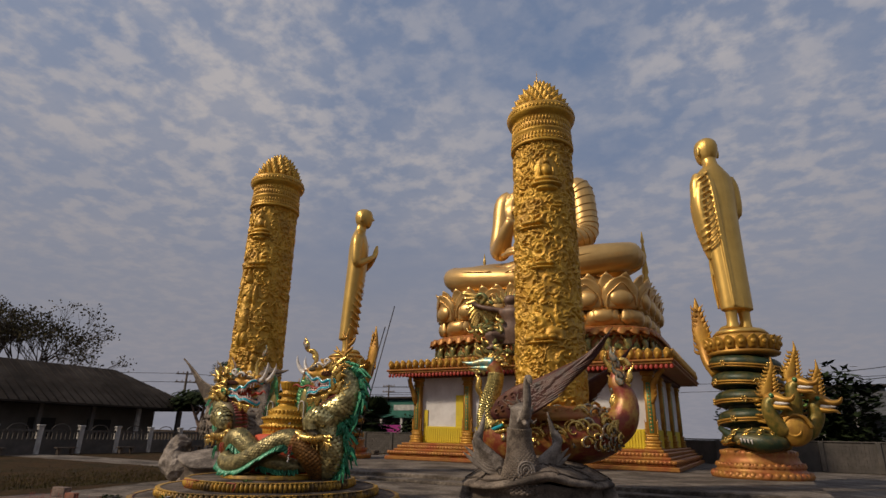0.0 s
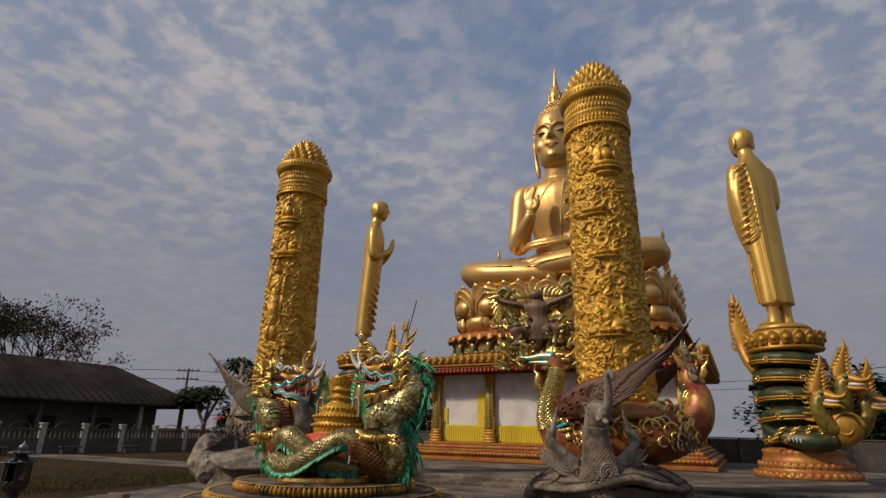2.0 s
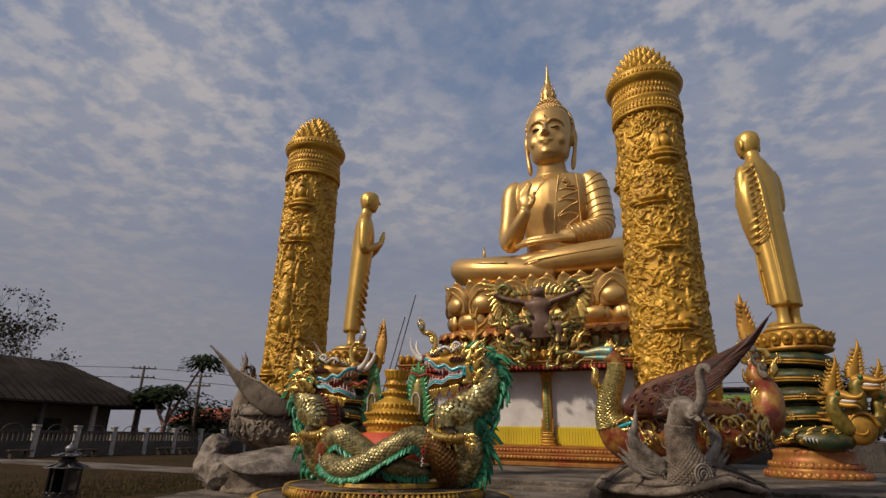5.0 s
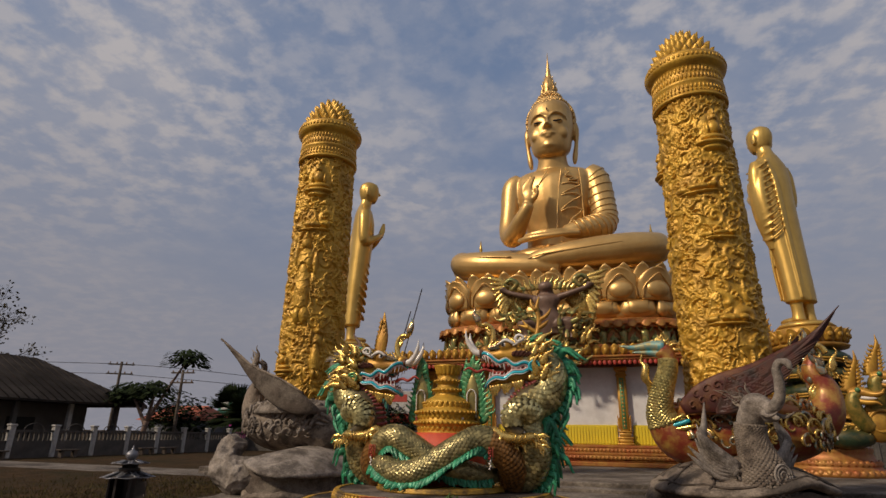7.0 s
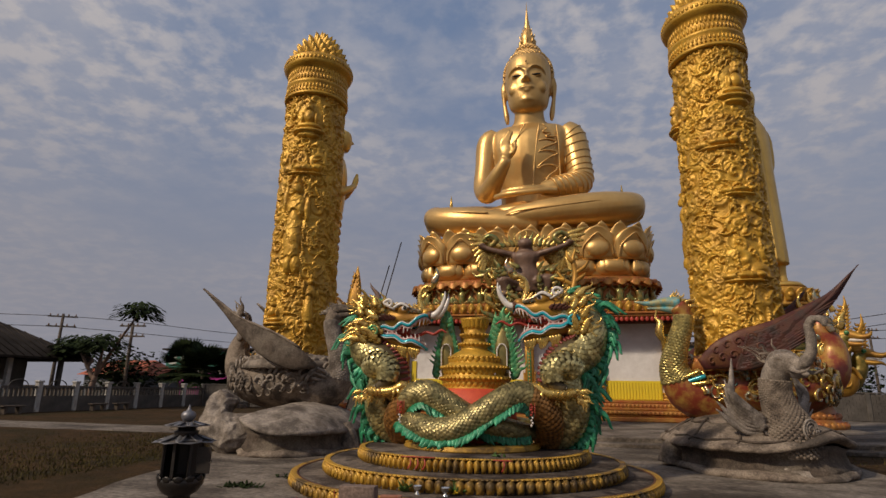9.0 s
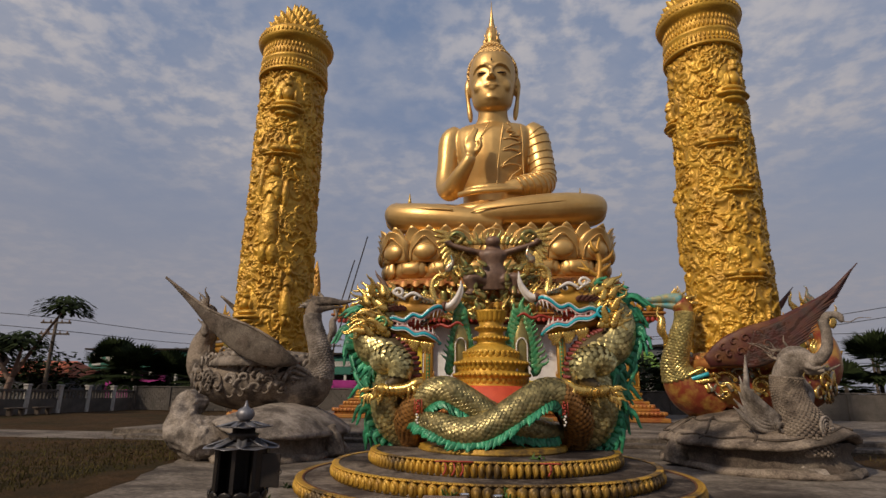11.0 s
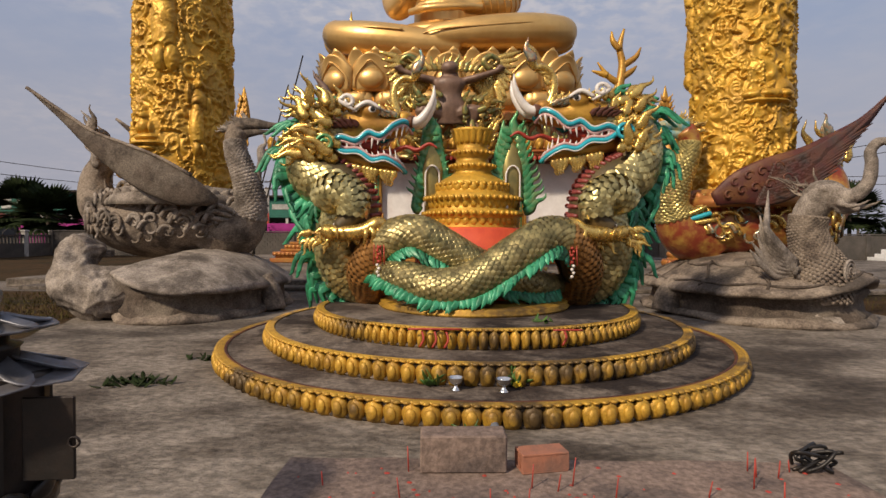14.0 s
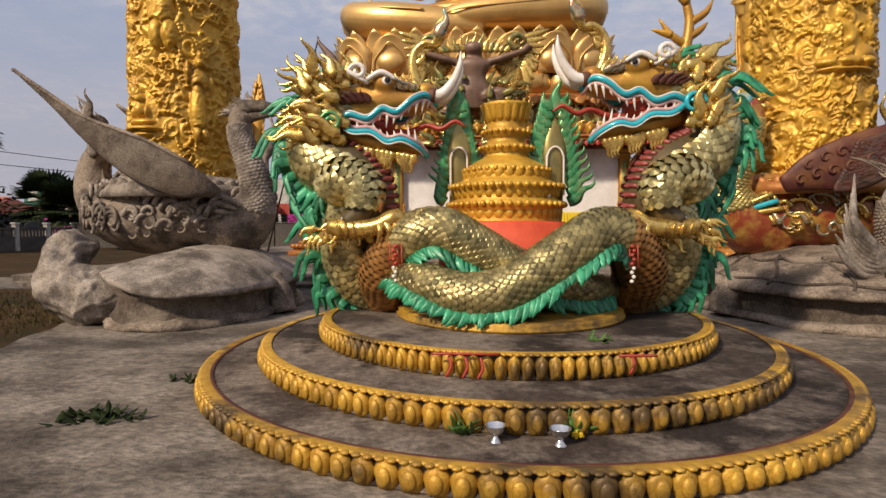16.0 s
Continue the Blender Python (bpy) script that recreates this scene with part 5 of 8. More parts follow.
    v, f = fused(skull, 0.025, 3)
    part("skull", Mesh().add(*g((v, f))), GOLD_RELIEF, root, "brown and gold dragon skull")
    jaw = Mesh().add(*g(tube(H([(1.95, 0.10, 2.92, 0.17, 0.2), (1.6, 0.06, 2.78, 0.12, 0.18), (1.25, 0.05, 2.72, 0.09, 0.15), (1.02, 0.05, 2.69, 0.06, 0.11)]), 14, 12)))
    part("lower_jaw", jaw, GOLD_RELIEF, root)
    part("mouth", Mesh().add(*g(tube(H([(1.95, 0.08, 3.02, 0.13, 0.2), (1.6, 0.06, 3.0, 0.13, 0.17), (1.35, 0.05, 2.98, 0.08, 0.13)]), 10, 10))), RED, root, "red mouth lining")
    for side, nm in ((-0.19, 0), (0.29, 1)):
        up = H([(1.98, side * 0.9 + 0.02, 3.02, 0.038), (1.82, side, 3.08, 0.038), (1.62, side, 3.03, 0.038), (1.45, side, 3.14, 0.038), (1.28, side, 3.10, 0.038), (1.10, side, 3.24, 0.038), (0.95, side * 0.7 + 0.02, 3.30, 0.034), (0.86, 0.05, 3.22, 0.04)])
        lo = H([(1.98, side * 0.9 + 0.02, 3.0, 0.038), (1.80, side, 2.88, 0.038), (1.58, side, 2.87, 0.038), (1.40, side, 2.76, 0.038), (1.22, side, 2.78, 0.038), (1.05, side * 0.7 + 0.02, 2.70, 0.034), (0.96, 0.05, 2.62, 0.04)])
        part("lip", Mesh().add(*g(tube(up, 40, 8))).add(*g(tube(lo, 36, 8))), TURQ, root, "wavy turquoise lips")
        off = lambda pts, dz: [(p[0], p[1] + 0.015 * (1 if side > 0 else -1) * -1, p[2] + dz, 0.022) for p in pts]
        part("gum", Mesh().add(*g(tube(off(up, -0.055), 40, 6))).add(*g(tube(off(lo, 0.055), 36, 6))), GUM, root, "pale pink gum line")
        part("lip_line", Mesh().add(*g(tube([(p[0], p[1] * 1.12, p[2] + 0.03, 0.012) for p in up], 40, 5))).add(*g(tube([(p[0], p[1] * 1.12, p[2] - 0.03, 0.012) for p in lo], 36, 5))), WHITEFIN, root, "thin white line along the lips")
        teeth = Mesh()
        U, L = glide(up, 30), glide(lo, 28)
        for i in range(2, 28, 2):
            ln = 0.16 if i in (14, 22, 24) else 0.085
            teeth.add(*g(tube([(U[i][0], U[i][1] * 0.9, U[i][2] - 0.05, 0.024), (U[i][0] + 0.02, U[i][1] * 0.9, U[i][2] - 0.05 - ln, 0.003)], 4, 6)))
        for i in range(2, 27, 2):
            ln = 0.15 if i in (20, 22) else 0.07
            teeth.add(*g(tube([(L[i][0], L[i][1] * 0.9, L[i][2] + 0.05, 0.022), (L[i][0] + 0.02, L[i][1] * 0.9, L[i][2] + 0.05 + ln, 0.003)], 4, 6)))
        part("tooth_band", teeth, WHITEFIN, root, "row of pointed ivory teeth")
        eye = part("eye", Mesh().add(*g(ball((1.40, side * 1.05 + 0.02, 3.45 - Z - D), (0.075, 0.045, 0.06), 10, 7))), WHITEFIN, root)
        part("pupil", Mesh().add(*g(ball((1.38, side * 1.28 + 0.02, 3.45 - Z - D), (0.035, 0.02, 0.035), 8, 6))), BLACK, eye)
        brow = Mesh().add(*g(tube(H([(1.62, side * 1.1, 3.46, 0.03), (1.45, side * 1.15, 3.54, 0.035), (1.28, side * 1.1, 3.46, 0.02)]), 12, 6)))
        sw = [(1.72 + 0.10 * math.cos(q) * (1 - q / 9), side * 1.15, 3.55 + 0.10 * math.sin(q) * (1 - q / 9), 0.03) for q in np.linspace(0, 7, 14)]
        brow.add(*g(tube(H([(1.60, side * 1.1, 3.42, 0.02)] + sw), 40, 6)))
        part("brow", brow, WHITEFIN, root, "white scrolled eyebrow")
    tongue = Mesh().add(*g(tube(H([(1.6, 0.05, 2.93, 0.07, 0.05), (1.2, 0.05, 2.90, 0.06, 0.04), (0.95, 0.0, 2.97, 0.05, 0.03), (0.78, -0.05, 2.92, 0.04, 0.03), (0.62, -0.08, 3.0, 0.035, 0.025), (0.50, -0.1, 2.94, 0.012, 0.01)]), 26, 8, (0, 0, 1))))
    part("tongue", tongue, RED, root, "red forked tongue")
    for dy in (-0.06, 0.16):
        part("tusk", Mesh().add(*g(tube(H([(0.98, 0.05 + dy, 3.32, 0.075), (0.78, 0.03 + dy, 3.32, 0.07), (0.64, 0.02 + dy * 1.2, 3.46, 0.055), (0.56, dy * 1.4, 3.64, 0.035), (0.55, dy * 1.5, 3.80, 0.006)]), 18, 10))), WHITEFIN, root, "curved ivory tusk")
        part("tusk_band", Mesh().add(*g(tube(H([(0.92, 0.05 + dy, 3.32, 0.09), (0.84, 0.04 + dy, 3.31, 0.09)]), 4, 10))), MAROON, root)
    whisker = Mesh().add(*g(tube(H([(1.05, 0.05, 3.40, 0.07), (1.12, 0.05, 3.62, 0.06), (1.10, 0.05, 3.82, 0.055), (0.98, 0.03, 3.93, 0.05), (0.86, 0.02, 3.92, 0.05), (0.80, 0.0, 4.0, 0.07), (0.78, 0.0, 4.12, 0.08, 0.04), (0.72, 0.0, 4.28, 0.01)]), 40, 8)))
    for q in range(7):
        whisker.add(*g(flame(0.2, 0.09, 0.4, 0.05)), 0, pose(sx * (1.06 + 0.04 * (q % 2)), 0.04, 3.36 + 0.08 * q - Z - D, 0, sx * (50 - 25 * q)))
    part("nose_plume", whisker, GILT, root, "curling gilt nose plume")
    part("plume_tip", Mesh().add(*g(flame(0.34, 0.14, -0.3, 0.06)), 0, pose(sx * 0.79, -0.05, 3.98 - Z - D)), MOSAIC, root, "mosaic plume tip")
    if not flip:
        an = Mesh().add(*tube(H([(1.98, 0.1, 3.42, 0.09), (2.06, 0.12, 3.72, 0.065), (2.10, 0.14, 4.0, 0.055), (2.06, 0.14, 4.25, 0.045), (2.12, 0.14, 4.5, 0.015)]), 20, 8))
        for p in ([(2.06, 0.12, 3.72), (1.88, 0.1, 3.84), (1.74, 0.1, 4.02)], [(1.88, 0.1, 3.84), (1.80, 0.1, 3.86), (1.66, 0.1, 3.90)], [(2.10, 0.14, 3.98), (2.28, 0.14, 4.1), (2.36, 0.14, 4.24)], [(2.06, 0.12, 4.2), (1.96, 0.12, 4.32), (1.94, 0.12, 4.46)], [(2.07, 0.12, 3.8), (2.22, 0.13, 3.9), (2.30, 0.13, 3.98)]):
            an.add(*tube(H([(*p[0], 0.05), (*p[1], 0.04), (*p[2], 0.01)]), 8, 7))
        part("antler", an, GOLD_RELIEF, root, "branched gold antler")
    else:
        an = Mesh()
        for k, (x, z, h) in enumerate(((2.05, 3.35, 0.75), (2.2, 3.2, 0.6), (1.9, 3.45, 0.5))):
            an.add(*g(flame(h, 0.24, -0.2, 0.08)), 0, pose(-x, 0.1, z - Z - D, 0, -22 - 14 * k))
        part("crest", an, BROWN, root, "broken brown crest")
    # gilt mane behind the cheek, goatee and cheek spiral
    mane = Mesh()
    for q in range(90 if flip else 48):
        x, y, z = rnd.uniform(1.8, 2.3), rnd.choice((-1, -1, 1)) * rnd.uniform(0.20, 0.36) + 0.05, rnd.uniform(2.75, 3.5) - Z - D
        mane.add(*g(flame(rnd.uniform(0.28, 0.58) * (1.0 if flip else 0.75), 0.14, rnd.uniform(-0.4, 0.4), 0.05)), 0, pose(sx * x, y, z, rnd.uniform(-15, 15), sx * rnd.uniform(20, 110)))
    for q in range(12):
        mane.add(*g(flame(0.22, 0.10, 0.4, 0.05)), 0, pose(sx * (1.1 + 0.06 * q), -0.12, 2.62 + 0.01 * q - Z - D, 0, sx * (150 + 8 * (q % 4))))
    for q in range(10):
        mane.add(*g(flame(0.2, 0.1, 0.2, 0.05)), 0, pose(sx * (1.05 + 0.09 * q), -0.1, 3.36 + 0.012 * q - Z - D, 0, sx * 15))
    for q in range(5):
        part("cheek_flame", Mesh().add(*g(flame(0.17 + 0.03 * (q % 3), 0.085, 0.4, 0.05))), MAROON, root, at=pose(sx * (1.58 + 0.07 * q), -0.20, 3.22 - Z - D, 25, sx * (25 + 7 * q)))
    for q in range(4):
        part("brow_flame", Mesh().add(*g(flame(0.20, 0.08, 0.4, 0.05))), MOSAIC, root, at=pose(sx * (1.30 - 0.08 * q), -0.14, 3.38 - Z - D, 15, sx * (15 + 12 * q)))
    part("mane", mane, GILT, root, "bright gilt flame mane")
    sp = [(2.02 + 0.12 * math.cos(q) * (1 - q / 12), -0.27, 2.98 + 0.12 * math.sin(q) * (1 - q / 12), 0.028) for q in np.linspace(0, 9, 20)]
    part("cheek_spiral", Mesh().add(*g(tube(H(sp), 50, 6))), LEAF_GREEN if flip else TURQ, root, "enamelled cheek spiral")
    # shoulder scroll and clawed forelimb
    arm = Mesh().add(*g(tube([(2.02, -0.28, 1.30, 0.20), (1.86, -0.40, 1.46, 0.21), (1.62, -0.44, 1.36, 0.20), (1.62, -0.46, 1.12, 0.15), (1.80, -0.46, 0.96, 0.11)], 22, 12)))
    part("shoulder", arm, BODY_DARK, root)
    sc2 = scales_on([(2.02, -0.28, 1.30, 0.20), (1.86, -0.40, 1.46, 0.21), (1.62, -0.44, 1.36, 0.20), (1.62, -0.46, 1.12, 0.15)], 15, 9, 0.125, 0, arc=(-30, 210), lift=0.018)
    if flip:
        for q in range(len(sc2.v)):
            sc2.v[q][:, 0] *= -1
        sc2.f = [t[::-1] for t in sc2.f]
    tagged(part("scale_skin", sc2, SCALE_GOLD, root, smooth=False), kind="stuff")
    ring = [(1.80 + 0.27 * math.cos(q), -0.52, 1.28 + 0.27 * math.sin(q), 0.022) for q in np.linspace(0.6, 4.9, 16)]
    part("scroll_line", Mesh().add(*g(tube(ring, 40, 6))), WHITEFIN, root, "white scroll line on the shoulder")
    fore = Mesh().add(*g(tube([(2.0, -0.42, 0.93, 0.09), (1.75, -0.50, 0.90, 0.105), (1.45, -0.55, 0.93, 0.10), (1.26, -0.56, 1.02, 0.10), (1.16, -0.56, 0.98, 0.06)], 22, 10)))
    for q in range(7):
        fore.add(*g(tube([(1.90 - 0.09 * q, -0.60, 0.98, 0.014), (1.86 - 0.09 * q, -0.62, 0.88, 0.014), (1.88 - 0.09 * q, -0.55, 0.80, 0.014)], 6, 5)))
    part("forelimb", fore, GILT, root, "gilt forelimb with claws")
    for q in range(4):
        part("claw", Mesh().add(*g(tube([(1.20 + 0.08 * q, -0.60 + 0.03 * (q % 2), 0.98, 0.045), (1.10 + 0.10 * q, -0.66, 0.88, 0.035), (1.14 + 0.10 * q, -0.64, 0.72, 0.006)], 8, 7))), GILT, root)
    tuft = Mesh()
    for q in range(26):
        tuft.add(*g(flame(rnd.uniform(0.14, 0.26), 0.09, rnd.uniform(-0.5, 0.5), 0.05)), 0, pose(sx * rnd.uniform(1.45, 2.2), -0.42, rnd.uniform(0.78, 1.0), 10, sx * rnd.uniform(60, 200)))
    part("elbow_tuft", tuft, GILT, root, "gilt flame tufts at the elbow")
    # the body that loops across the base
    if not flip:
        coil = [(1.45, 0.25, 0.06, 0.25), (1.48, -0.15, 0.40, 0.26), (1.26, -0.45, 0.76, 0.25), (0.95, -0.62, 0.86, 0.23), (0.60, -0.82, 0.68, 0.225), (0.24, -0.95, 0.45, 0.22), (-0.10, -1.02, 0.27, 0.215), (-0.50, -1.02, 0.23, 0.20), (-0.85, -0.86, 0.32, 0.18), (-1.15, -0.50, 0.37, 0.13), (-1.30, 0.0, 0.34, 0.06)]
    else:
        coil = [(1.45, 0.25, 0.06, 0.25), (1.44, -0.15, 0.40, 0.26), (1.12, -0.45, 0.76, 0.25), (0.76, -0.60, 0.87, 0.23), (0.40, -0.64, 0.70, 0.22), (0.05, -0.62, 0.50, 0.21), (-0.35, -0.56, 0.34, 0.20), (-0.80, -0.40, 0.24, 0.17), (-1.20, -0.05, 0.20, 0.09)]
    part("coil", Mesh().add(*g(tube(coil, 70, 18, (0, -1, 0.3)))), BODY_DARK, root)
    sc3 = scales_on(coil, 78, 18, 0.112, 0, (0, -1, 0.3), (-155, 155), lift=0.016)
    nface = 7
    if flip:
        for q in range(len(sc3.v)):
            sc3.v[q][:, 0] *= -1
        sc3.f = [t[::-1] for t in sc3.f]
    sc3.m = [1 if (k // nface) < 18 * 18 else (2 if (k // nface) % 18 in (3, 4, 5, 6, 7) and (k // nface) > 18 * 45 else 0) for k in range(len(sc3.f))]
    tagged(part("coil_skin", sc3, [SCALE_OLIVE, SCALE_RUST, SCALE_GOLD], root, "overlapping gold and russet scales", smooth=False), kind="stuff")
    s = glide(coil, 70)
    t, a, b = frames(s[:, :3], (0, -1, 0.3))
    cf = Mesh()
    low = Mesh()
    edge = []
    for i in range(14, 66):
        d = -a[i] * 0.80 + b[i] * 0.55
        base = s[i, :3] + d * s[i, 3] * 0.95
        edge.append((*(base + b[i] * 0.02), 0.02))
        for w in (0, 1):
            L = rnd.uniform(0.12, 0.22)
            tip = base + d * L * 0.9 + t[i] * L * rnd.uniform(0.2, 0.9) + Vector((0, 0, -0.04))
            cf.add(*g(tube([(*base, 0.06, 0.025), (*(base + d * L * 0.5 + t[i] * L * 0.1), 0.06, 0.018), (*tip, 0.004, 0.004)], 6, 6)))
    part("coil_fin", cf, FIN_GREEN, root, "emerald fin along the coil")
    part("coil_line", Mesh().add(*g(tube(edge[::3], 60, 6))), WHITEFIN, root)
    # garlands hung on the coil
    gl = Mesh()
    for q in range(9):
        gl.add(*g(ball((1.22 + 0.02 * (q % 2), -0.78, 0.72 - 0.045 * q), 0.022, 6, 5)), 0 if q < 5 else 1)
    for q in range(4):
        gl.add(*g(tube([(1.16 + 0.04 * q, -0.76, 0.75, 0.008), (1.15 + 0.045 * q, -0.78, 0.50, 0.008)], 3, 5)), 0)
    part("garland", gl, [RED, WHITEFIN], root, "faded red and white garland")
    # green leaf-flame tail that stands by the urn
    tail = Mesh()
    tx, tz = 0.58, 1.30
    tail.add(*g(leaf_sheet(0.36, 1.0, 0.06, 0.0, 0.08, 7, 10)), 1, pose(sx * tx, 0.30, tz - 0.05))
    for q in range(12):
        for w in (-1, 1):
            tail.add(*g(flame(0.42 - 0.016 * q, 0.16, 0.3 * w, 0.05)), 0, pose(sx * tx + w * (0.17 - 0.010 * q), 0.30, tz + 0.10 * q - 0.08, 0, w * (38 - 2.5 * q)))
    tail.add(*g(flame(0.45, 0.16, 0.15, 0.05)), 0, pose(sx * tx, 0.30, tz + 1.0))
    arch = [(tx + 0.10 * math.cos(q), 0.22, tz + 0.42 + 0.16 * math.sin(q), 0.014) for q in np.linspace(0, math.pi, 9)]
    tail.add(*g(tube([(tx + 0.10, 0.22, tz + 0.0, 0.014)] + arch + [(tx - 0.10, 0.22, tz + 0.0, 0.014)], 30, 5)), 2)
    part("tail_leaf", tail, [LEAF_GREEN, SCALE_BRONZE, WHITEFIN], root, "green flame-edged tail panel")
    part("tail_stem", Mesh().add(*g(tube([(-1.1 if flip else -1.2, 0.4, 0.3, 0.12), (0.2, 0.75, 0.5, 0.14), (0.55, 0.55, 0.9, 0.13), (tx, 0.36, tz + 0.1, 0.12)], 24, 10))), SCALE_BRONZE, root)


def urn():
    root = thing("tiered_urn", "tiered gold relic urn with beaded rings", "urn", pose(0.05, 0.42, 0.70))
    prof = [(0.80, 0.0), (0.80, 0.62), (0.72, 0.66), (0.70, 0.80), (0.78, 0.86), (0.78, 0.96), (0.70, 1.0), (0.72, 1.1), (0.76, 1.16), (0.76, 1.24), (0.62, 1.30), (0.56, 1.42), (0.60, 1.48), (0.52, 1.56), (0.34, 1.68), (0.30, 1.76), (0.36, 1.80), (0.36, 1.88), (0.27, 1.92), (0.26, 2.02), (0.32, 2.06), (0.32, 2.14), (0.25, 2.18), (0.27, 2.28), (0.33, 2.5), (0.36, 2.56), (0.2, 2.57)]
    lift = lambda z: z if z < 0.63 else 1.0 + (z - 0.66) * 0.74
    prof = [(r * 0.9, lift(z)) for r, z in prof]
    part("body", Mesh().add(*lathe(prof, 40)), GOLD_PILLAR, root)
    for r, z, n, s in ((0.79, 0.91, 44, 0.045), (0.77, 1.20, 44, 0.045), (0.60, 1.47, 34, 0.038), (0.37, 1.84, 24, 0.038), (0.33, 2.10, 22, 0.035)):
        bead = Mesh()
        for k in range(n):
            q = 2 * math.pi * k / n
            bead.add(*ball((0.9 * r * math.cos(q), 0.9 * r * math.sin(q), lift(z)), s * 0.85, 6, 5))
        tagged(part("bead_ring", bead, GOLD_PILLAR, root, "ring of gold beads"), kind="stuff")
    pm = Mesh().add(*leaf_sheet(0.10, 0.24, 0.02, 0.04, 0.02, 5, 6)).data("lip_petal", GOLD_PILLAR)
    for k in range(18):
        part("lip_petal", pm, None, root, at=pose(0, 0, 0, 0, 0, 20 * k) @ pose(0, -0.245, lift(2.27), 10))
    pm2 = Mesh().add(*leaf_sheet(0.13, 0.14, 0.03, 0.02, 0.02, 5, 5)).data("tier_petal", GOLD_PILLAR)
    for r, z, n in ((0.70, 1.02, 34), (0.58, 1.32, 28), (0.70, 0.68, 34)):
        for k in range(n):
            part("tier_petal", pm2, None, root, at=pose(0, 0, 0, 0, 0, 360 * k / n) @ pose(0, -r * 0.9, lift(z)))
    skirt = Mesh().add(*lathe([(0.86, 0.0), (0.84, 0.4), (0.82, 0.96), (0.60, 1.0)], 30))
    part("cloth_skirt", skirt, ORANGE, root, "orange red cloth round the foot")
    # a small white figurine left on the tier
    single("figurine", Mesh().add(*lathe([(0.035, 0), (0.045, 0.03), (0.03, 0.08), (0.035, 0.12), (0.015, 0.15), (0.02, 0.18), (0.005, 0.2)], 12)), WHITEFIN, "tiny white figurine on the urn's tier", "figurine", at=pose(0.50, 0.02, 1.945))


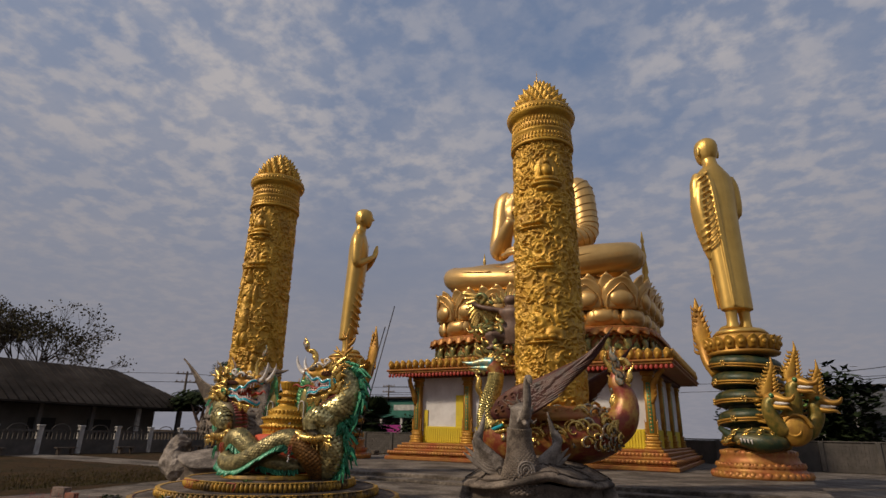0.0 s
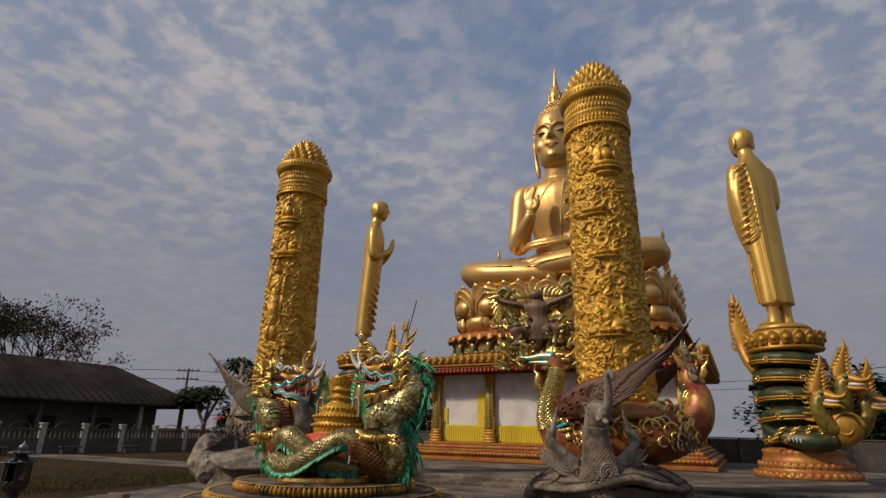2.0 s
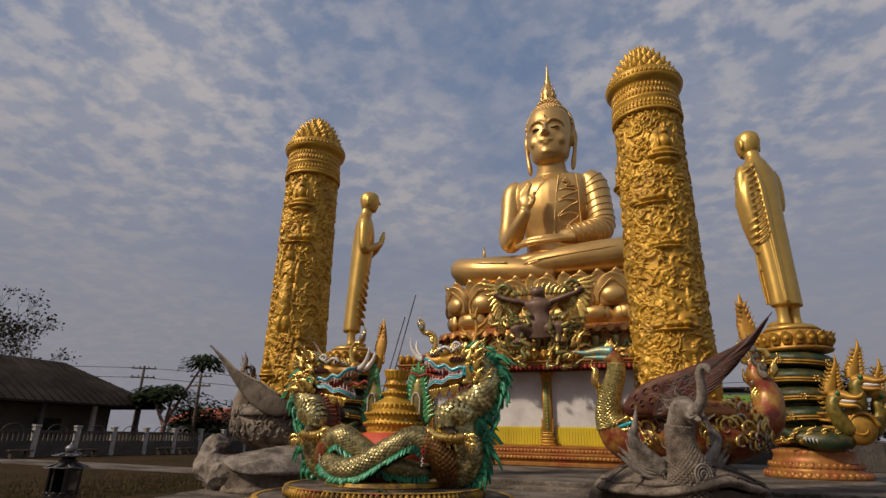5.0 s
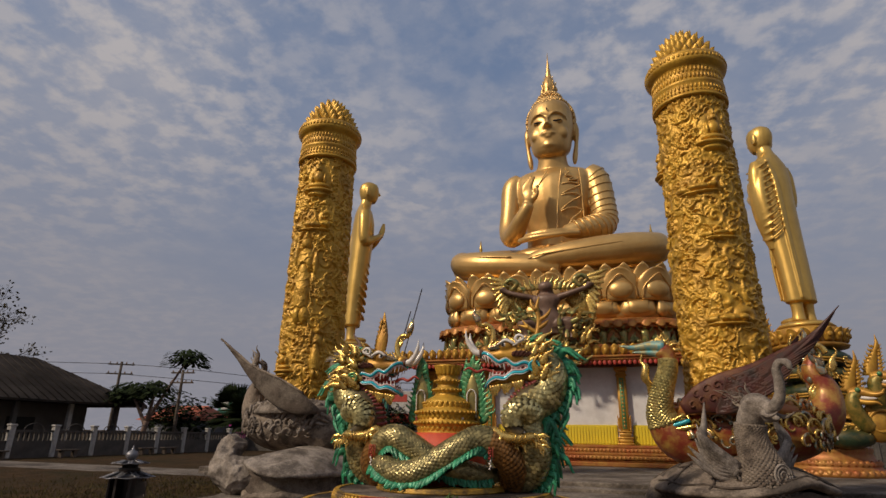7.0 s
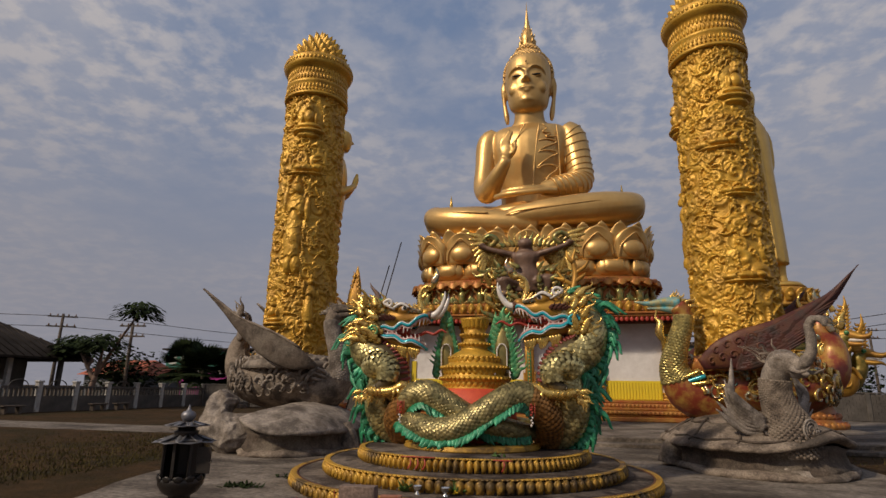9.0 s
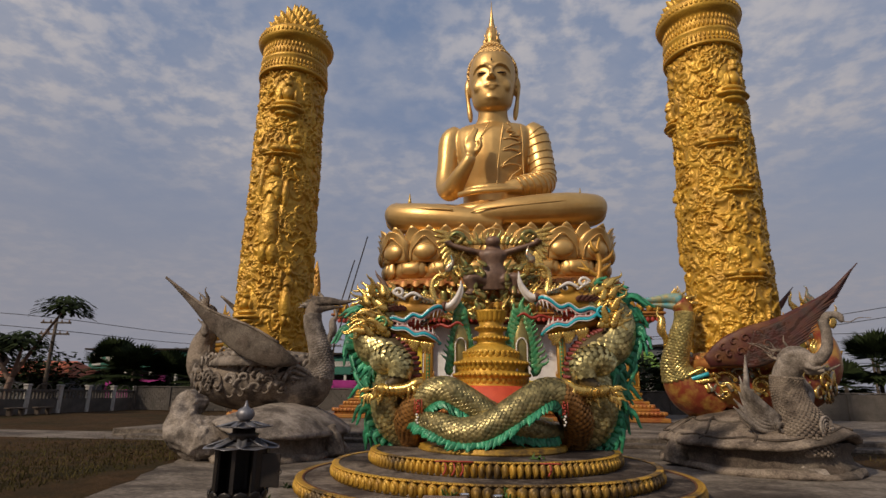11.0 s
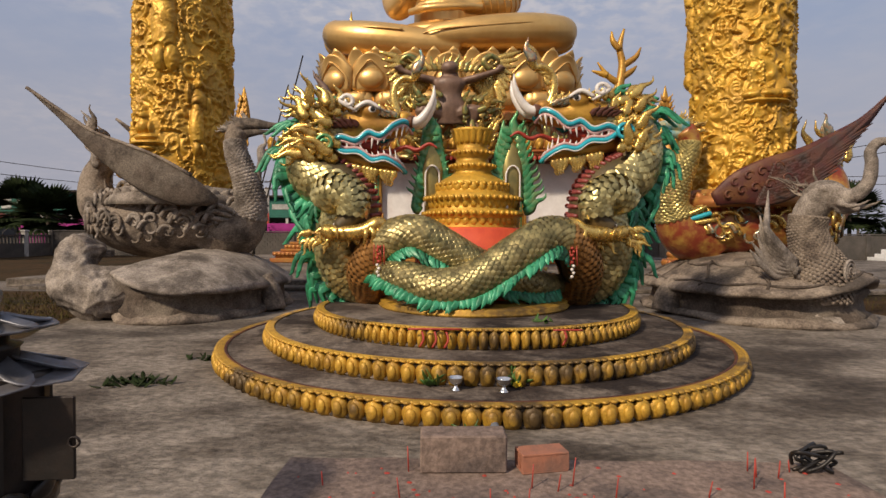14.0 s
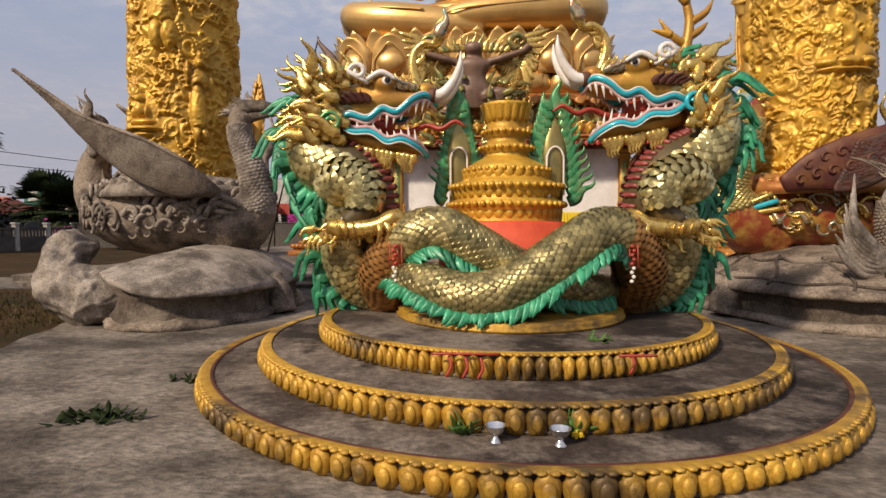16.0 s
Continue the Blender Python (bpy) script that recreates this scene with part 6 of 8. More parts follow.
# ---------------------------------------------------------------- swans and turtles that carry the pillars
def swan(x, y, flip, painted, label):
    g = mirrored if flip else (lambda q: q)
    sx = -1 if flip else 1
    root = thing("swan_sculpture", label, "sculpture", pose(x, y, 0), group="pillar swans")
    m = Mesh()
    m.add(*ball((0.15, 0, 1.85), (1.95, 1.42, 0.86), 30, 14)).add(*tube([(-1.0, -0.35, 1.6, 0.75), (-1.55, -0.62, 1.75, 0.52), (-1.80, -0.74, 2.25, 0.34), (-1.70, -0.80, 2.8, 0.27), (-1.52, -0.82, 3.3, 0.23), (-1.48, -0.82, 3.65, 0.22), (-1.62, -0.82, 3.86, 0.24)], 30, 14))
    m.add(*tube([(1.2, 0.0, 1.9, 0.75), (1.95, 0.05, 2.2, 0.5), (2.15, 0.1, 2.8, 0.34), (1.95, 0.1, 3.3, 0.26), (2.05, 0.1, 3.7, 0.16)], 22, 12))
    v, f = fused(m, 0.05, 4)
    skin = mat("red swan paint", (0.24, 0.035, 0.02), (0.30, 0.10, 0.03), 3.0, 0.38, 0.2, 0.2, 24, stain=(0.46, 0.28, 0.06), sscale=3.0, samount=0.8) if painted else CEMENT
    part("body", Mesh().add(*g((v, f))), skin, root)
    gild = GILT if painted else CEMENT_PALE
    neckp = [(-1.72, -0.70, 2.0, 0.40), (-1.80, -0.74, 2.3, 0.31), (-1.70, -0.80, 2.8, 0.255), (-1.52, -0.82, 3.3, 0.215), (-1.48, -0.82, 3.62, 0.20)]
    sc = scales_on(neckp, 34, 16, 0.095, 0, arc=(-90, 200), reverse=True)
    if flip:
        for q in range(len(sc.v)):
            sc.v[q][:, 0] *= -1
        sc.f = [t[::-1] for t in sc.f]
    tagged(part("scale_skin", sc, SCALE_BRONZE if painted else CEMENT_PALE, root, "overlapping neck scales", smooth=False), kind="stuff")
    beak = Mesh().add(*g(tube([(-1.55, -0.82, 3.92, 0.18, 0.16), (-1.9, -0.82, 3.96, 0.12, 0.1), (-2.3, -0.82, 3.92, 0.07, 0.06), (-2.65, -0.82, 3.98, 0.02, 0.02)], 14, 10))).add(*g(tube([(-1.6, -0.82, 3.74, 0.12, 0.12), (-1.95, -0.82, 3.78, 0.07, 0.07), (-2.35, -0.82, 3.80, 0.015, 0.015)], 12, 8)))
    part("beak", beak, (mat("blue and gold beak enamel", (0.10, 0.40, 0.45), (0.60, 0.42, 0.12), 7, 0.3, 0.4, 0.1, 40) if painted else CEMENT), root, "long beak")
    crest = Mesh()
    rnd = random.Random(11 + flip)
    for q in range(14):
        crest.add(*g(flame(rnd.uniform(0.2, 0.36), 0.12, 0.3, 0.06)), 0, pose(sx * (-1.75 + 0.035 * q), -0.82, 3.98 - 0.01 * q, rnd.uniform(-20, 20), sx * (5 + 6 * q)))
    crest.add(*g(tube([(-2.1, -0.82, 3.75, 0.03), (-2.15, -0.82, 3.55, 0.03), (-2.05, -0.82, 3.42, 0.09), (-2.08, -0.82, 3.15, 0.11), (-2.0, -0.82, 2.95, 0.07), (-2.05, -0.82, 2.7, 0.01)], 20, 8)))
    part("crest", crest, gild, root, "flame crest and hanging tassel")
    # rich scroll ornament over the flanks
    orn = Mesh()
    for q in range(110):
        th, ph = rnd.uniform(-3.0, -0.15), rnd.uniform(-0.45, 0.85)
        px, py, pz = 0.15 + 1.95 * math.cos(th) * math.cos(ph), 1.42 * math.sin(th) * math.cos(ph), 1.85 + 0.86 * math.sin(ph)
        R = rnd.uniform(0.12, 0.30)
        ux, uy = math.cos(th), math.sin(th)
        curl = [(px + R * (1 - k / 12) * math.cos(k * 0.62) * -uy + ux * 0.01, py + R * (1 - k / 12) * math.cos(k * 0.62) * ux + uy * 0.01, pz + R * (1 - k / 12) * math.sin(k * 0.62), 0.055 * (1 - k / 13)) for k in range(10)]
        orn.add(*g(tube(curl, 18, 6)), q % 3 == 0)
    part("flank_scroll", orn, [gild, MOSAIC if painted else CEMENT], root, "raised scrolls over the flanks")
    belt = Mesh()
    for q in range(3):
        belt.add(*g(tube([(-1.25 + 0.1 * q, -1.15, 2.2 - 0.13 * q, 0.05), (-1.85 + 0.08 * q, -0.9, 1.95 - 0.05 * q, 0.06), (-2.05 + 0.08 * q, -0.5, 2.1 - 0.02 * q, 0.05)], 14, 6)), q % 2)
    part("breast_band", belt, [gild, TURQ if painted else CEMENT], root, "banded breast ornament")
    saddle = Mesh().add(*g(lathe([(1.62, 2.2), (1.55, 2.42), (1.35, 2.5), (1.3, 2.6), (1.0, 2.62)], 36)))
    for q in range(30):
        saddle.add(*g(leaf_sheet(0.3, 0.26, 0.08, 0.05, 0.05, 5, 5)), 0, pose(0, 0, 0, 0, 0, 12 * q) @ pose(0, -1.45, 2.3))
    part("saddle", saddle, GOLD_RED if painted else CEMENT_PALE, root, "petalled saddle under the pillar")
    # wings, raised outwards
    wingmat = [MAROON, mat("dark feather paint", (0.045, 0.032, 0.025), (0.085, 0.022, 0.015), 4, 0.45, 0.05, 0.3, 30, stain=(0.13, 0.05, 0.02), sscale=3, samount=0.5)] if painted else [CEMENT, CEMENT_DARK]
    for yside, ln in ((-1, 1.0), (1, 0.8)):
        wg, feathers = Mesh(), []
        W = lambda px, pz, py=-1.5: (px, py * (1 if yside < 0 else -0.9), pz)
        if painted:
            line = [(-1.30, 2.32, 0.14), (-0.85, 2.55, 0.34), (-0.35, 2.68, 0.45), (0.35, 2.98, 0.37), (0.95, 3.38, 0.25), (1.65, 3.88, 0.12), (2.20, 4.50, 0.02)]
        else:
            line = [(-1.40, 2.26, 0.06), (-1.25, 2.32, 0.16), (-0.85, 2.46, 0.33), (-0.20, 2.76, 0.38), (0.45, 3.10, 0.30), (1.10, 3.47, 0.17), (1.70, 3.92, 0.09), (2.46, 4.52, 0.012)]
        n0 = len(line)
        depth = [-1.55 - 0.30 * math.sin(math.pi * min(1, 1.4 * k / n0)) for k in range(n0)]
        skin0 = tube([(*W(px, pz, py), hw, 0.075 * min(1, hw * 6)) for (px, pz, hw), py in zip(line, depth)], 40, 14)
        wg.add(*g(skin0), 0 if painted else 1)
        if painted:
            cen = glide([(px, pz, py, hw) for (px, pz, hw), py in zip(line, depth)], 101)
            nrm = np.gradient(cen[:, :2], axis=0)
            nrm /= np.linalg.norm(nrm, axis=1)[:, None]
            for k in range(15):
                v0 = -0.92 + 0.105 * k
                u0, u1 = 22 + k, int(56 + 44 * k / 14)
                row = []
                for c in np.linspace(0, 1, 6):
                    i = int(u0 + (u1 - u0) * c)
                    off = v0 * cen[i, 3]
                    over = 0.16 * max(0, c - 0.75) / 0.25
                    row.append((*W(cen[i, 0] - nrm[i, 1] * off + nrm[i, 0] * over + nrm[i, 1] * over * 0.5 * (k < 9), cen[i, 1] + nrm[i, 0] * off + nrm[i, 1] * over - nrm[i, 0] * over * 0.5 * (k < 9), cen[i, 2] - 0.07), max(0.065 * (1 - 0.85 * c ** 4), 0.008), 0.03))
                feathers.append(Mesh().add(*g(tube(row, 16, 6))))
            for k in range(9):
                R = 0.11
                c = cen[8 + 4 * k]
                curl = [(*W(c[0] + R * (1 - q / 12) * math.cos(q * 0.65), c[1] + 0.5 * c[3] * (1 if k % 2 else -0.3) + R * (1 - q / 12) * math.sin(q * 0.65), c[2] - 0.08), 0.026) for q in range(10)]
                wg.add(*g(tube(curl, 18, 6)), 0)
        else:
            wg.add(*g(tube([(*W(px - 0.5 * hw, pz + 0.86 * hw, py - 0.03), 0.035) for (px, pz, hw), py in zip(line[2:], depth[2:])], 24, 8)), 0)
        wob = part("wing", wg, wingmat, root, "dark red feathered wing" if painted else "bare cement wing, smooth underneath")
        for fm in feathers:
            part("feather", fm, wingmat[1], wob)
    tf = Mesh()
    for q in range(22):
        tf.add(*g(flame(rnd.uniform(0.35, 0.7), 0.2, rnd.uniform(-0.4, 0.4), 0.08)), q % 2, pose(sx * rnd.uniform(1.7, 2.3), rnd.uniform(-0.2, 0.3), 2.1 + 0.085 * q, 0, sx * rnd.uniform(-35, 45)))
    sp = [(2.1 + 0.22 * math.cos(q) * (1 - q / 10), 0.1, 3.75 + 0.26 * math.sin(q) * (1 - q / 10), 0.075 * (1 - q / 14)) for q in np.linspace(0, 7, 16)]
    tf.add(*g(tube(sp, 40, 8)), 0)
    part("tail", tf, [gild, MOSAIC if painted else CEMENT], root, "curling flame tail")


def turtle(x, y, ax, flip, label, stump):
    g = mirrored if flip else (lambda q: q)
    root = thing("turtle_sculpture", label, "sculpture", pose(x, y, 0), group="pillar turtles")
    ay = 2.62
    rnd = random.Random(21 + flip)
    neck_at = math.atan2(-0.85, 0.55)

    def rough(v, k=0.05):
        return np.array([p + k * np.array(noise.noise_vector(Vector(p) * 1.7)) + k * 0.35 * np.array(noise.noise_vector(Vector(p) * 7)) for p in np.asarray(v, float)])

    def bell(prof, seg=72, lift=0.0, k=0.05):
        v, f = lathe(prof, seg)
        v = np.array(v, float)
        a = np.arctan2(v[:, 1], v[:, 0])
        r = np.hypot(v[:, 0], v[:, 1])
        d = (a - neck_at + np.pi) % (2 * np.pi) - np.pi
        v[:, 2] += lift * np.exp(-(d / 0.42) ** 2) * r ** 3
        v[:, 0] *= ax * (1 + 0.03 * np.sin(3 * a + 0.6))
        v[:, 1] *= ay * (1 + 0.02 * np.sin(5 * a))
        return rough(v, k), f

    zt = lambda r: 0.60 + 0.66 * (1 - r ** 2.2)
    sh = [(0.93, 0.50), (0.99, 0.52), (1.0, 0.58)] + [(r, zt(r)) for r in (0.98, 0.94, 0.88, 0.8, 0.7, 0.58, 0.45, 0.3, 0.1)]
    part("shell", Mesh().add(*g(bell(sh, lift=0.30))), CEMENT_PALE if stump else CEMENT, root, "domed cement turtle shell with a sharp rim")
    # solid band below the rim, its dark colour imitating the shade there
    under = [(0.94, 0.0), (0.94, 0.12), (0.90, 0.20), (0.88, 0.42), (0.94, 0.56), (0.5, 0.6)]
    part("underside", Mesh().add(*g(bell(under, lift=0.1, k=0.08))), CEMENT_DARK, root, "underside darkened as shade beneath the shell")
    lip = [(0.86, 0.0), (0.99, 0.0), (1.0, 0.07), (0.97, 0.14), (0.90, 0.17), (0.86, 0.15)]
    part("plinth_edge", Mesh().add(*g(bell(lip, k=0.09))), CEMENT, root)
    for a, w in ((0.15, 0.24), (-2.95, 0.24)):
        q = tube([(ax * 0.80 * math.cos(a), ay * 0.80 * math.sin(a), 0.62, w * 1.1), (ax * 0.93 * math.cos(a), ay * 0.93 * math.sin(a), 0.36, w), (ax * 0.97 * math.cos(a), ay * 0.97 * math.sin(a), 0.03, w * 1.25)], 10, 12)
        part("leg", Mesh().add(*g((rough(q[0]), q[1]))), CEMENT, root)
    if not stump:
        for k in range(11):
            a = k * 2 * math.pi / 11 + 0.2
            seam = Mesh()
            lift = lambda b, r: 0.30 * math.exp(-(((b - neck_at + math.pi) % (2 * math.pi) - math.pi) / 0.42) ** 2) * r ** 3
            pt = lambda b, r: (ax * (1 + 0.03 * math.sin(3 * b + 0.6)) * r * math.cos(b), ay * r * math.sin(b), zt(r) + lift(b, r) + 0.012, 0.026)
            seam.add(*g(tube([pt(a + 0.10 * math.sin(r * 9), r) for r in (0.55, 0.66, 0.78, 0.88, 0.96)], 16, 6)))
            seam.add(*g(tube([pt(a + q * 0.571, 0.60 + 0.07 * math.sin(q * math.pi)) for q in (0, 0.25, 0.5, 0.75, 1)], 14, 6)))
            seam.add(*g(tube([pt(a + q * 0.571, 0.90 + 0.03 * math.sin(q * math.pi)) for q in (0, 0.25, 0.5, 0.75, 1)], 14, 6)))
            part("shell_seam", seam, CEMENT_DARK, root, "raised seam between shell plates")
    if stump:
        m = Mesh().add(*tube([(0.3, -1.0, 0.60, 0.42), (0.75, -1.5, 0.50, 0.46), (1.20, -1.80, 0.46, 0.50), (1.66, -1.75, 0.58, 0.48), (1.90, -1.6, 0.90, 0.42), (1.84, -1.50, 1.18, 0.36), (1.66, -1.46, 1.46, 0.28)], 26, 14))
        v, f = fused(m, 0.035, 2)
        v = np.array([p + 0.10 * np.array(noise.noise_vector(Vector(p) * 3.0)) + 0.03 * np.array(noise.noise_vector(Vector(p) * 9)) for p in v])
        part("neck_stump", Mesh().add(*g((v, f))), CEMENT_PALE, root, "broken cement neck without a head")
    return root


def elephant(x, y, turn):
    root = thing("elephant_dragon_sculpture", "bare cement elephant-headed creature with small wings", "sculpture", pose(x, y, 0, 0, 0, turn))
    m = Mesh()
    t = lambda pts, n=20, s=14: m.add(*tube(pts, n, s))
    t([(0, 0.7, 0.3, 0.35), (0, 0.3, 0.45, 0.50), (0, 0.0, 0.62, 0.52), (0, -0.12, 0.95, 0.46), (0, -0.02, 1.3, 0.33), (0, 0.08, 1.65, 0.27), (0, 0.05, 2.0, 0.27), (0, -0.1, 2.25, 0.27)], 30)
    m.add(*ball((0, -0.18, 2.32), (0.27, 0.36, 0.28), 16, 10))
    t([(0, -0.40, 2.28, 0.17), (0, -0.66, 2.30, 0.13), (0, -0.84, 2.50, 0.11), (0, -0.88, 2.8, 0.10), (0, -0.86, 3.02, 0.09), (0, -0.98, 3.16, 0.085), (0, -1.16, 3.12, 0.075), (0, -1.2, 2.98, 0.05)], 30, 10)
    t([(0, -0.4, 2.1, 0.12), (0, -0.62, 2.06, 0.08), (0, -0.74, 2.08, 0.03)], 10, 8)
    for s in (-1, 1):
        t([(s * 0.14, -0.45, 2.16, 0.05), (s * 0.2, -0.72, 2.10, 0.045), (s * 0.22, -1.0, 2.22, 0.01)], 10, 7)
        m.add(*ball((s * 0.24, -0.28, 2.42), (0.07, 0.09, 0.07), 8, 6))
        t([(s * 0.28, 0.4, 0.3, 0.25), (s * 0.36, 0.05, 0.3, 0.2), (s * 0.36, -0.25, 0.1, 0.16)], 10, 10)
    v, f = fused(m, 0.03, 2)
    part("body", Mesh().add(v, f), CEMENT_PALE, root)
    sc = scales_on([(0, -0.1, 0.5, 0.52), (0, -0.14, 0.8, 0.5), (0, -0.10, 1.05, 0.43), (0, 0.0, 1.35, 0.33), (0, 0.08, 1.7, 0.285), (0, 0.05, 2.0, 0.28)], 38, 26, 0.068, 0, lift=0.012, reverse=True)
    tagged(part("scale_skin", sc, CEMENT, root, "cement scales on breast and neck", smooth=False), kind="stuff")
    med = Mesh()
    for R in (0.20, 0.14, 0.07):
        med.add(*tube([(R * math.cos(q), -0.60 - 0.05 * (0.2 - R), 0.98 + R * math.sin(q), 0.025) for q in np.linspace(0, 6.29, 17)], 28, 6))
    for k in range(12):
        q = -2.6 + k * 0.2
        med.add(*ball((0.44 * math.cos(q), -0.42 + 0.15 * abs(math.cos(q)), 1.18 + 0.3 * math.sin(q)), 0.05, 6, 5))
    part("medallion", med, CEMENT_PALE, root, "round breast medallion and beads")
    for s in (-1, 1):
        w, plumes = Mesh(), []
        for k in range(8):
            plumes.append(Mesh().add(*tube([(s * 0.40, 0.05, 0.95 + 0.02 * k, 0.09, 0.05), (s * (0.72 + 0.05 * k), 0.2, 0.92 + 0.10 * k, 0.11, 0.04), (s * (1.10 - 0.02 * k), 0.3, 1.10 + 0.12 * k, 0.08, 0.035), (s * (1.42 - 0.09 * k + 0.06 * math.sin(k * 2)), 0.35, 1.35 + 0.15 * k, 0.012, 0.01)], 16, 7)))
        curl = [(s * (0.52 + 0.13 * (1 - q / 12) * math.cos(q * 0.7)), -0.02, 0.92 + 0.13 * (1 - q / 12) * math.sin(q * 0.7), 0.04) for q in range(10)]
        w.add(*tube(curl, 20, 6))
        wob = part("wing", w, CEMENT_PALE, root, "small swept cement wing")
        for fm in plumes:
            part("feather", fm, CEMENT_PALE, wob)
    cr = Mesh()
    rnd = random.Random(4)
    for k in range(14):
        cr.add(*flame(rnd.uniform(0.18, 0.42), 0.09, rnd.uniform(-0.5, 0.5), 0.05), 0, pose(rnd.uniform(-0.22, 0.22), rnd.uniform(-0.1, 0.25), rnd.uniform(2.2, 2.55), rnd.uniform(-70, 0), rnd.uniform(-40, 40)))
    for k in range(5):
        cr.add(*tube([(rnd.uniform(-0.2, 0.2), 0.2, 2.4, 0.012), (rnd.uniform(-0.3, 0.3), 0.4, 2.6, 0.010), (rnd.uniform(-0.4, 0.4), 0.6, 2.7, 0.006)], 6, 5))
    cr.add(*tube([(0, -1.2, 3.0, 0.012), (0, -1.35, 2.98, 0.01), (0, -1.5, 3.04, 0.01), (0.02, -1.7, 3.02, 0.006)], 10, 5))
    part("crest", cr, CEMENT, root, "broken crest with bare wire")
    part("foot_pad", Mesh().add(*lathe([(0.62, 0), (0.62, 0.10), (0.52, 0.2), (0.3, 0.24)], 24)), CEMENT_PALE, root)


# ---------------------------------------------------------------- small things near the camera
def garden_lantern():
    root = thing("garden_lantern", "black metal garden lantern with two petal roofs", "lantern", pose(-1.66, -6.12, 0))
    part("post", Mesh().add(*box(-0.075, 0.075, -0.075, 0.075, 0, 0.66, 0.012)), DARKMETAL, root, smooth=False)
    part("bowl", Mesh().add(*lathe([(0.05, 0.62), (0.09, 0.64), (0.16, 0.68), (0.205, 0.75), (0.21, 0.80), (0.20, 0.81), (0.03, 0.80)], 24)), DARKMETAL, root, "hammered round bowl")
    for k in range(12):
        part("bowl_petal", Mesh().add(*leaf_sheet(0.10, 0.06, 0.012, 0.01, 0.008, 5, 5)), DARKMETAL, root, at=pose(0, 0, 0, 0, 0, 30 * k) @ pose(0, -0.205, 0.785))
    for k in range(8):
        a = radians(45 * k + 10)
        part("bar", Mesh().add(*box(-0.014, 0.014, -0.01, 0.01, 0.79, 1.135)), DARKMETAL, root, smooth=False, at=pose(0.185 * math.sin(a), -0.185 * math.cos(a), 0, 0, 0, math.degrees(a)))
        if k not in (0, 7):
            part("panel", Mesh().add(*box(-0.066, 0.066, -0.004, 0.004, 0.80, 1.13)), DARKMETAL, root, "dark lantern panel", smooth=False, at=pose(0.17 * math.sin(a + 0.39), -0.17 * math.cos(a + 0.39), 0, 0, 0, math.degrees(a) + 22.5))
    part("top_plate", Mesh().add(*lathe([(0.20, 1.13), (0.2, 1.15), (0.1, 1.16)], 24)), DARKMETAL, root)
    door = part("door", Mesh().add(*box(0, 0.14, -0.006, 0.006, 0.86, 1.10, 0.004)), DARKMETAL, root, "open lantern door", smooth=False, at=pose(0.19, -0.06, 0, 0, 0, 8))
    part("latch", Mesh().add(*tube([(0.14 + 0.015 * math.cos(q), -0.01, 0.97 + 0.015 * math.sin(q), 0.004) for q in np.linspace(0, 6.28, 9)], 12, 5)), DARKMETAL, door)
    for row, (n, r, z, w, l, tilt) in enumerate(((8, 0.08, 1.20, 0.235, 0.225, -62), (8, 0.055, 1.32, 0.17, 0.165, -60))):
        pm = Mesh().add(*leaf_sheet(w, l, 0.02, -0.015, 0.005, 7, 7, base=0.6, point=2.2)).data("roof_petal", STEEL)
        for k in range(n):
            part("roof_petal", pm, None, root, "bare steel roof petal", at=pose(0, 0, 0, 0, 0, 360 * (k + 0.5 * row) / n) @ pose(0, -r, z, 112 - 4 * row))
    part("neck", Mesh().add(*lathe([(0.11, 1.15), (0.11, 1.22), (0.12, 1.23), (0.085, 1.24), (0.085, 1.29), (0.02, 1.34)], 20)), DARKMETAL, root)
    part("finial", Mesh().add(*lathe([(0.03, 1.32), (0.05, 1.335), (0.068, 1.36), (0.07, 1.385), (0.055, 1.41), (0.025, 1.425), (0.015, 1.44), (0.004, 1.48)], 20)), STEEL, root, "steel onion finial")


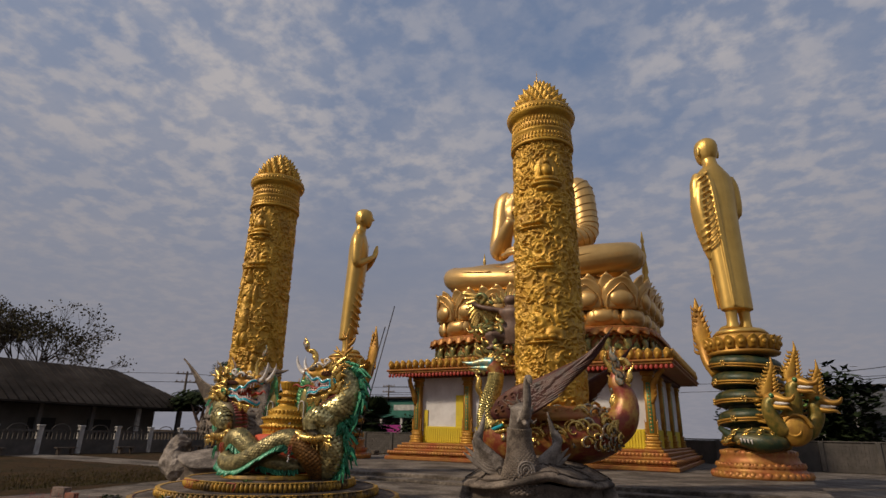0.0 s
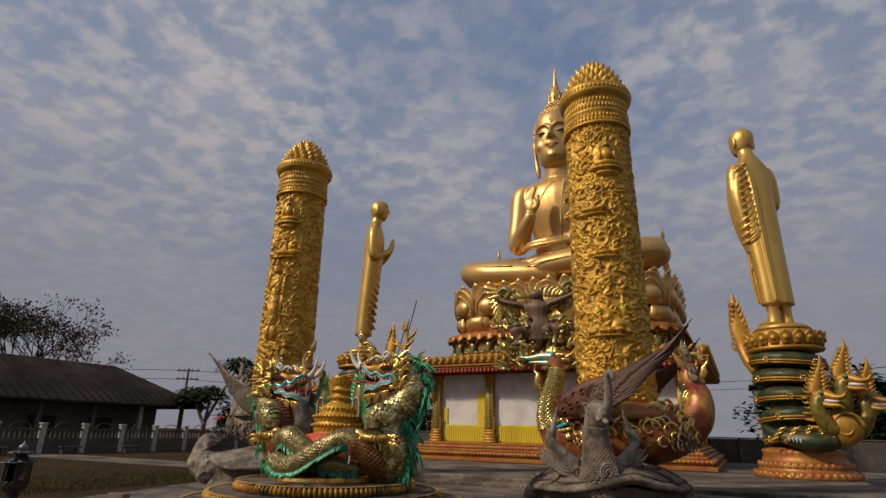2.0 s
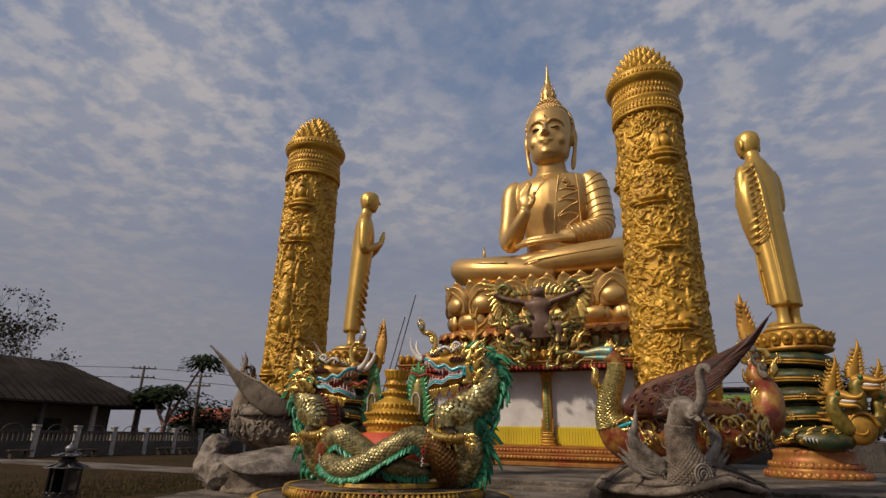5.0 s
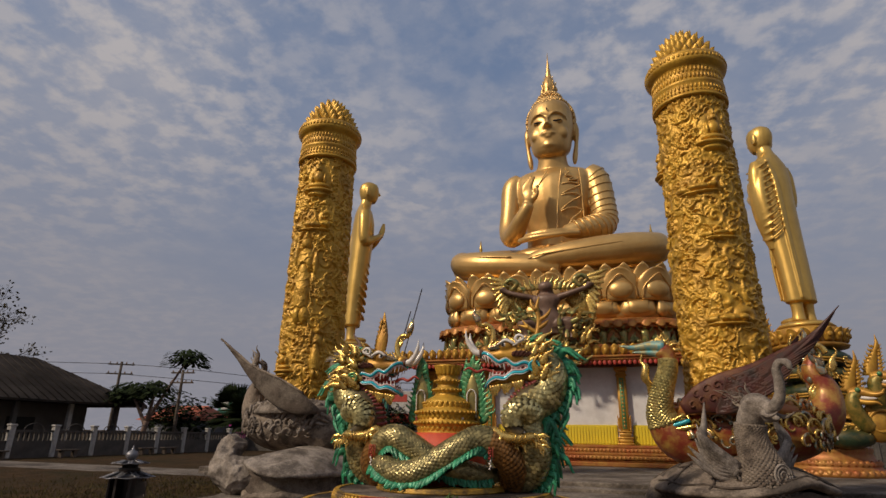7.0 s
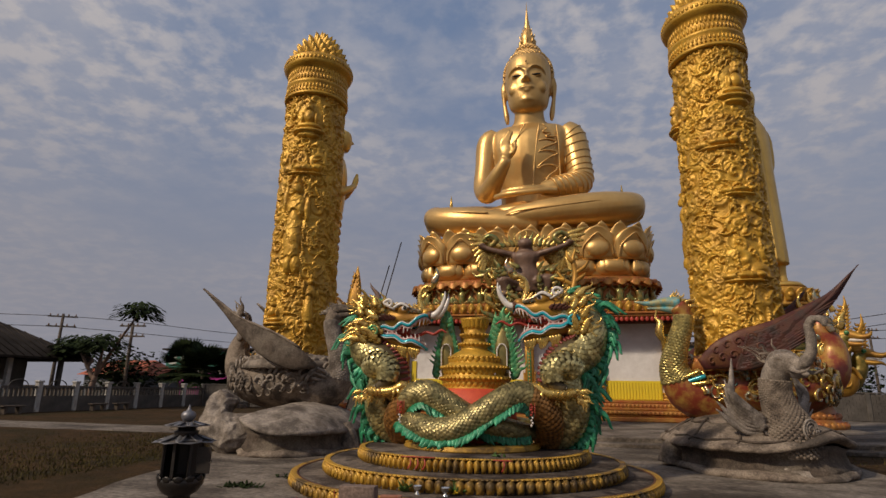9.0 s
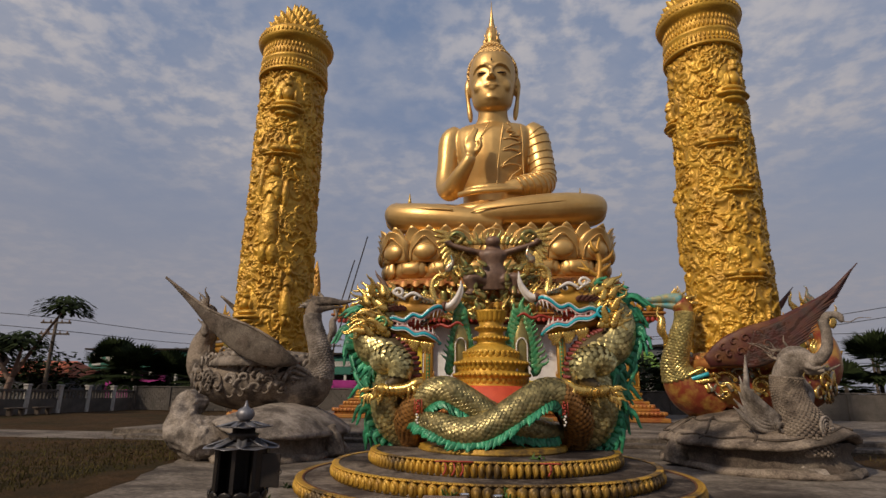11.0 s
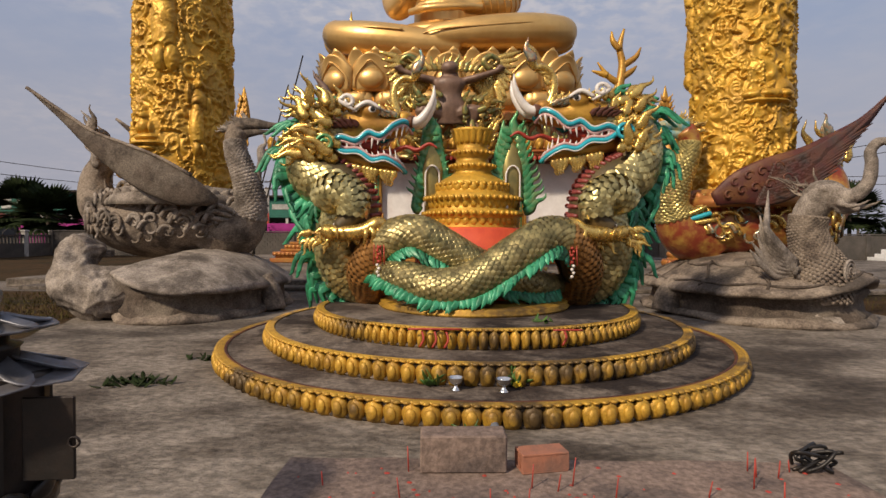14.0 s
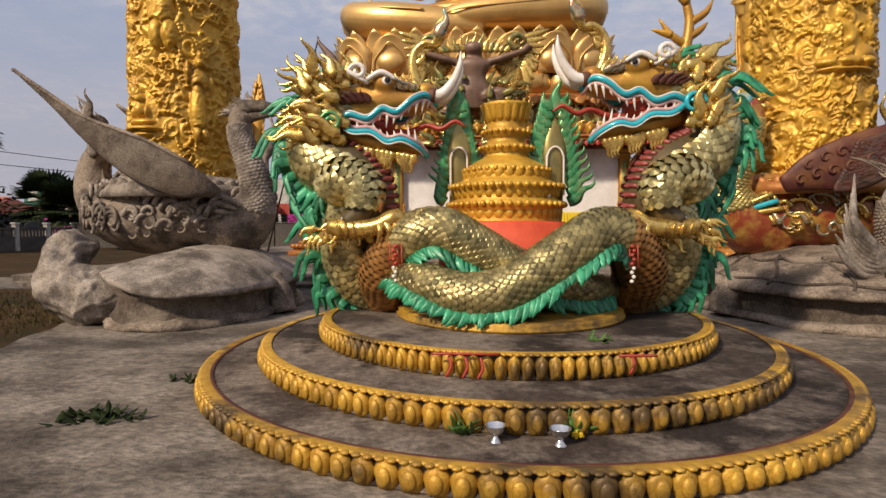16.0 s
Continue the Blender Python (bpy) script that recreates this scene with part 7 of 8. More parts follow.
def offerings():
    for x, y in ((-0.21, -2.86), (0.21, -2.90)):
        bowl = thing("offering_bowl", "small silver footed offering bowl on the step", "bowl", pose(x, y, 0.20), group="offering bowls")
        part("foot", Mesh().add(*lathe([(0.045, 0), (0.048, 0.008), (0.03, 0.022), (0.018, 0.04), (0.016, 0.055)], 20)), SILVER, bowl)
        part("cup", Mesh().add(*lathe([(0.016, 0.055), (0.045, 0.065), (0.062, 0.09), (0.070, 0.118), (0.074, 0.122), (0.066, 0.118), (0.055, 0.085), (0.01, 0.07)], 24)), SILVER, bowl)
    rnd = random.Random(14)
    for name, x, y, n, label, fl in (("leaf_sprig", -0.42, -2.72, 16, "fresh green leaf sprig laid on the step", 0), ("flower_sprig", 0.32, -2.72, 14, "green sprig with a yellow marigold", 1), ("leaf_sprig", -0.1, -3.52, 8, "small weed growing at the pipe", 0)):
        z = 0.2 if y > -3.2 else 0.0
        root = thing(name, label, "sprig", pose(x, y, z))
        lv = Mesh()
        for k in range(n):
            lv.add(*leaf_sheet(0.035, rnd.uniform(0.10, 0.2), 0.008, 0.02, 0.004, 3, 5), 0, pose(rnd.uniform(-0.06, 0.06), rnd.uniform(-0.04, 0.04), 0.015, rnd.uniform(-60, 60), rnd.uniform(-60, 60), rnd.uniform(0, 360)))
        part("leaves", lv, LEAF_FRESH, root)
        if fl:
            fb = Mesh()
            for k in range(30):
                fb.add(*leaf_sheet(0.02, 0.045, 0.004, 0.01, 0.003, 3, 4), 0, pose(0.02, -0.09, 0.03, rnd.uniform(-80, 80), rnd.uniform(-80, 80), rnd.uniform(0, 360)))
            part("flower", fb, PETAL_YELLOW, root, "yellow marigold head")
    for x, y, n, r in ((-3.55, -2.05, 60, 0.34), (-3.25, -0.9, 26, 0.3), (0.75, -1.55, 8, 0.14)):
        lv = Mesh()
        z = 0.615 if x > 0 else 0.02
        for k in range(n):
            lv.add(*leaf_sheet(0.05, 0.11, 0.01, 0.02, 0.004, 3, 5), 0, pose(x + rnd.gauss(0, r * 0.5), y + rnd.gauss(0, r * 0.22), z, rnd.uniform(-100, -50), rnd.uniform(-20, 20), rnd.uniform(0, 360)))
        tagged(single("fallen_leaves", lv, LEAF if x < 0 else LEAF_FRESH, "scatter of fallen green leaves", "leaves", smooth=False), kind="stuff")
    # drain pipe through the outer step
    pipe = Mesh().add(*lathe([(0.035, -0.1), (0.035, 0.1), (0.028, 0.1), (0.028, -0.1)], 16, cap=False))
    single("drain_pipe", pipe, SHOPGREY, "short grey plastic drain pipe", "pipe", at=pose(0.10, -3.42, 0.05, 100, 0, 5))
    # red ribbons tied to the upper step
    for k, x in enumerate((-0.55, -0.42, -0.30, 0.92)):
        a = math.asin(x / 2.16)
        rb = Mesh().add(*tube([(x, -2.19 * math.cos(a), 0.60, 0.012, 0.004), (x + 0.02, -2.22 * math.cos(a), 0.52, 0.014, 0.004), (x - 0.02, -2.23 * math.cos(a), 0.44, 0.012, 0.004)], 8, 5)).add(*tube([(x - 0.14, -2.13, 0.618, 0.01), (x, -2.14, 0.622, 0.012), (x + 0.16, -2.12, 0.618, 0.01)], 8, 5))
        single("ribbon", rb, RED, "faded red ribbon tied on the step", "ribbon", group="ribbons")
    # low altar table with candle wax, joss sticks and two blocks
    H = 0.50
    table = thing("altar_table", "low cracked cement altar table spotted with red wax", "table", pose(0.25, -5.48, 0))
    part("tabletop", Mesh().add(*ragged(0, 0, [(-1.28, -0.38), (1.30, -0.38), (1.26, 0.38), (-1.26, 0.38)], H, 0.012, 9, thick=0.07, step=0.22)), SLAB, table, "worn pinkish cement top", smooth=False)
    for sx in (-0.95, 0.95):
        part("leg", Mesh().add(*box(sx - 0.1, sx + 0.1, -0.28, 0.28, 0.012, H - 0.07, 0.01)), CEMENT_DARK, table, smooth=False)
    # black strip added as the shadow under the tabletop, no real board
    part("apron", Mesh().add(*box(-1.15, 1.15, -0.33, -0.29, H - 0.16, H - 0.07)), BLACK, table, smooth=False)
    wax = Mesh()
    for k in range(70):
        x, y = rnd.uniform(-0.95, 1.45), rnd.uniform(-5.82, -5.15)
        wax.add(*lathe([(rnd.uniform(0.004, 0.014), 0), (0.003, 0.004)], 7), 0, pose(x, y, H))
    tagged(single("candle_wax", wax, RED, "drops of red candle wax", "wax", smooth=False), kind="stuff")
    for k in range(24):
        x, y = rnd.uniform(-0.9, 1.4), rnd.uniform(-5.8, -5.2)
        single("joss_stick", Mesh().add(*tube([(x, y, H - 0.005, 0.0035), (x + rnd.uniform(-0.015, 0.015), y, H + rnd.uniform(0.04, 0.13), 0.003)], 3, 5)), RED, "burnt red joss stick standing on the table", "joss stick", group="joss sticks")
    single("cement_block", Mesh().add(*box(-0.195, 0.195, -0.07, 0.07, 0, 0.17, 0.008)), SLAB, "brown cement block on the altar table", "block", smooth=False, at=pose(-0.20, -5.20, H, 0, 0, 2))
    br = Mesh()
    for y0, y1 in ((-0.055, -0.035), (-0.01, 0.01), (0.035, 0.055)):
        br.add(*box(-0.11, 0.11, y0, y1, 0.012, 0.078))
    br.add(*box(-0.11, 0.11, -0.055, 0.055, 0, 0.012, 0.003)).add(*box(-0.11, 0.11, -0.055, 0.055, 0.078, 0.09, 0.003))
    single("hollow_brick", br, BRICK, "orange hollow clay brick on the altar table", "brick", smooth=False, at=pose(0.16, -5.20, H, 0, 0, 12))
    wire = Mesh()
    for k in range(5):
        q = [(1.40 + rnd.uniform(-0.10, 0.12), -5.18 + rnd.uniform(-0.06, 0.06), H + z, 0.009) for z in (0.008, 0.07, 0.10, 0.04, 0.008)]
        wire.add(*tube(q, 16, 6))
    single("wire_scrap", wire, DARKMETAL, "twisted rusty wire scrap on the altar table", "wire")


# ---------------------------------------------------------------- walls and surroundings
def fence():
    root = thing("fence", "grey balustrade fence with limewashed posts", "fence", kind="structure")
    pm = Mesh().add(*box(-0.16, 0.16, -0.16, 0.16, 0, 1.75, 0.03)).add(*box(-0.2, 0.2, -0.2, 0.2, 1.75, 1.87, 0.03)).data("post", POSTWHITE, False)
    wm = Mesh().add(*box(-0.08, 0.08, 0, 2.4, 0, 0.95))
    for k in range(8):
        wm.add(*box(-0.05, 0.05, 0.10 + 0.29 * k, 0.22 + 0.29 * k, 0.95, 1.45))
    wm.add(*box(-0.09, 0.09, 0, 2.4, 1.42, 1.55))
    wm.add(*tube([(0, 1.2 + 0.62 * math.cos(q), 1.5 + 0.42 * math.sin(q), 0.03) for q in np.linspace(0, math.pi, 10)], 16, 6))
    wd = wm.data("panel", BLOCK, False)
    for k in range(16):
        y = -6.6 + 2.65 * k
        part("post", pm, None, root, "limewashed post", at=pose(-30, y, 0))
        part("panel", wd, None, root, at=pose(-30, y + 0.13, 0))


def block_wall():
    root = thing("block_wall", "unpainted grey concrete block wall", "wall", kind="structure")
    part("footing", Mesh().add(*box(-30, 120, 33.02, 33.16, 0, 1.78)), BLOCK, root, smooth=False)
    part("coping", Mesh().add(*box(-30, 120, 32.9, 33.26, 1.8, 1.88, 0.02)), BLOCK, root, smooth=False)
    for k in range(50):
        part("pier", Mesh().add(*box(-0.14, 0.14, 32.88, 33.28, 0, 1.86, 0.02)), BLOCK, root, smooth=False, at=pose(-29.9 + 3.0 * k, 0, 0))
    bm = Mesh().add(*box(-0.19, 0.19, -0.03, 0.03, 0, 0.185, 0.01)).data("block", BLOCK, False)
    far = Mesh()
    count = 0
    for r in range(9):
        for k in range(100):
            x = -29.6 + 0.4 * k + 0.2 * (r % 2)
            if -28 < x < -14.8 and count < 290:
                part("block", bm, None, root, at=pose(x, 33.0, 0.02 + 0.195 * r))
                count += 1
            else:
                far.add(*box(x - 0.19, x + 0.19, 32.975, 33.03, 0.02 + 0.195 * r, 0.205 + 0.195 * r))
        for k in range(125):
            x = 10.6 + 0.4 * k + 0.2 * (r % 2)
            far.add(*box(x - 0.19, x + 0.19, 32.975, 33.03, 0.02 + 0.195 * r, 0.205 + 0.195 * r))
    tagged(part("block_courses", far, BLOCK, root, smooth=False), kind="stuff")


def hall():
    root = thing("long_hall", "long low hall with a dark hipped roof", "hall", pose(-41, 2, 0))
    part("wall", Mesh().add(*box(-4.6, 3.6, -50, 20.5, 0, 3.4)), HALLWALL, root, smooth=False)
    roof = Mesh()
    v = [(-7, -60, 3.55), (6.0, -60, 3.55), (6.0, 24, 3.55), (-7, 24, 3.55), (-0.5, -60, 7.0), (-0.5, 18.5, 7.0), (-7, -60, 3.4), (6.0, -60, 3.4), (6.0, 24, 3.4), (-7, 24, 3.4)]
    roof.add(v, [(1, 2, 5, 4), (2, 3, 5), (3, 0, 4, 5), (0, 1, 4), (7, 8, 2, 1), (8, 9, 3, 2), (9, 6, 0, 3), (6, 7, 1, 0), (9, 8, 7, 6)])
    part("roof", roof, ROOF, root, "dark weathered sheet roof", smooth=False)
    ribs = Mesh()
    for k in range(120):
        y = -58 + k * 0.68
        top = 7.0 if y < 18.5 else 7.0 - (y - 18.5) / 5.5 * 3.45
        xe = -0.5 if y < 18.5 else -0.5 + (y - 18.5) / 5.5 * 6.5
        ribs.add(*tube([(6.0, y, 3.58, 0.03), (xe, y, top + 0.03, 0.03)], 2, 5))
    tagged(part("roof_ribs", ribs, ROOF, root), kind="stuff")
    for k in range(18):
        part("column", Mesh().add(*box(-0.15, 0.15, -0.15, 0.15, 0, 3.45, 0.02)), POSTWHITE if k % 4 == 0 else HALLWALL, root, smooth=False, at=pose(5.0, -46 + 4.0 * k, 0))
    for k in range(14):
        part("window", Mesh().add(*box(3.6, 3.64, -44 + 4.5 * k, -42 + 4.5 * k, 1.0, 2.4)), BLACK, root, "dark window opening", smooth=False)
    part("notice_board", Mesh().add(*box(3.64, 3.7, 3.0, 4.6, 1.2, 2.2)), POSTWHITE, root, smooth=False)
    part("floor", Mesh().add(*box(-5, 5.5, -50, 21, 0, 0.25)), CONCRETE, root, smooth=False)


def bench(x, y):
    root = thing("stone_bench", "grey stone bench beside the fence", "bench", pose(x, y, 0, 0, 0, 90), group="benches")
    part("seat", Mesh().add(*box(-0.65, 0.65, -0.2, 0.2, 0.40, 0.48, 0.02)), CEMENT_DARK, root, smooth=False)
    for s in (-0.42, 0.42):
        part("leg", Mesh().add(*box(s - 0.09, s + 0.09, -0.16, 0.16, 0, 0.40, 0.02)), CEMENT_DARK, root, smooth=False)
    return root


def bare_tree(x, y, h, seed, leaves, label):
    rnd = random.Random(seed)
    root = thing("tree", label, "tree", pose(x, y, 0))
    wood, crown = Mesh(), Mesh()

    def grow(p, d, l, r, depth):
        q = p + d * l * 0.5 + Vector((rnd.uniform(-1, 1), rnd.uniform(-1, 1), rnd.uniform(-0.3, 0.6))) * l * 0.10
        e = p + d * l
        wood.add(*tube([(*p, r), (*q, r * 0.82), (*e, r * 0.62)], 5, 6 if r > 0.04 else 4))
        if depth == 0:
            for k in range(leaves):
                c = e + Vector((rnd.gauss(0, 0.35), rnd.gauss(0, 0.35), rnd.gauss(0, 0.3)))
                a = rnd.uniform(0, 6.28)
                w = rnd.uniform(0.09, 0.20)
                crown.add([c + Vector((w * math.cos(a), w * math.sin(a), rnd.uniform(-0.1, 0.1))), c + Vector((0, 0, rnd.uniform(0.03, 0.16))), c - Vector((w * math.cos(a), w * math.sin(a), rnd.uniform(-0.1, 0.1))), c - Vector((rnd.uniform(-0.05, 0.05), 0, 0.12))], [(0, 1, 2, 3)])
            return
        for k in range(3 if depth > 2 else rnd.choice((2, 3))):
            nd = (d + Vector((rnd.uniform(-1, 1), rnd.uniform(-1, 1), rnd.uniform(-0.25, 0.55))) * 0.72).normalized()
            grow(e, nd, l * rnd.uniform(0.62, 0.86), r * 0.62, depth - 1)

    grow(Vector((0, 0, 0)), Vector((0, 0, 1)), h * 0.24, h * 0.016, 6)
    part("trunk", wood, BARK, root)
    tagged(part("crown", crown, LEAF_DRY, root, smooth=False), kind="stuff")
    return root


def clump_tree(name, x, y, h, w, seed, label, trunk=0.4, n=900, lm=LEAF, lean=(0, 0)):
    rnd = random.Random(seed)
    root = thing(name, label, "tree" if trunk > 0.2 else "bush", pose(x, y, 0))
    wood = Mesh()
    top = Vector((lean[0], lean[1], h * trunk))
    wood.add(*tube([(0, 0, 0, 0.05 * h * 0.5), (lean[0] * 0.4, lean[1] * 0.4, h * trunk * 0.5, 0.018 * h), (*top, 0.012 * h)], 8, 7))
    lumps = []
    for k in range(9):
        c = top + Vector((rnd.uniform(-w, w) * 0.42, rnd.uniform(-w, w) * 0.42, rnd.uniform(0.05, 1 - trunk) * h * 0.85))
        lumps.append((c, rnd.uniform(0.2, 0.36) * w))
        wood.add(*tube([(*top, 0.012 * h), (*c, 0.005 * h)], 4, 5))
    part("trunk", wood, BARK, root)
    crown = Mesh()
    for k in range(n):
        c, r = rnd.choice(lumps)
        d = Vector((rnd.gauss(0, 1), rnd.gauss(0, 1), rnd.gauss(0, 0.75))).normalized() * r * rnd.uniform(0.5, 1.12)
        p = c + d
        a, s = rnd.uniform(0, 6.28), rnd.uniform(0.04, 0.085) * w * 0.55
        u = Vector((math.cos(a), math.sin(a), rnd.uniform(-0.6, 0.4))) * s * 1.6
        q = Vector((-math.sin(a), math.cos(a), rnd.uniform(-0.4, 0.4))) * s * 0.7
        crown.add([p - u, p + q, p + u, p - q], [(0, 1, 2, 3)])
    tagged(part("crown", crown, lm, root, smooth=False), kind="stuff")
    return root


def palm(x, y, h, r, seed, n=26):
    rnd = random.Random(seed)
    root = thing("palm_tree", "fan palm with a dense dark green crown", "palm", pose(x, y, 0), group="palms")
    part("trunk", Mesh().add(*tube([(0, 0, 0, 0.22), (0.05, 0, h * 0.5, 0.18), (0, 0, h, 0.16)], 8, 8)), BARK, root)
    crown = Mesh()
    for k in range(n):
        a, e = rnd.uniform(0, 6.28), rnd.uniform(-0.7, 1.3)
        d = Vector((math.cos(a) * math.cos(e), math.sin(a) * math.cos(e), math.sin(e)))
        b = Vector((0, 0, h)) + d * r * 0.45
        crown.add(*tube([(0, 0, h, 0.03), (*b, 0.02)], 3, 4))
        side = d.cross(Vector((0, 0, 1))).normalized()
        upv = side.cross(d)
        for j in range(13):
            q = (j - 6) * 0.22
            t = b + (d * math.cos(q) + side * math.sin(q)) * r * 0.55 + Vector((0, 0, -0.06 * r * abs(q)))
            m = (b + t) / 2
            w = (side * math.cos(q) - d * math.sin(q)) * r * 0.06
            crown.add([b, m + w + upv * 0.02, t, m - w], [(0, 1, 2, 3)])
    tagged(part("crown", crown, LEAF, root, smooth=False), kind="stuff")


def umbrella_tree(x, y, h, seed):
    rnd = random.Random(seed)
    root = thing("tree", "leaning tree with flat tiers of drooping leaves", "tree", pose(x, y, 0))
    wood, crown = Mesh(), Mesh()
    arms = [((0.3, 0, 2.2), (1.2, 0.5, 4.4), (2.6, 0.6, 6.6)), ((0.2, 0, 1.9), (-0.8, 0, 3.2), (-1.8, 0.2, 4.2)), ((0.3, 0, 2.2), (0.8, -0.3, 3.4), (1.0, -0.4, 4.2)), ((-0.5, 0, 2.8), (-0.9, 0.6, 3.4), (-2.6, 0.8, 3.9))]
    wood.add(*tube([(0, 0, 0, 0.28), (0.1, 0, 1.2, 0.22), (0.3, 0, 2.3, 0.18)], 8, 8))
    k0 = h / 7.4
    for a in arms:
        wood.add(*tube([(*[c * k0 for c in a[0]], 0.16), (*[c * k0 for c in a[1]], 0.11), (*[c * k0 for c in a[2]], 0.06)], 10, 7))
        c = Vector(a[2]) * k0
        for q in range(420):
            an, rr = rnd.uniform(0, 6.28), rnd.uniform(0.1, 1.7) ** 0.9
            p = c + Vector((rr * math.cos(an), rr * math.sin(an), 0.45 - 0.20 * rr * rr + rnd.uniform(-0.55, 0.5)))
            u = Vector((math.cos(an), math.sin(an), -0.55)) * rnd.uniform(0.3, 0.6)
            w = Vector((-math.sin(an), math.cos(an), 0)) * 0.13
            crown.add([p, p + u * 0.5 + w, p + u, p + u * 0.5 - w], [(0, 1, 2, 3)])
    part("trunk", wood, mat("pinkish bark", (0.20, 0.13, 0.10), (0.13, 0.085, 0.065), 5, 0.9, 0, 0.4, 20), root)
    tagged(part("crown", crown, LEAF, root, smooth=False), kind="stuff")


def pole(x, y, h, turn, arm=True):
    root = thing("utility_pole", "dark concrete utility pole with crossarms", "utility pole", pose(x, y, 0, 0, 0, turn), group="utility poles")
    part("post", Mesh().add(*tube([(0, 0, 0, 0.17), (0, 0, h, 0.11)], 4, 8)), CEMENT_DARK, root)
    for z in (h - 0.25, h - 1.1)[: 2 if arm else 1]:
        a = part("crossarm", Mesh().add(*box(-1.1, 1.1, -0.06, 0.06, z - 0.06, z + 0.06)), CEMENT_DARK, root, smooth=False)
        for q in (-0.95, -0.4, 0.4, 0.95):
            part("insulator", Mesh().add(*lathe([(0.05, 0), (0.07, 0.05), (0.04, 0.1), (0.06, 0.14), (0.02, 0.18)], 8)), BROWN, a, at=pose(q, 0, z + 0.06))


def cable(pts, r, label):
    single("power_cable", Mesh().add(*tube([(*p, r) for p in pts], 24, 5)), BLACK, label, "cable", group="power cables")


def shop(name, x0, x1, y, h, wallm, signm, label, bars=()):
    root = thing(name, label, "shop", pose(0, y, 0))
    part("wall", Mesh().add(*box(x0, x1, 0.6, 7, 0, h)), wallm, root, smooth=False)
    part("awning", Mesh().add(*box(x0 - 0.3, x1 + 0.3, -1.6, 0.6, h * 0.60, h * 0.66)), signm, root, smooth=False)
    sign = part("signboard", Mesh().add(*box(x0, x1, 0.3, 0.6, h * 0.66, h * 0.96, 0.03)), signm, root, smooth=False)
    part("roof", Mesh().add(*box(x0 - 0.4, x1 + 0.4, -0.2, 7.5, h, h + 0.2)), ROOF, root, smooth=False)
    for bx0, bx1, z0, z1 in bars:
        part("sign_bar", Mesh().add(*box(bx0, bx1, 0.26, 0.3, z0, z1)), POSTWHITE, sign, "pale lettering bar", smooth=False)
    n = int((x1 - x0) / 3)
    for k in range(n + 1):
        part("pillar", Mesh().add(*box(-0.15, 0.15, -1.5, -1.2, 0, h * 0.6)), POSTWHITE, root, smooth=False, at=pose(x0 + (x1 - x0) * k / n, 0, 0))
    for k in range(n):
        part("doorway", Mesh().add(*box(x0 + 3 * k + 0.4, x0 + 3 * k + 2.6, 0.55, 0.62, 0, h * 0.5)), BLACK, root, smooth=False)


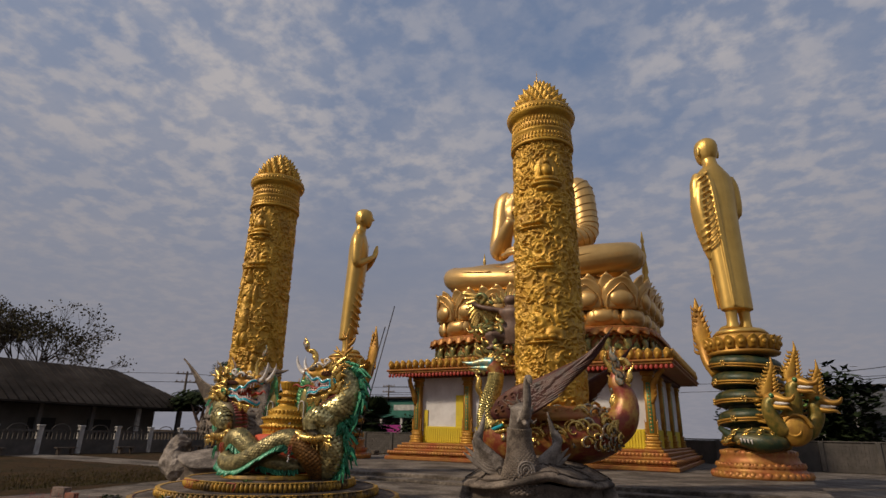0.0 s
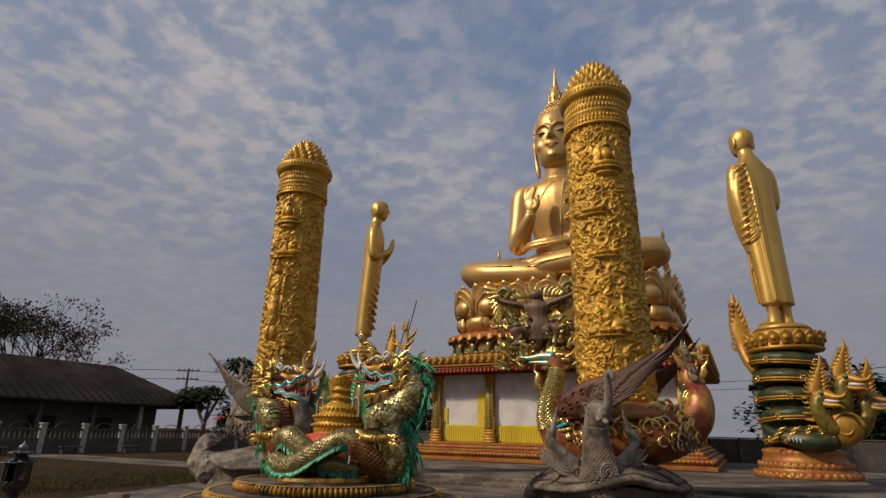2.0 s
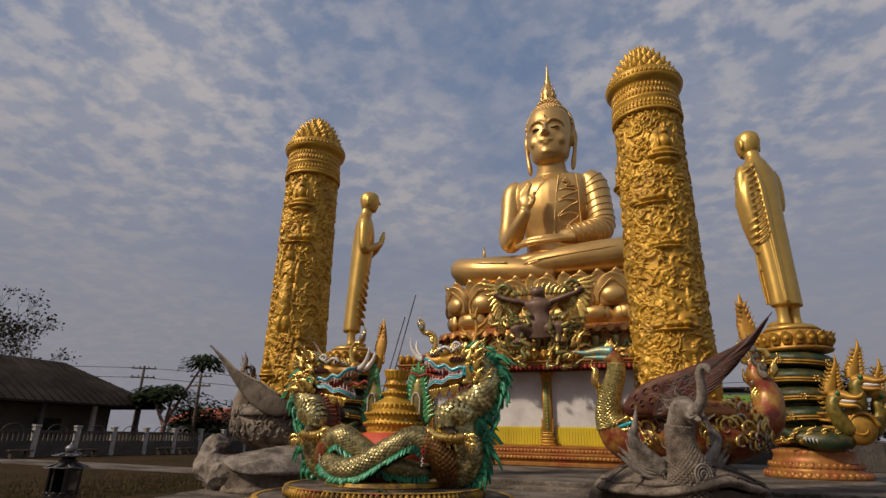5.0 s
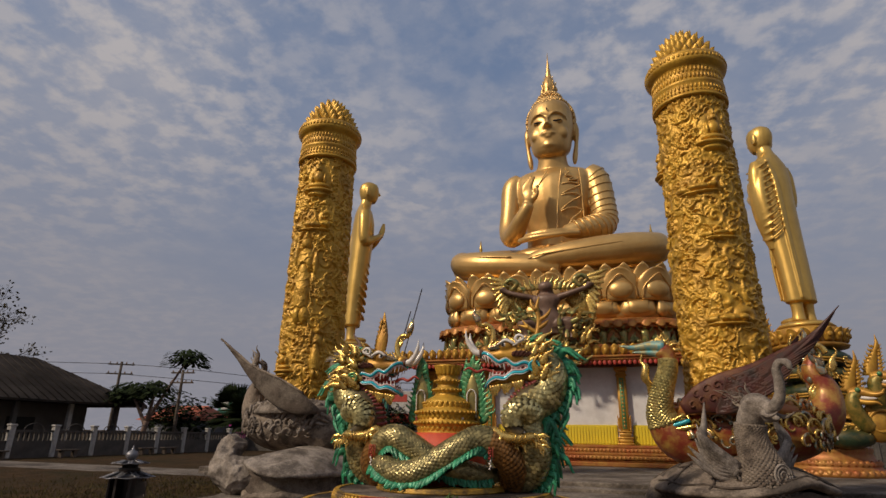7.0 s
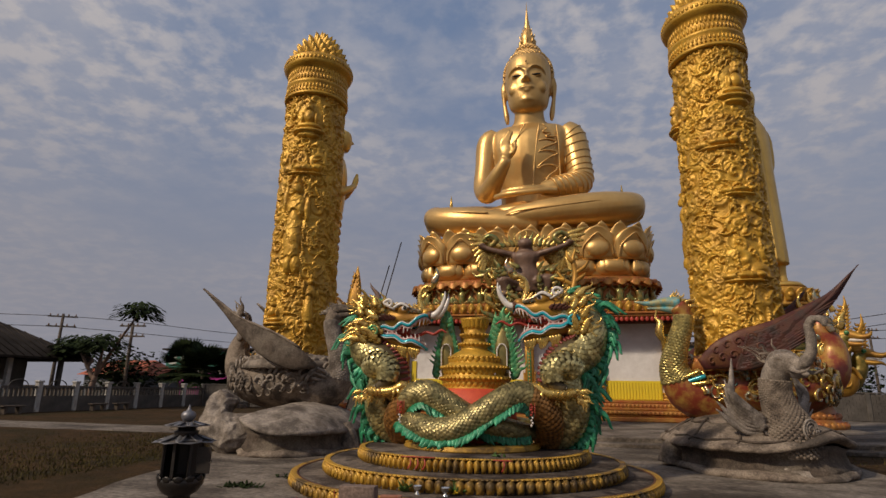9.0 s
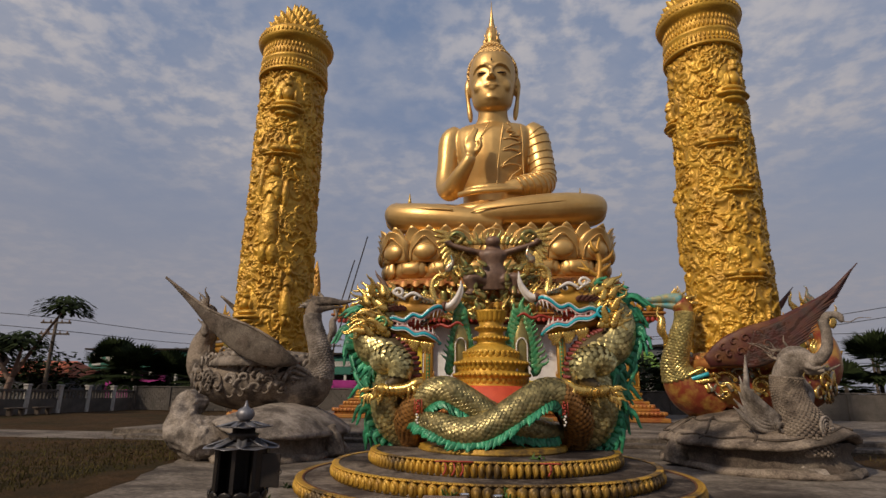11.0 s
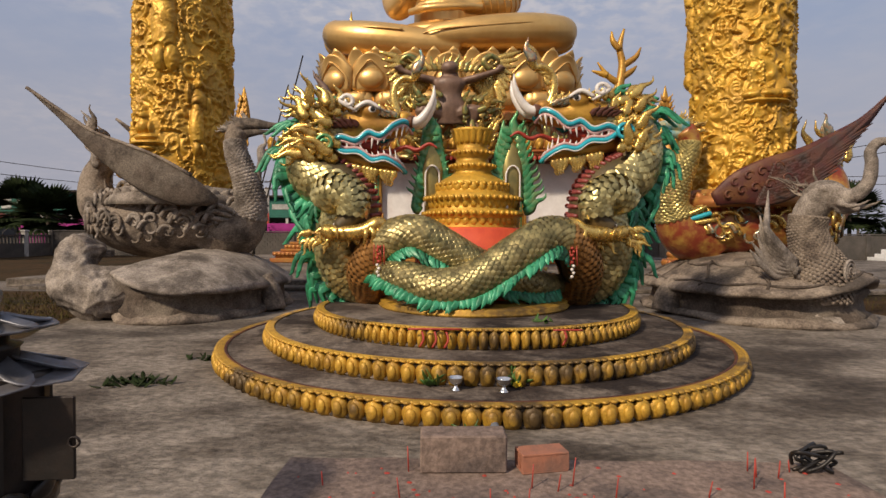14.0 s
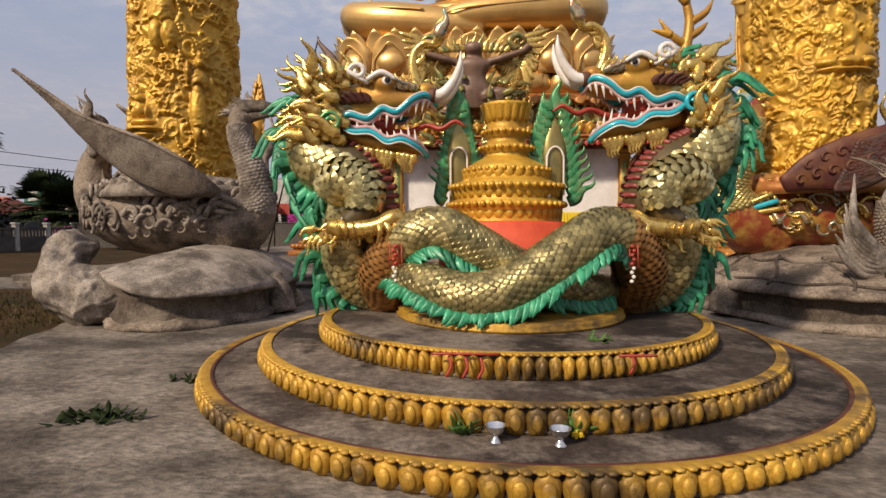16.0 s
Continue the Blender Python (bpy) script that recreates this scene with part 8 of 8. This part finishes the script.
def surroundings():
    fence()
    block_wall()
    hall()
    for y in (-1, 6.2, 10.4, 14.6, 20.5, 22.5):
        bench(-28.6, y)
    bare_tree(-59.5, 16.5, 18.0, 3, 2, "tall bare-branched tree behind the hall")
    bare_tree(-57, 20, 16.5, 4, 2, "sparse brown-leaved tree behind the hall")
    bare_tree(-56, 22.3, 15, 9, 2, "small thin-leaved tree behind the hall")
    umbrella_tree(-32.5, 23.5, 7.8, 6)
    for x, y, h, t in ((-41, 28, 7.6, 35), (-33.7, 28, 6.7, 10), (-38, 62, 9, 0), (-24, 66, 9, 0), (34, 60, 9, 20), (52, 64, 9, 0), (41, 58, 8.5, 0)):
        pole(x, y, h, t)
    for k, z in enumerate((8.3, 7.4)):
        cable([(-90, 2, z + 0.4), (-66, 14, z - 1.0), (-41, 28, z - 0.9)], 0.025, "black power cable sagging between poles")
        cable([(-41, 28, z - 0.9), (-33.7, 28, z - 1.5), (-31, 44, z - 1.2), (-24, 66, z + 0.3)], 0.025, "black power cable sagging between poles")
        cable([(-38, 62, z + 0.4), (0, 63, z - 0.2), (34, 60, z + 0.4)], 0.03, "black power cable crossing the far street")
        cable([(34, 60, z + 0.4), (60, 48, z + 0.1), (95, 34, z + 1.6)], 0.035, "black power cable above the yard wall")
        cable([(13.5, 47, 6.3 + 0.8 * k), (24, 42, 7.0 + 0.8 * k), (40, 35, 9.3 + 0.8 * k)], 0.03, "black power cable above the yard wall")
    pole(13.5, 47, 7.3, 0)
    pole(40, 35, 10.4, 0)
    shop("green_shop", -50, -25, 52, 6.2, SHOPGREY, SHOPGREEN, "shop house with a dark green signboard", ((-49.5, -48.4, 4.4, 5.8), (-47.8, -44.0, 4.7, 5.4), (-38, -34.4, 4.7, 5.4), (-30.5, -26.2, 4.7, 5.4)))
    shop("white_shop", -22, -9, 56, 6.0, SHOPGREY, SHOPGREEN, "grey shop house with a green awning", ((-21, -14, 4.6, 5.2),))
    shop("grey_shop", 11, 24, 62, 7.5, SHOPGREY, SHOPGREY, "grey flat-roofed shop house")
    for x0, x1, h in ((-41, -34.5, 3.0), (-27, -24, 2.7), (-17.5, -13.5, 2.7)):
        single("hoarding", Mesh().add(*box(x0, x1, 43.9, 44.0, 0, h, 0.02)), PURPLE, "magenta sheet hoarding beyond the wall", "hoarding", smooth=False, group="hoardings")
    orange = thing("orange_roof_house", "low house with an orange tiled roof", "house", pose(-50, 47, 0))
    part("wall", Mesh().add(*box(-4, 4, -3, 3, 0, 2.8)), SHOPGREY, orange, smooth=False)
    part("roof", Mesh().add([(-4.6, -3.6, 2.8), (4.6, -3.6, 2.8), (4.6, 3.6, 2.8), (-4.6, 3.6, 2.8), (-3, 0, 4.6), (3, 0, 4.6)], [(0, 1, 5, 4), (1, 2, 5), (2, 3, 4, 5), (3, 0, 4), (3, 2, 1, 0)]), HOARD_ORANGE, orange, smooth=False)
    lime = thing("lime_roof_house", "white house with a lime green roof", "house", pose(14.6, 62, 0))
    part("wall", Mesh().add(*box(-3, 3, -4, 4, 0, 4.6)), POSTWHITE, lime, smooth=False)
    part("roof", Mesh().add([(-3.4, -5, 4.6), (3.4, -5, 4.6), (3.4, 5, 4.6), (-3.4, 5, 4.6), (-3.4, -0.5, 6.8), (3.4, -0.5, 6.8)], [(0, 1, 5, 4), (1, 2, 5), (2, 3, 4, 5), (3, 0, 4), (3, 2, 1, 0)]), LIME, lime, smooth=False)
    # sign tower behind the dragons
    tower = thing("sign_board", "tall grey and red sign board on steel legs", "sign", pose(-17.5, 40, 0))
    part("panel", Mesh().add(*box(-1.5, 1.5, 0, 0.15, 2.6, 5.6, 0.02)), POSTWHITE, tower, smooth=False)
    part("red_band", Mesh().add(*box(-1.5, 1.5, -0.02, 0, 2.6, 3.5)).add(*box(-1.4, 0.2, -0.02, 0, 4.6, 5.3)), RED, tower, smooth=False)
    for s in (-1.2, 1.2):
        part("leg", Mesh().add(*box(s - 0.08, s + 0.08, 0, 0.15, 0, 2.6)), DARKMETAL, tower, smooth=False)
    # white stupa by the yard wall
    st = thing("small_stupa", "small white stupa in front of the yard wall", "stupa", pose(30.6, 30.8, 0.01) @ Matrix.Diagonal((0.72, 0.72, 0.8, 1)))
    part("base", Mesh().add(*box(-1.7, 1.7, -1.7, 1.7, 0, 0.3, 0.02)).add(*box(-1.3, 1.3, -1.3, 1.3, 0.3, 0.6, 0.02)).add(*box(-0.95, 0.95, -0.95, 0.95, 0.6, 1.0, 0.02)), STUPAWHITE, st, smooth=False)
    part("spire", Mesh().add(*lathe([(0.85, 1.0), (0.9, 1.2), (0.7, 1.7), (0.45, 2.2), (0.55, 2.3), (0.4, 2.7), (0.25, 3.1), (0.3, 3.2), (0.1, 4.2), (0.02, 5.0)], 20)), STUPAWHITE, st)
    # far planting
    for k, (x, y, h, r) in enumerate(((-33.5, 37.5, 3.2, 3.0), (-36.5, 39, 3.6, 3.2), (-31.5, 40, 2.8, 2.8), (-26.5, 37, 2.6, 2.8), (-24.5, 39, 3.0, 3.0), (33, 44, 4.5, 3.4), (38, 46, 4.0, 3.4), (29, 42, 2.5, 2.6))):
        palm(x, y, h, r, k + 1, 44)
    for k, (x, y, h, w) in enumerate(((-11, 42, 5, 6), (-6, 46, 4.5, 6), (13, 40, 5, 6), (16, 44, 5.2, 6), (19.5, 43, 6.6, 7), (25, 46, 4.5, 6), (44, 47, 5.5, 8), (52, 49, 5.5, 8), (62, 46, 5.5, 8), (-45, 62, 6, 9), (-30, 74, 5, 10), (-47, 41, 4.5, 7), (-20, 40, 3.6, 5))):
        clump_tree("tree", x, y, h, w, 40 + k, "dark leafy tree beyond the wall", 0.25, 1500)
    # scaffold poles left by the shrine
    for k, (x0, x1) in enumerate(((-7.9, -7.0), (-8.3, -7.6))):
        single("scaffold_pole", Mesh().add(*tube([(x0 - 0.6, 14.8, 0.26, 0.035), (x1 + 0.6, 15.2, 9.0 - 1.2 * k, 0.03)], 3, 6)), DARKMETAL, "thin dark scaffold pole leaning by the shrine", "pole", group="scaffold poles")
    # rubble and a small guardian shape by the far wall
    rnd = random.Random(77)
    for k in range(7):
        x, y = rnd.uniform(-26, -16), rnd.uniform(30, 32)
        rk = Mesh().add(*box(-0.3, 0.3, -0.25, 0.25, 0, rnd.uniform(0.25, 0.7), 0.06))
        single("rubble_block", rk, CEMENT_DARK, "dark cement block lying on the grass", "rubble", smooth=False, at=pose(x, y, 0, 0, 0, rnd.uniform(0, 90)), group="rubble blocks")
    # dry grass tufts
    gr = Mesh()
    for k in range(9000):
        u = rnd.random()
        if k % 4 == 0:
            x, y = rnd.uniform(8.5, 17), rnd.uniform(1.5, 12)
            if x < 8.6 + max(0, (2.2 - y)) * 1.5:
                continue
        else:
            x, y = -7.3 - abs(rnd.gauss(0, 3.4)), rnd.uniform(-4, 7)
            if x > -7.0 + min(0, (y - 1.5)) * -0.3:
                continue
        h = rnd.uniform(0.03, 0.09) * (2.2 if rnd.random() < 0.08 else 1)
        a = rnd.uniform(0, 6.28)
        lx, ly = rnd.uniform(-0.6, 0.6) * h, rnd.uniform(-0.6, 0.6) * h
        w = 0.012
        gr.add([(x - w * math.cos(a), y - w * math.sin(a), 0), (x + w * math.cos(a), y + w * math.sin(a), 0), (x + lx, y + ly, h)], [(0, 1, 2)])
    single("grass", gr, BLADE, "dry brown grass tufts", "grass", smooth=False, kind="stuff")


# ---------------------------------------------------------------- build
garden_lantern()
great_statue()
shrine()
garuda()
monk(-11.95, 18.0, 122, "tall gold monk statue with joined palms")
monk(11.55, 17.8, -142, "tall gold monk statue with a pleated robe")
naga_pedestal(-11.95, 18.0, True)
naga_pedestal(11.55, 17.8, False)
fig_l = seated(0.30, 7.75, 1.15) + reclining(0.25, 5.95, 0.95) + standing(0.10, 3.9, 1.35) + standing(0.75, 1.5, 0.75) + seated(-0.35, 1.3, 0.8) + seated(3.4, 6.6, 1.0)
fig_r = seated(0.45, 7.5, 1.1) + reclining(-0.2, 5.7, 0.8) + reclining(0.1, 2.0, 0.7) + reclining(0.2, 4.3, 0.6) + seated(-1.9, 7.0, 0.9) + standing(-2.1, 3.5, 1.0)
pillar(-6.40, 5.0, 11, fig_l, "gold round pillar carved with figures and scrolls")
pillar(6.30, 5.0, 12, fig_r, "gold round pillar carved with leaves and scrolls")
turtle(-5.42, 4.15, 1.55, True, "pale cement turtle with a broken neck under the pillar", True)
turtle(6.05, 4.15, 2.0, False, "grey cement turtle with ridged shell plates under the pillar", False)
swan(-6.40, 5.0, True, False, "bare grey cement swan with raised wings carrying the pillar")
swan(6.30, 5.0, False, True, "red and gilt swan with dark raised wings carrying the pillar")
elephant(6.25, 2.35, 34)
urn()
dragon(False, 0.0, "gilded dragon with turquoise lips and a green fin")
dragon(True, 0.16, "gilded dragon with a broken crest and a green fin")
offerings()
surroundings()
petal_ring("lower_step", 3.38, 0.012, 0.20, 128, "wide round step edged with worn gold petals")
petal_ring("middle_step", 2.80, 0.20, 0.40, 118, "round cement step edged with gold petals")
petal_ring("upper_step", 2.17, 0.40, 0.605, 124, "upper round step edged with narrow gold petals", wide=0.95)
inner = thing("dragon_plinth", "low gold plinth under the dragons", "plinth", pose(0.06, 0.05, 0.605))
part("drum", Mesh().add(*lathe([(1.30, 0), (1.32, 0.03), (1.28, 0.05), (1.30, 0.08), (1.24, 0.10), (0.3, 0.10)], 64)), GOLD_PETAL, inner)

JOINED = ("back_fin", "coil_fin", "mane", "belly", "tooth_band", "nose_plume", "elbow_tuft", "flank_scroll", "crest", "fringe", "leaves", "flower", "scale_skin", "coil_skin", "bead_ring", "garland", "jaw_flames")
for ob in list(scene.objects):
    if ob.parent and ob.name.split(".")[0] in JOINED:
        ob["kind"] = "stuff"
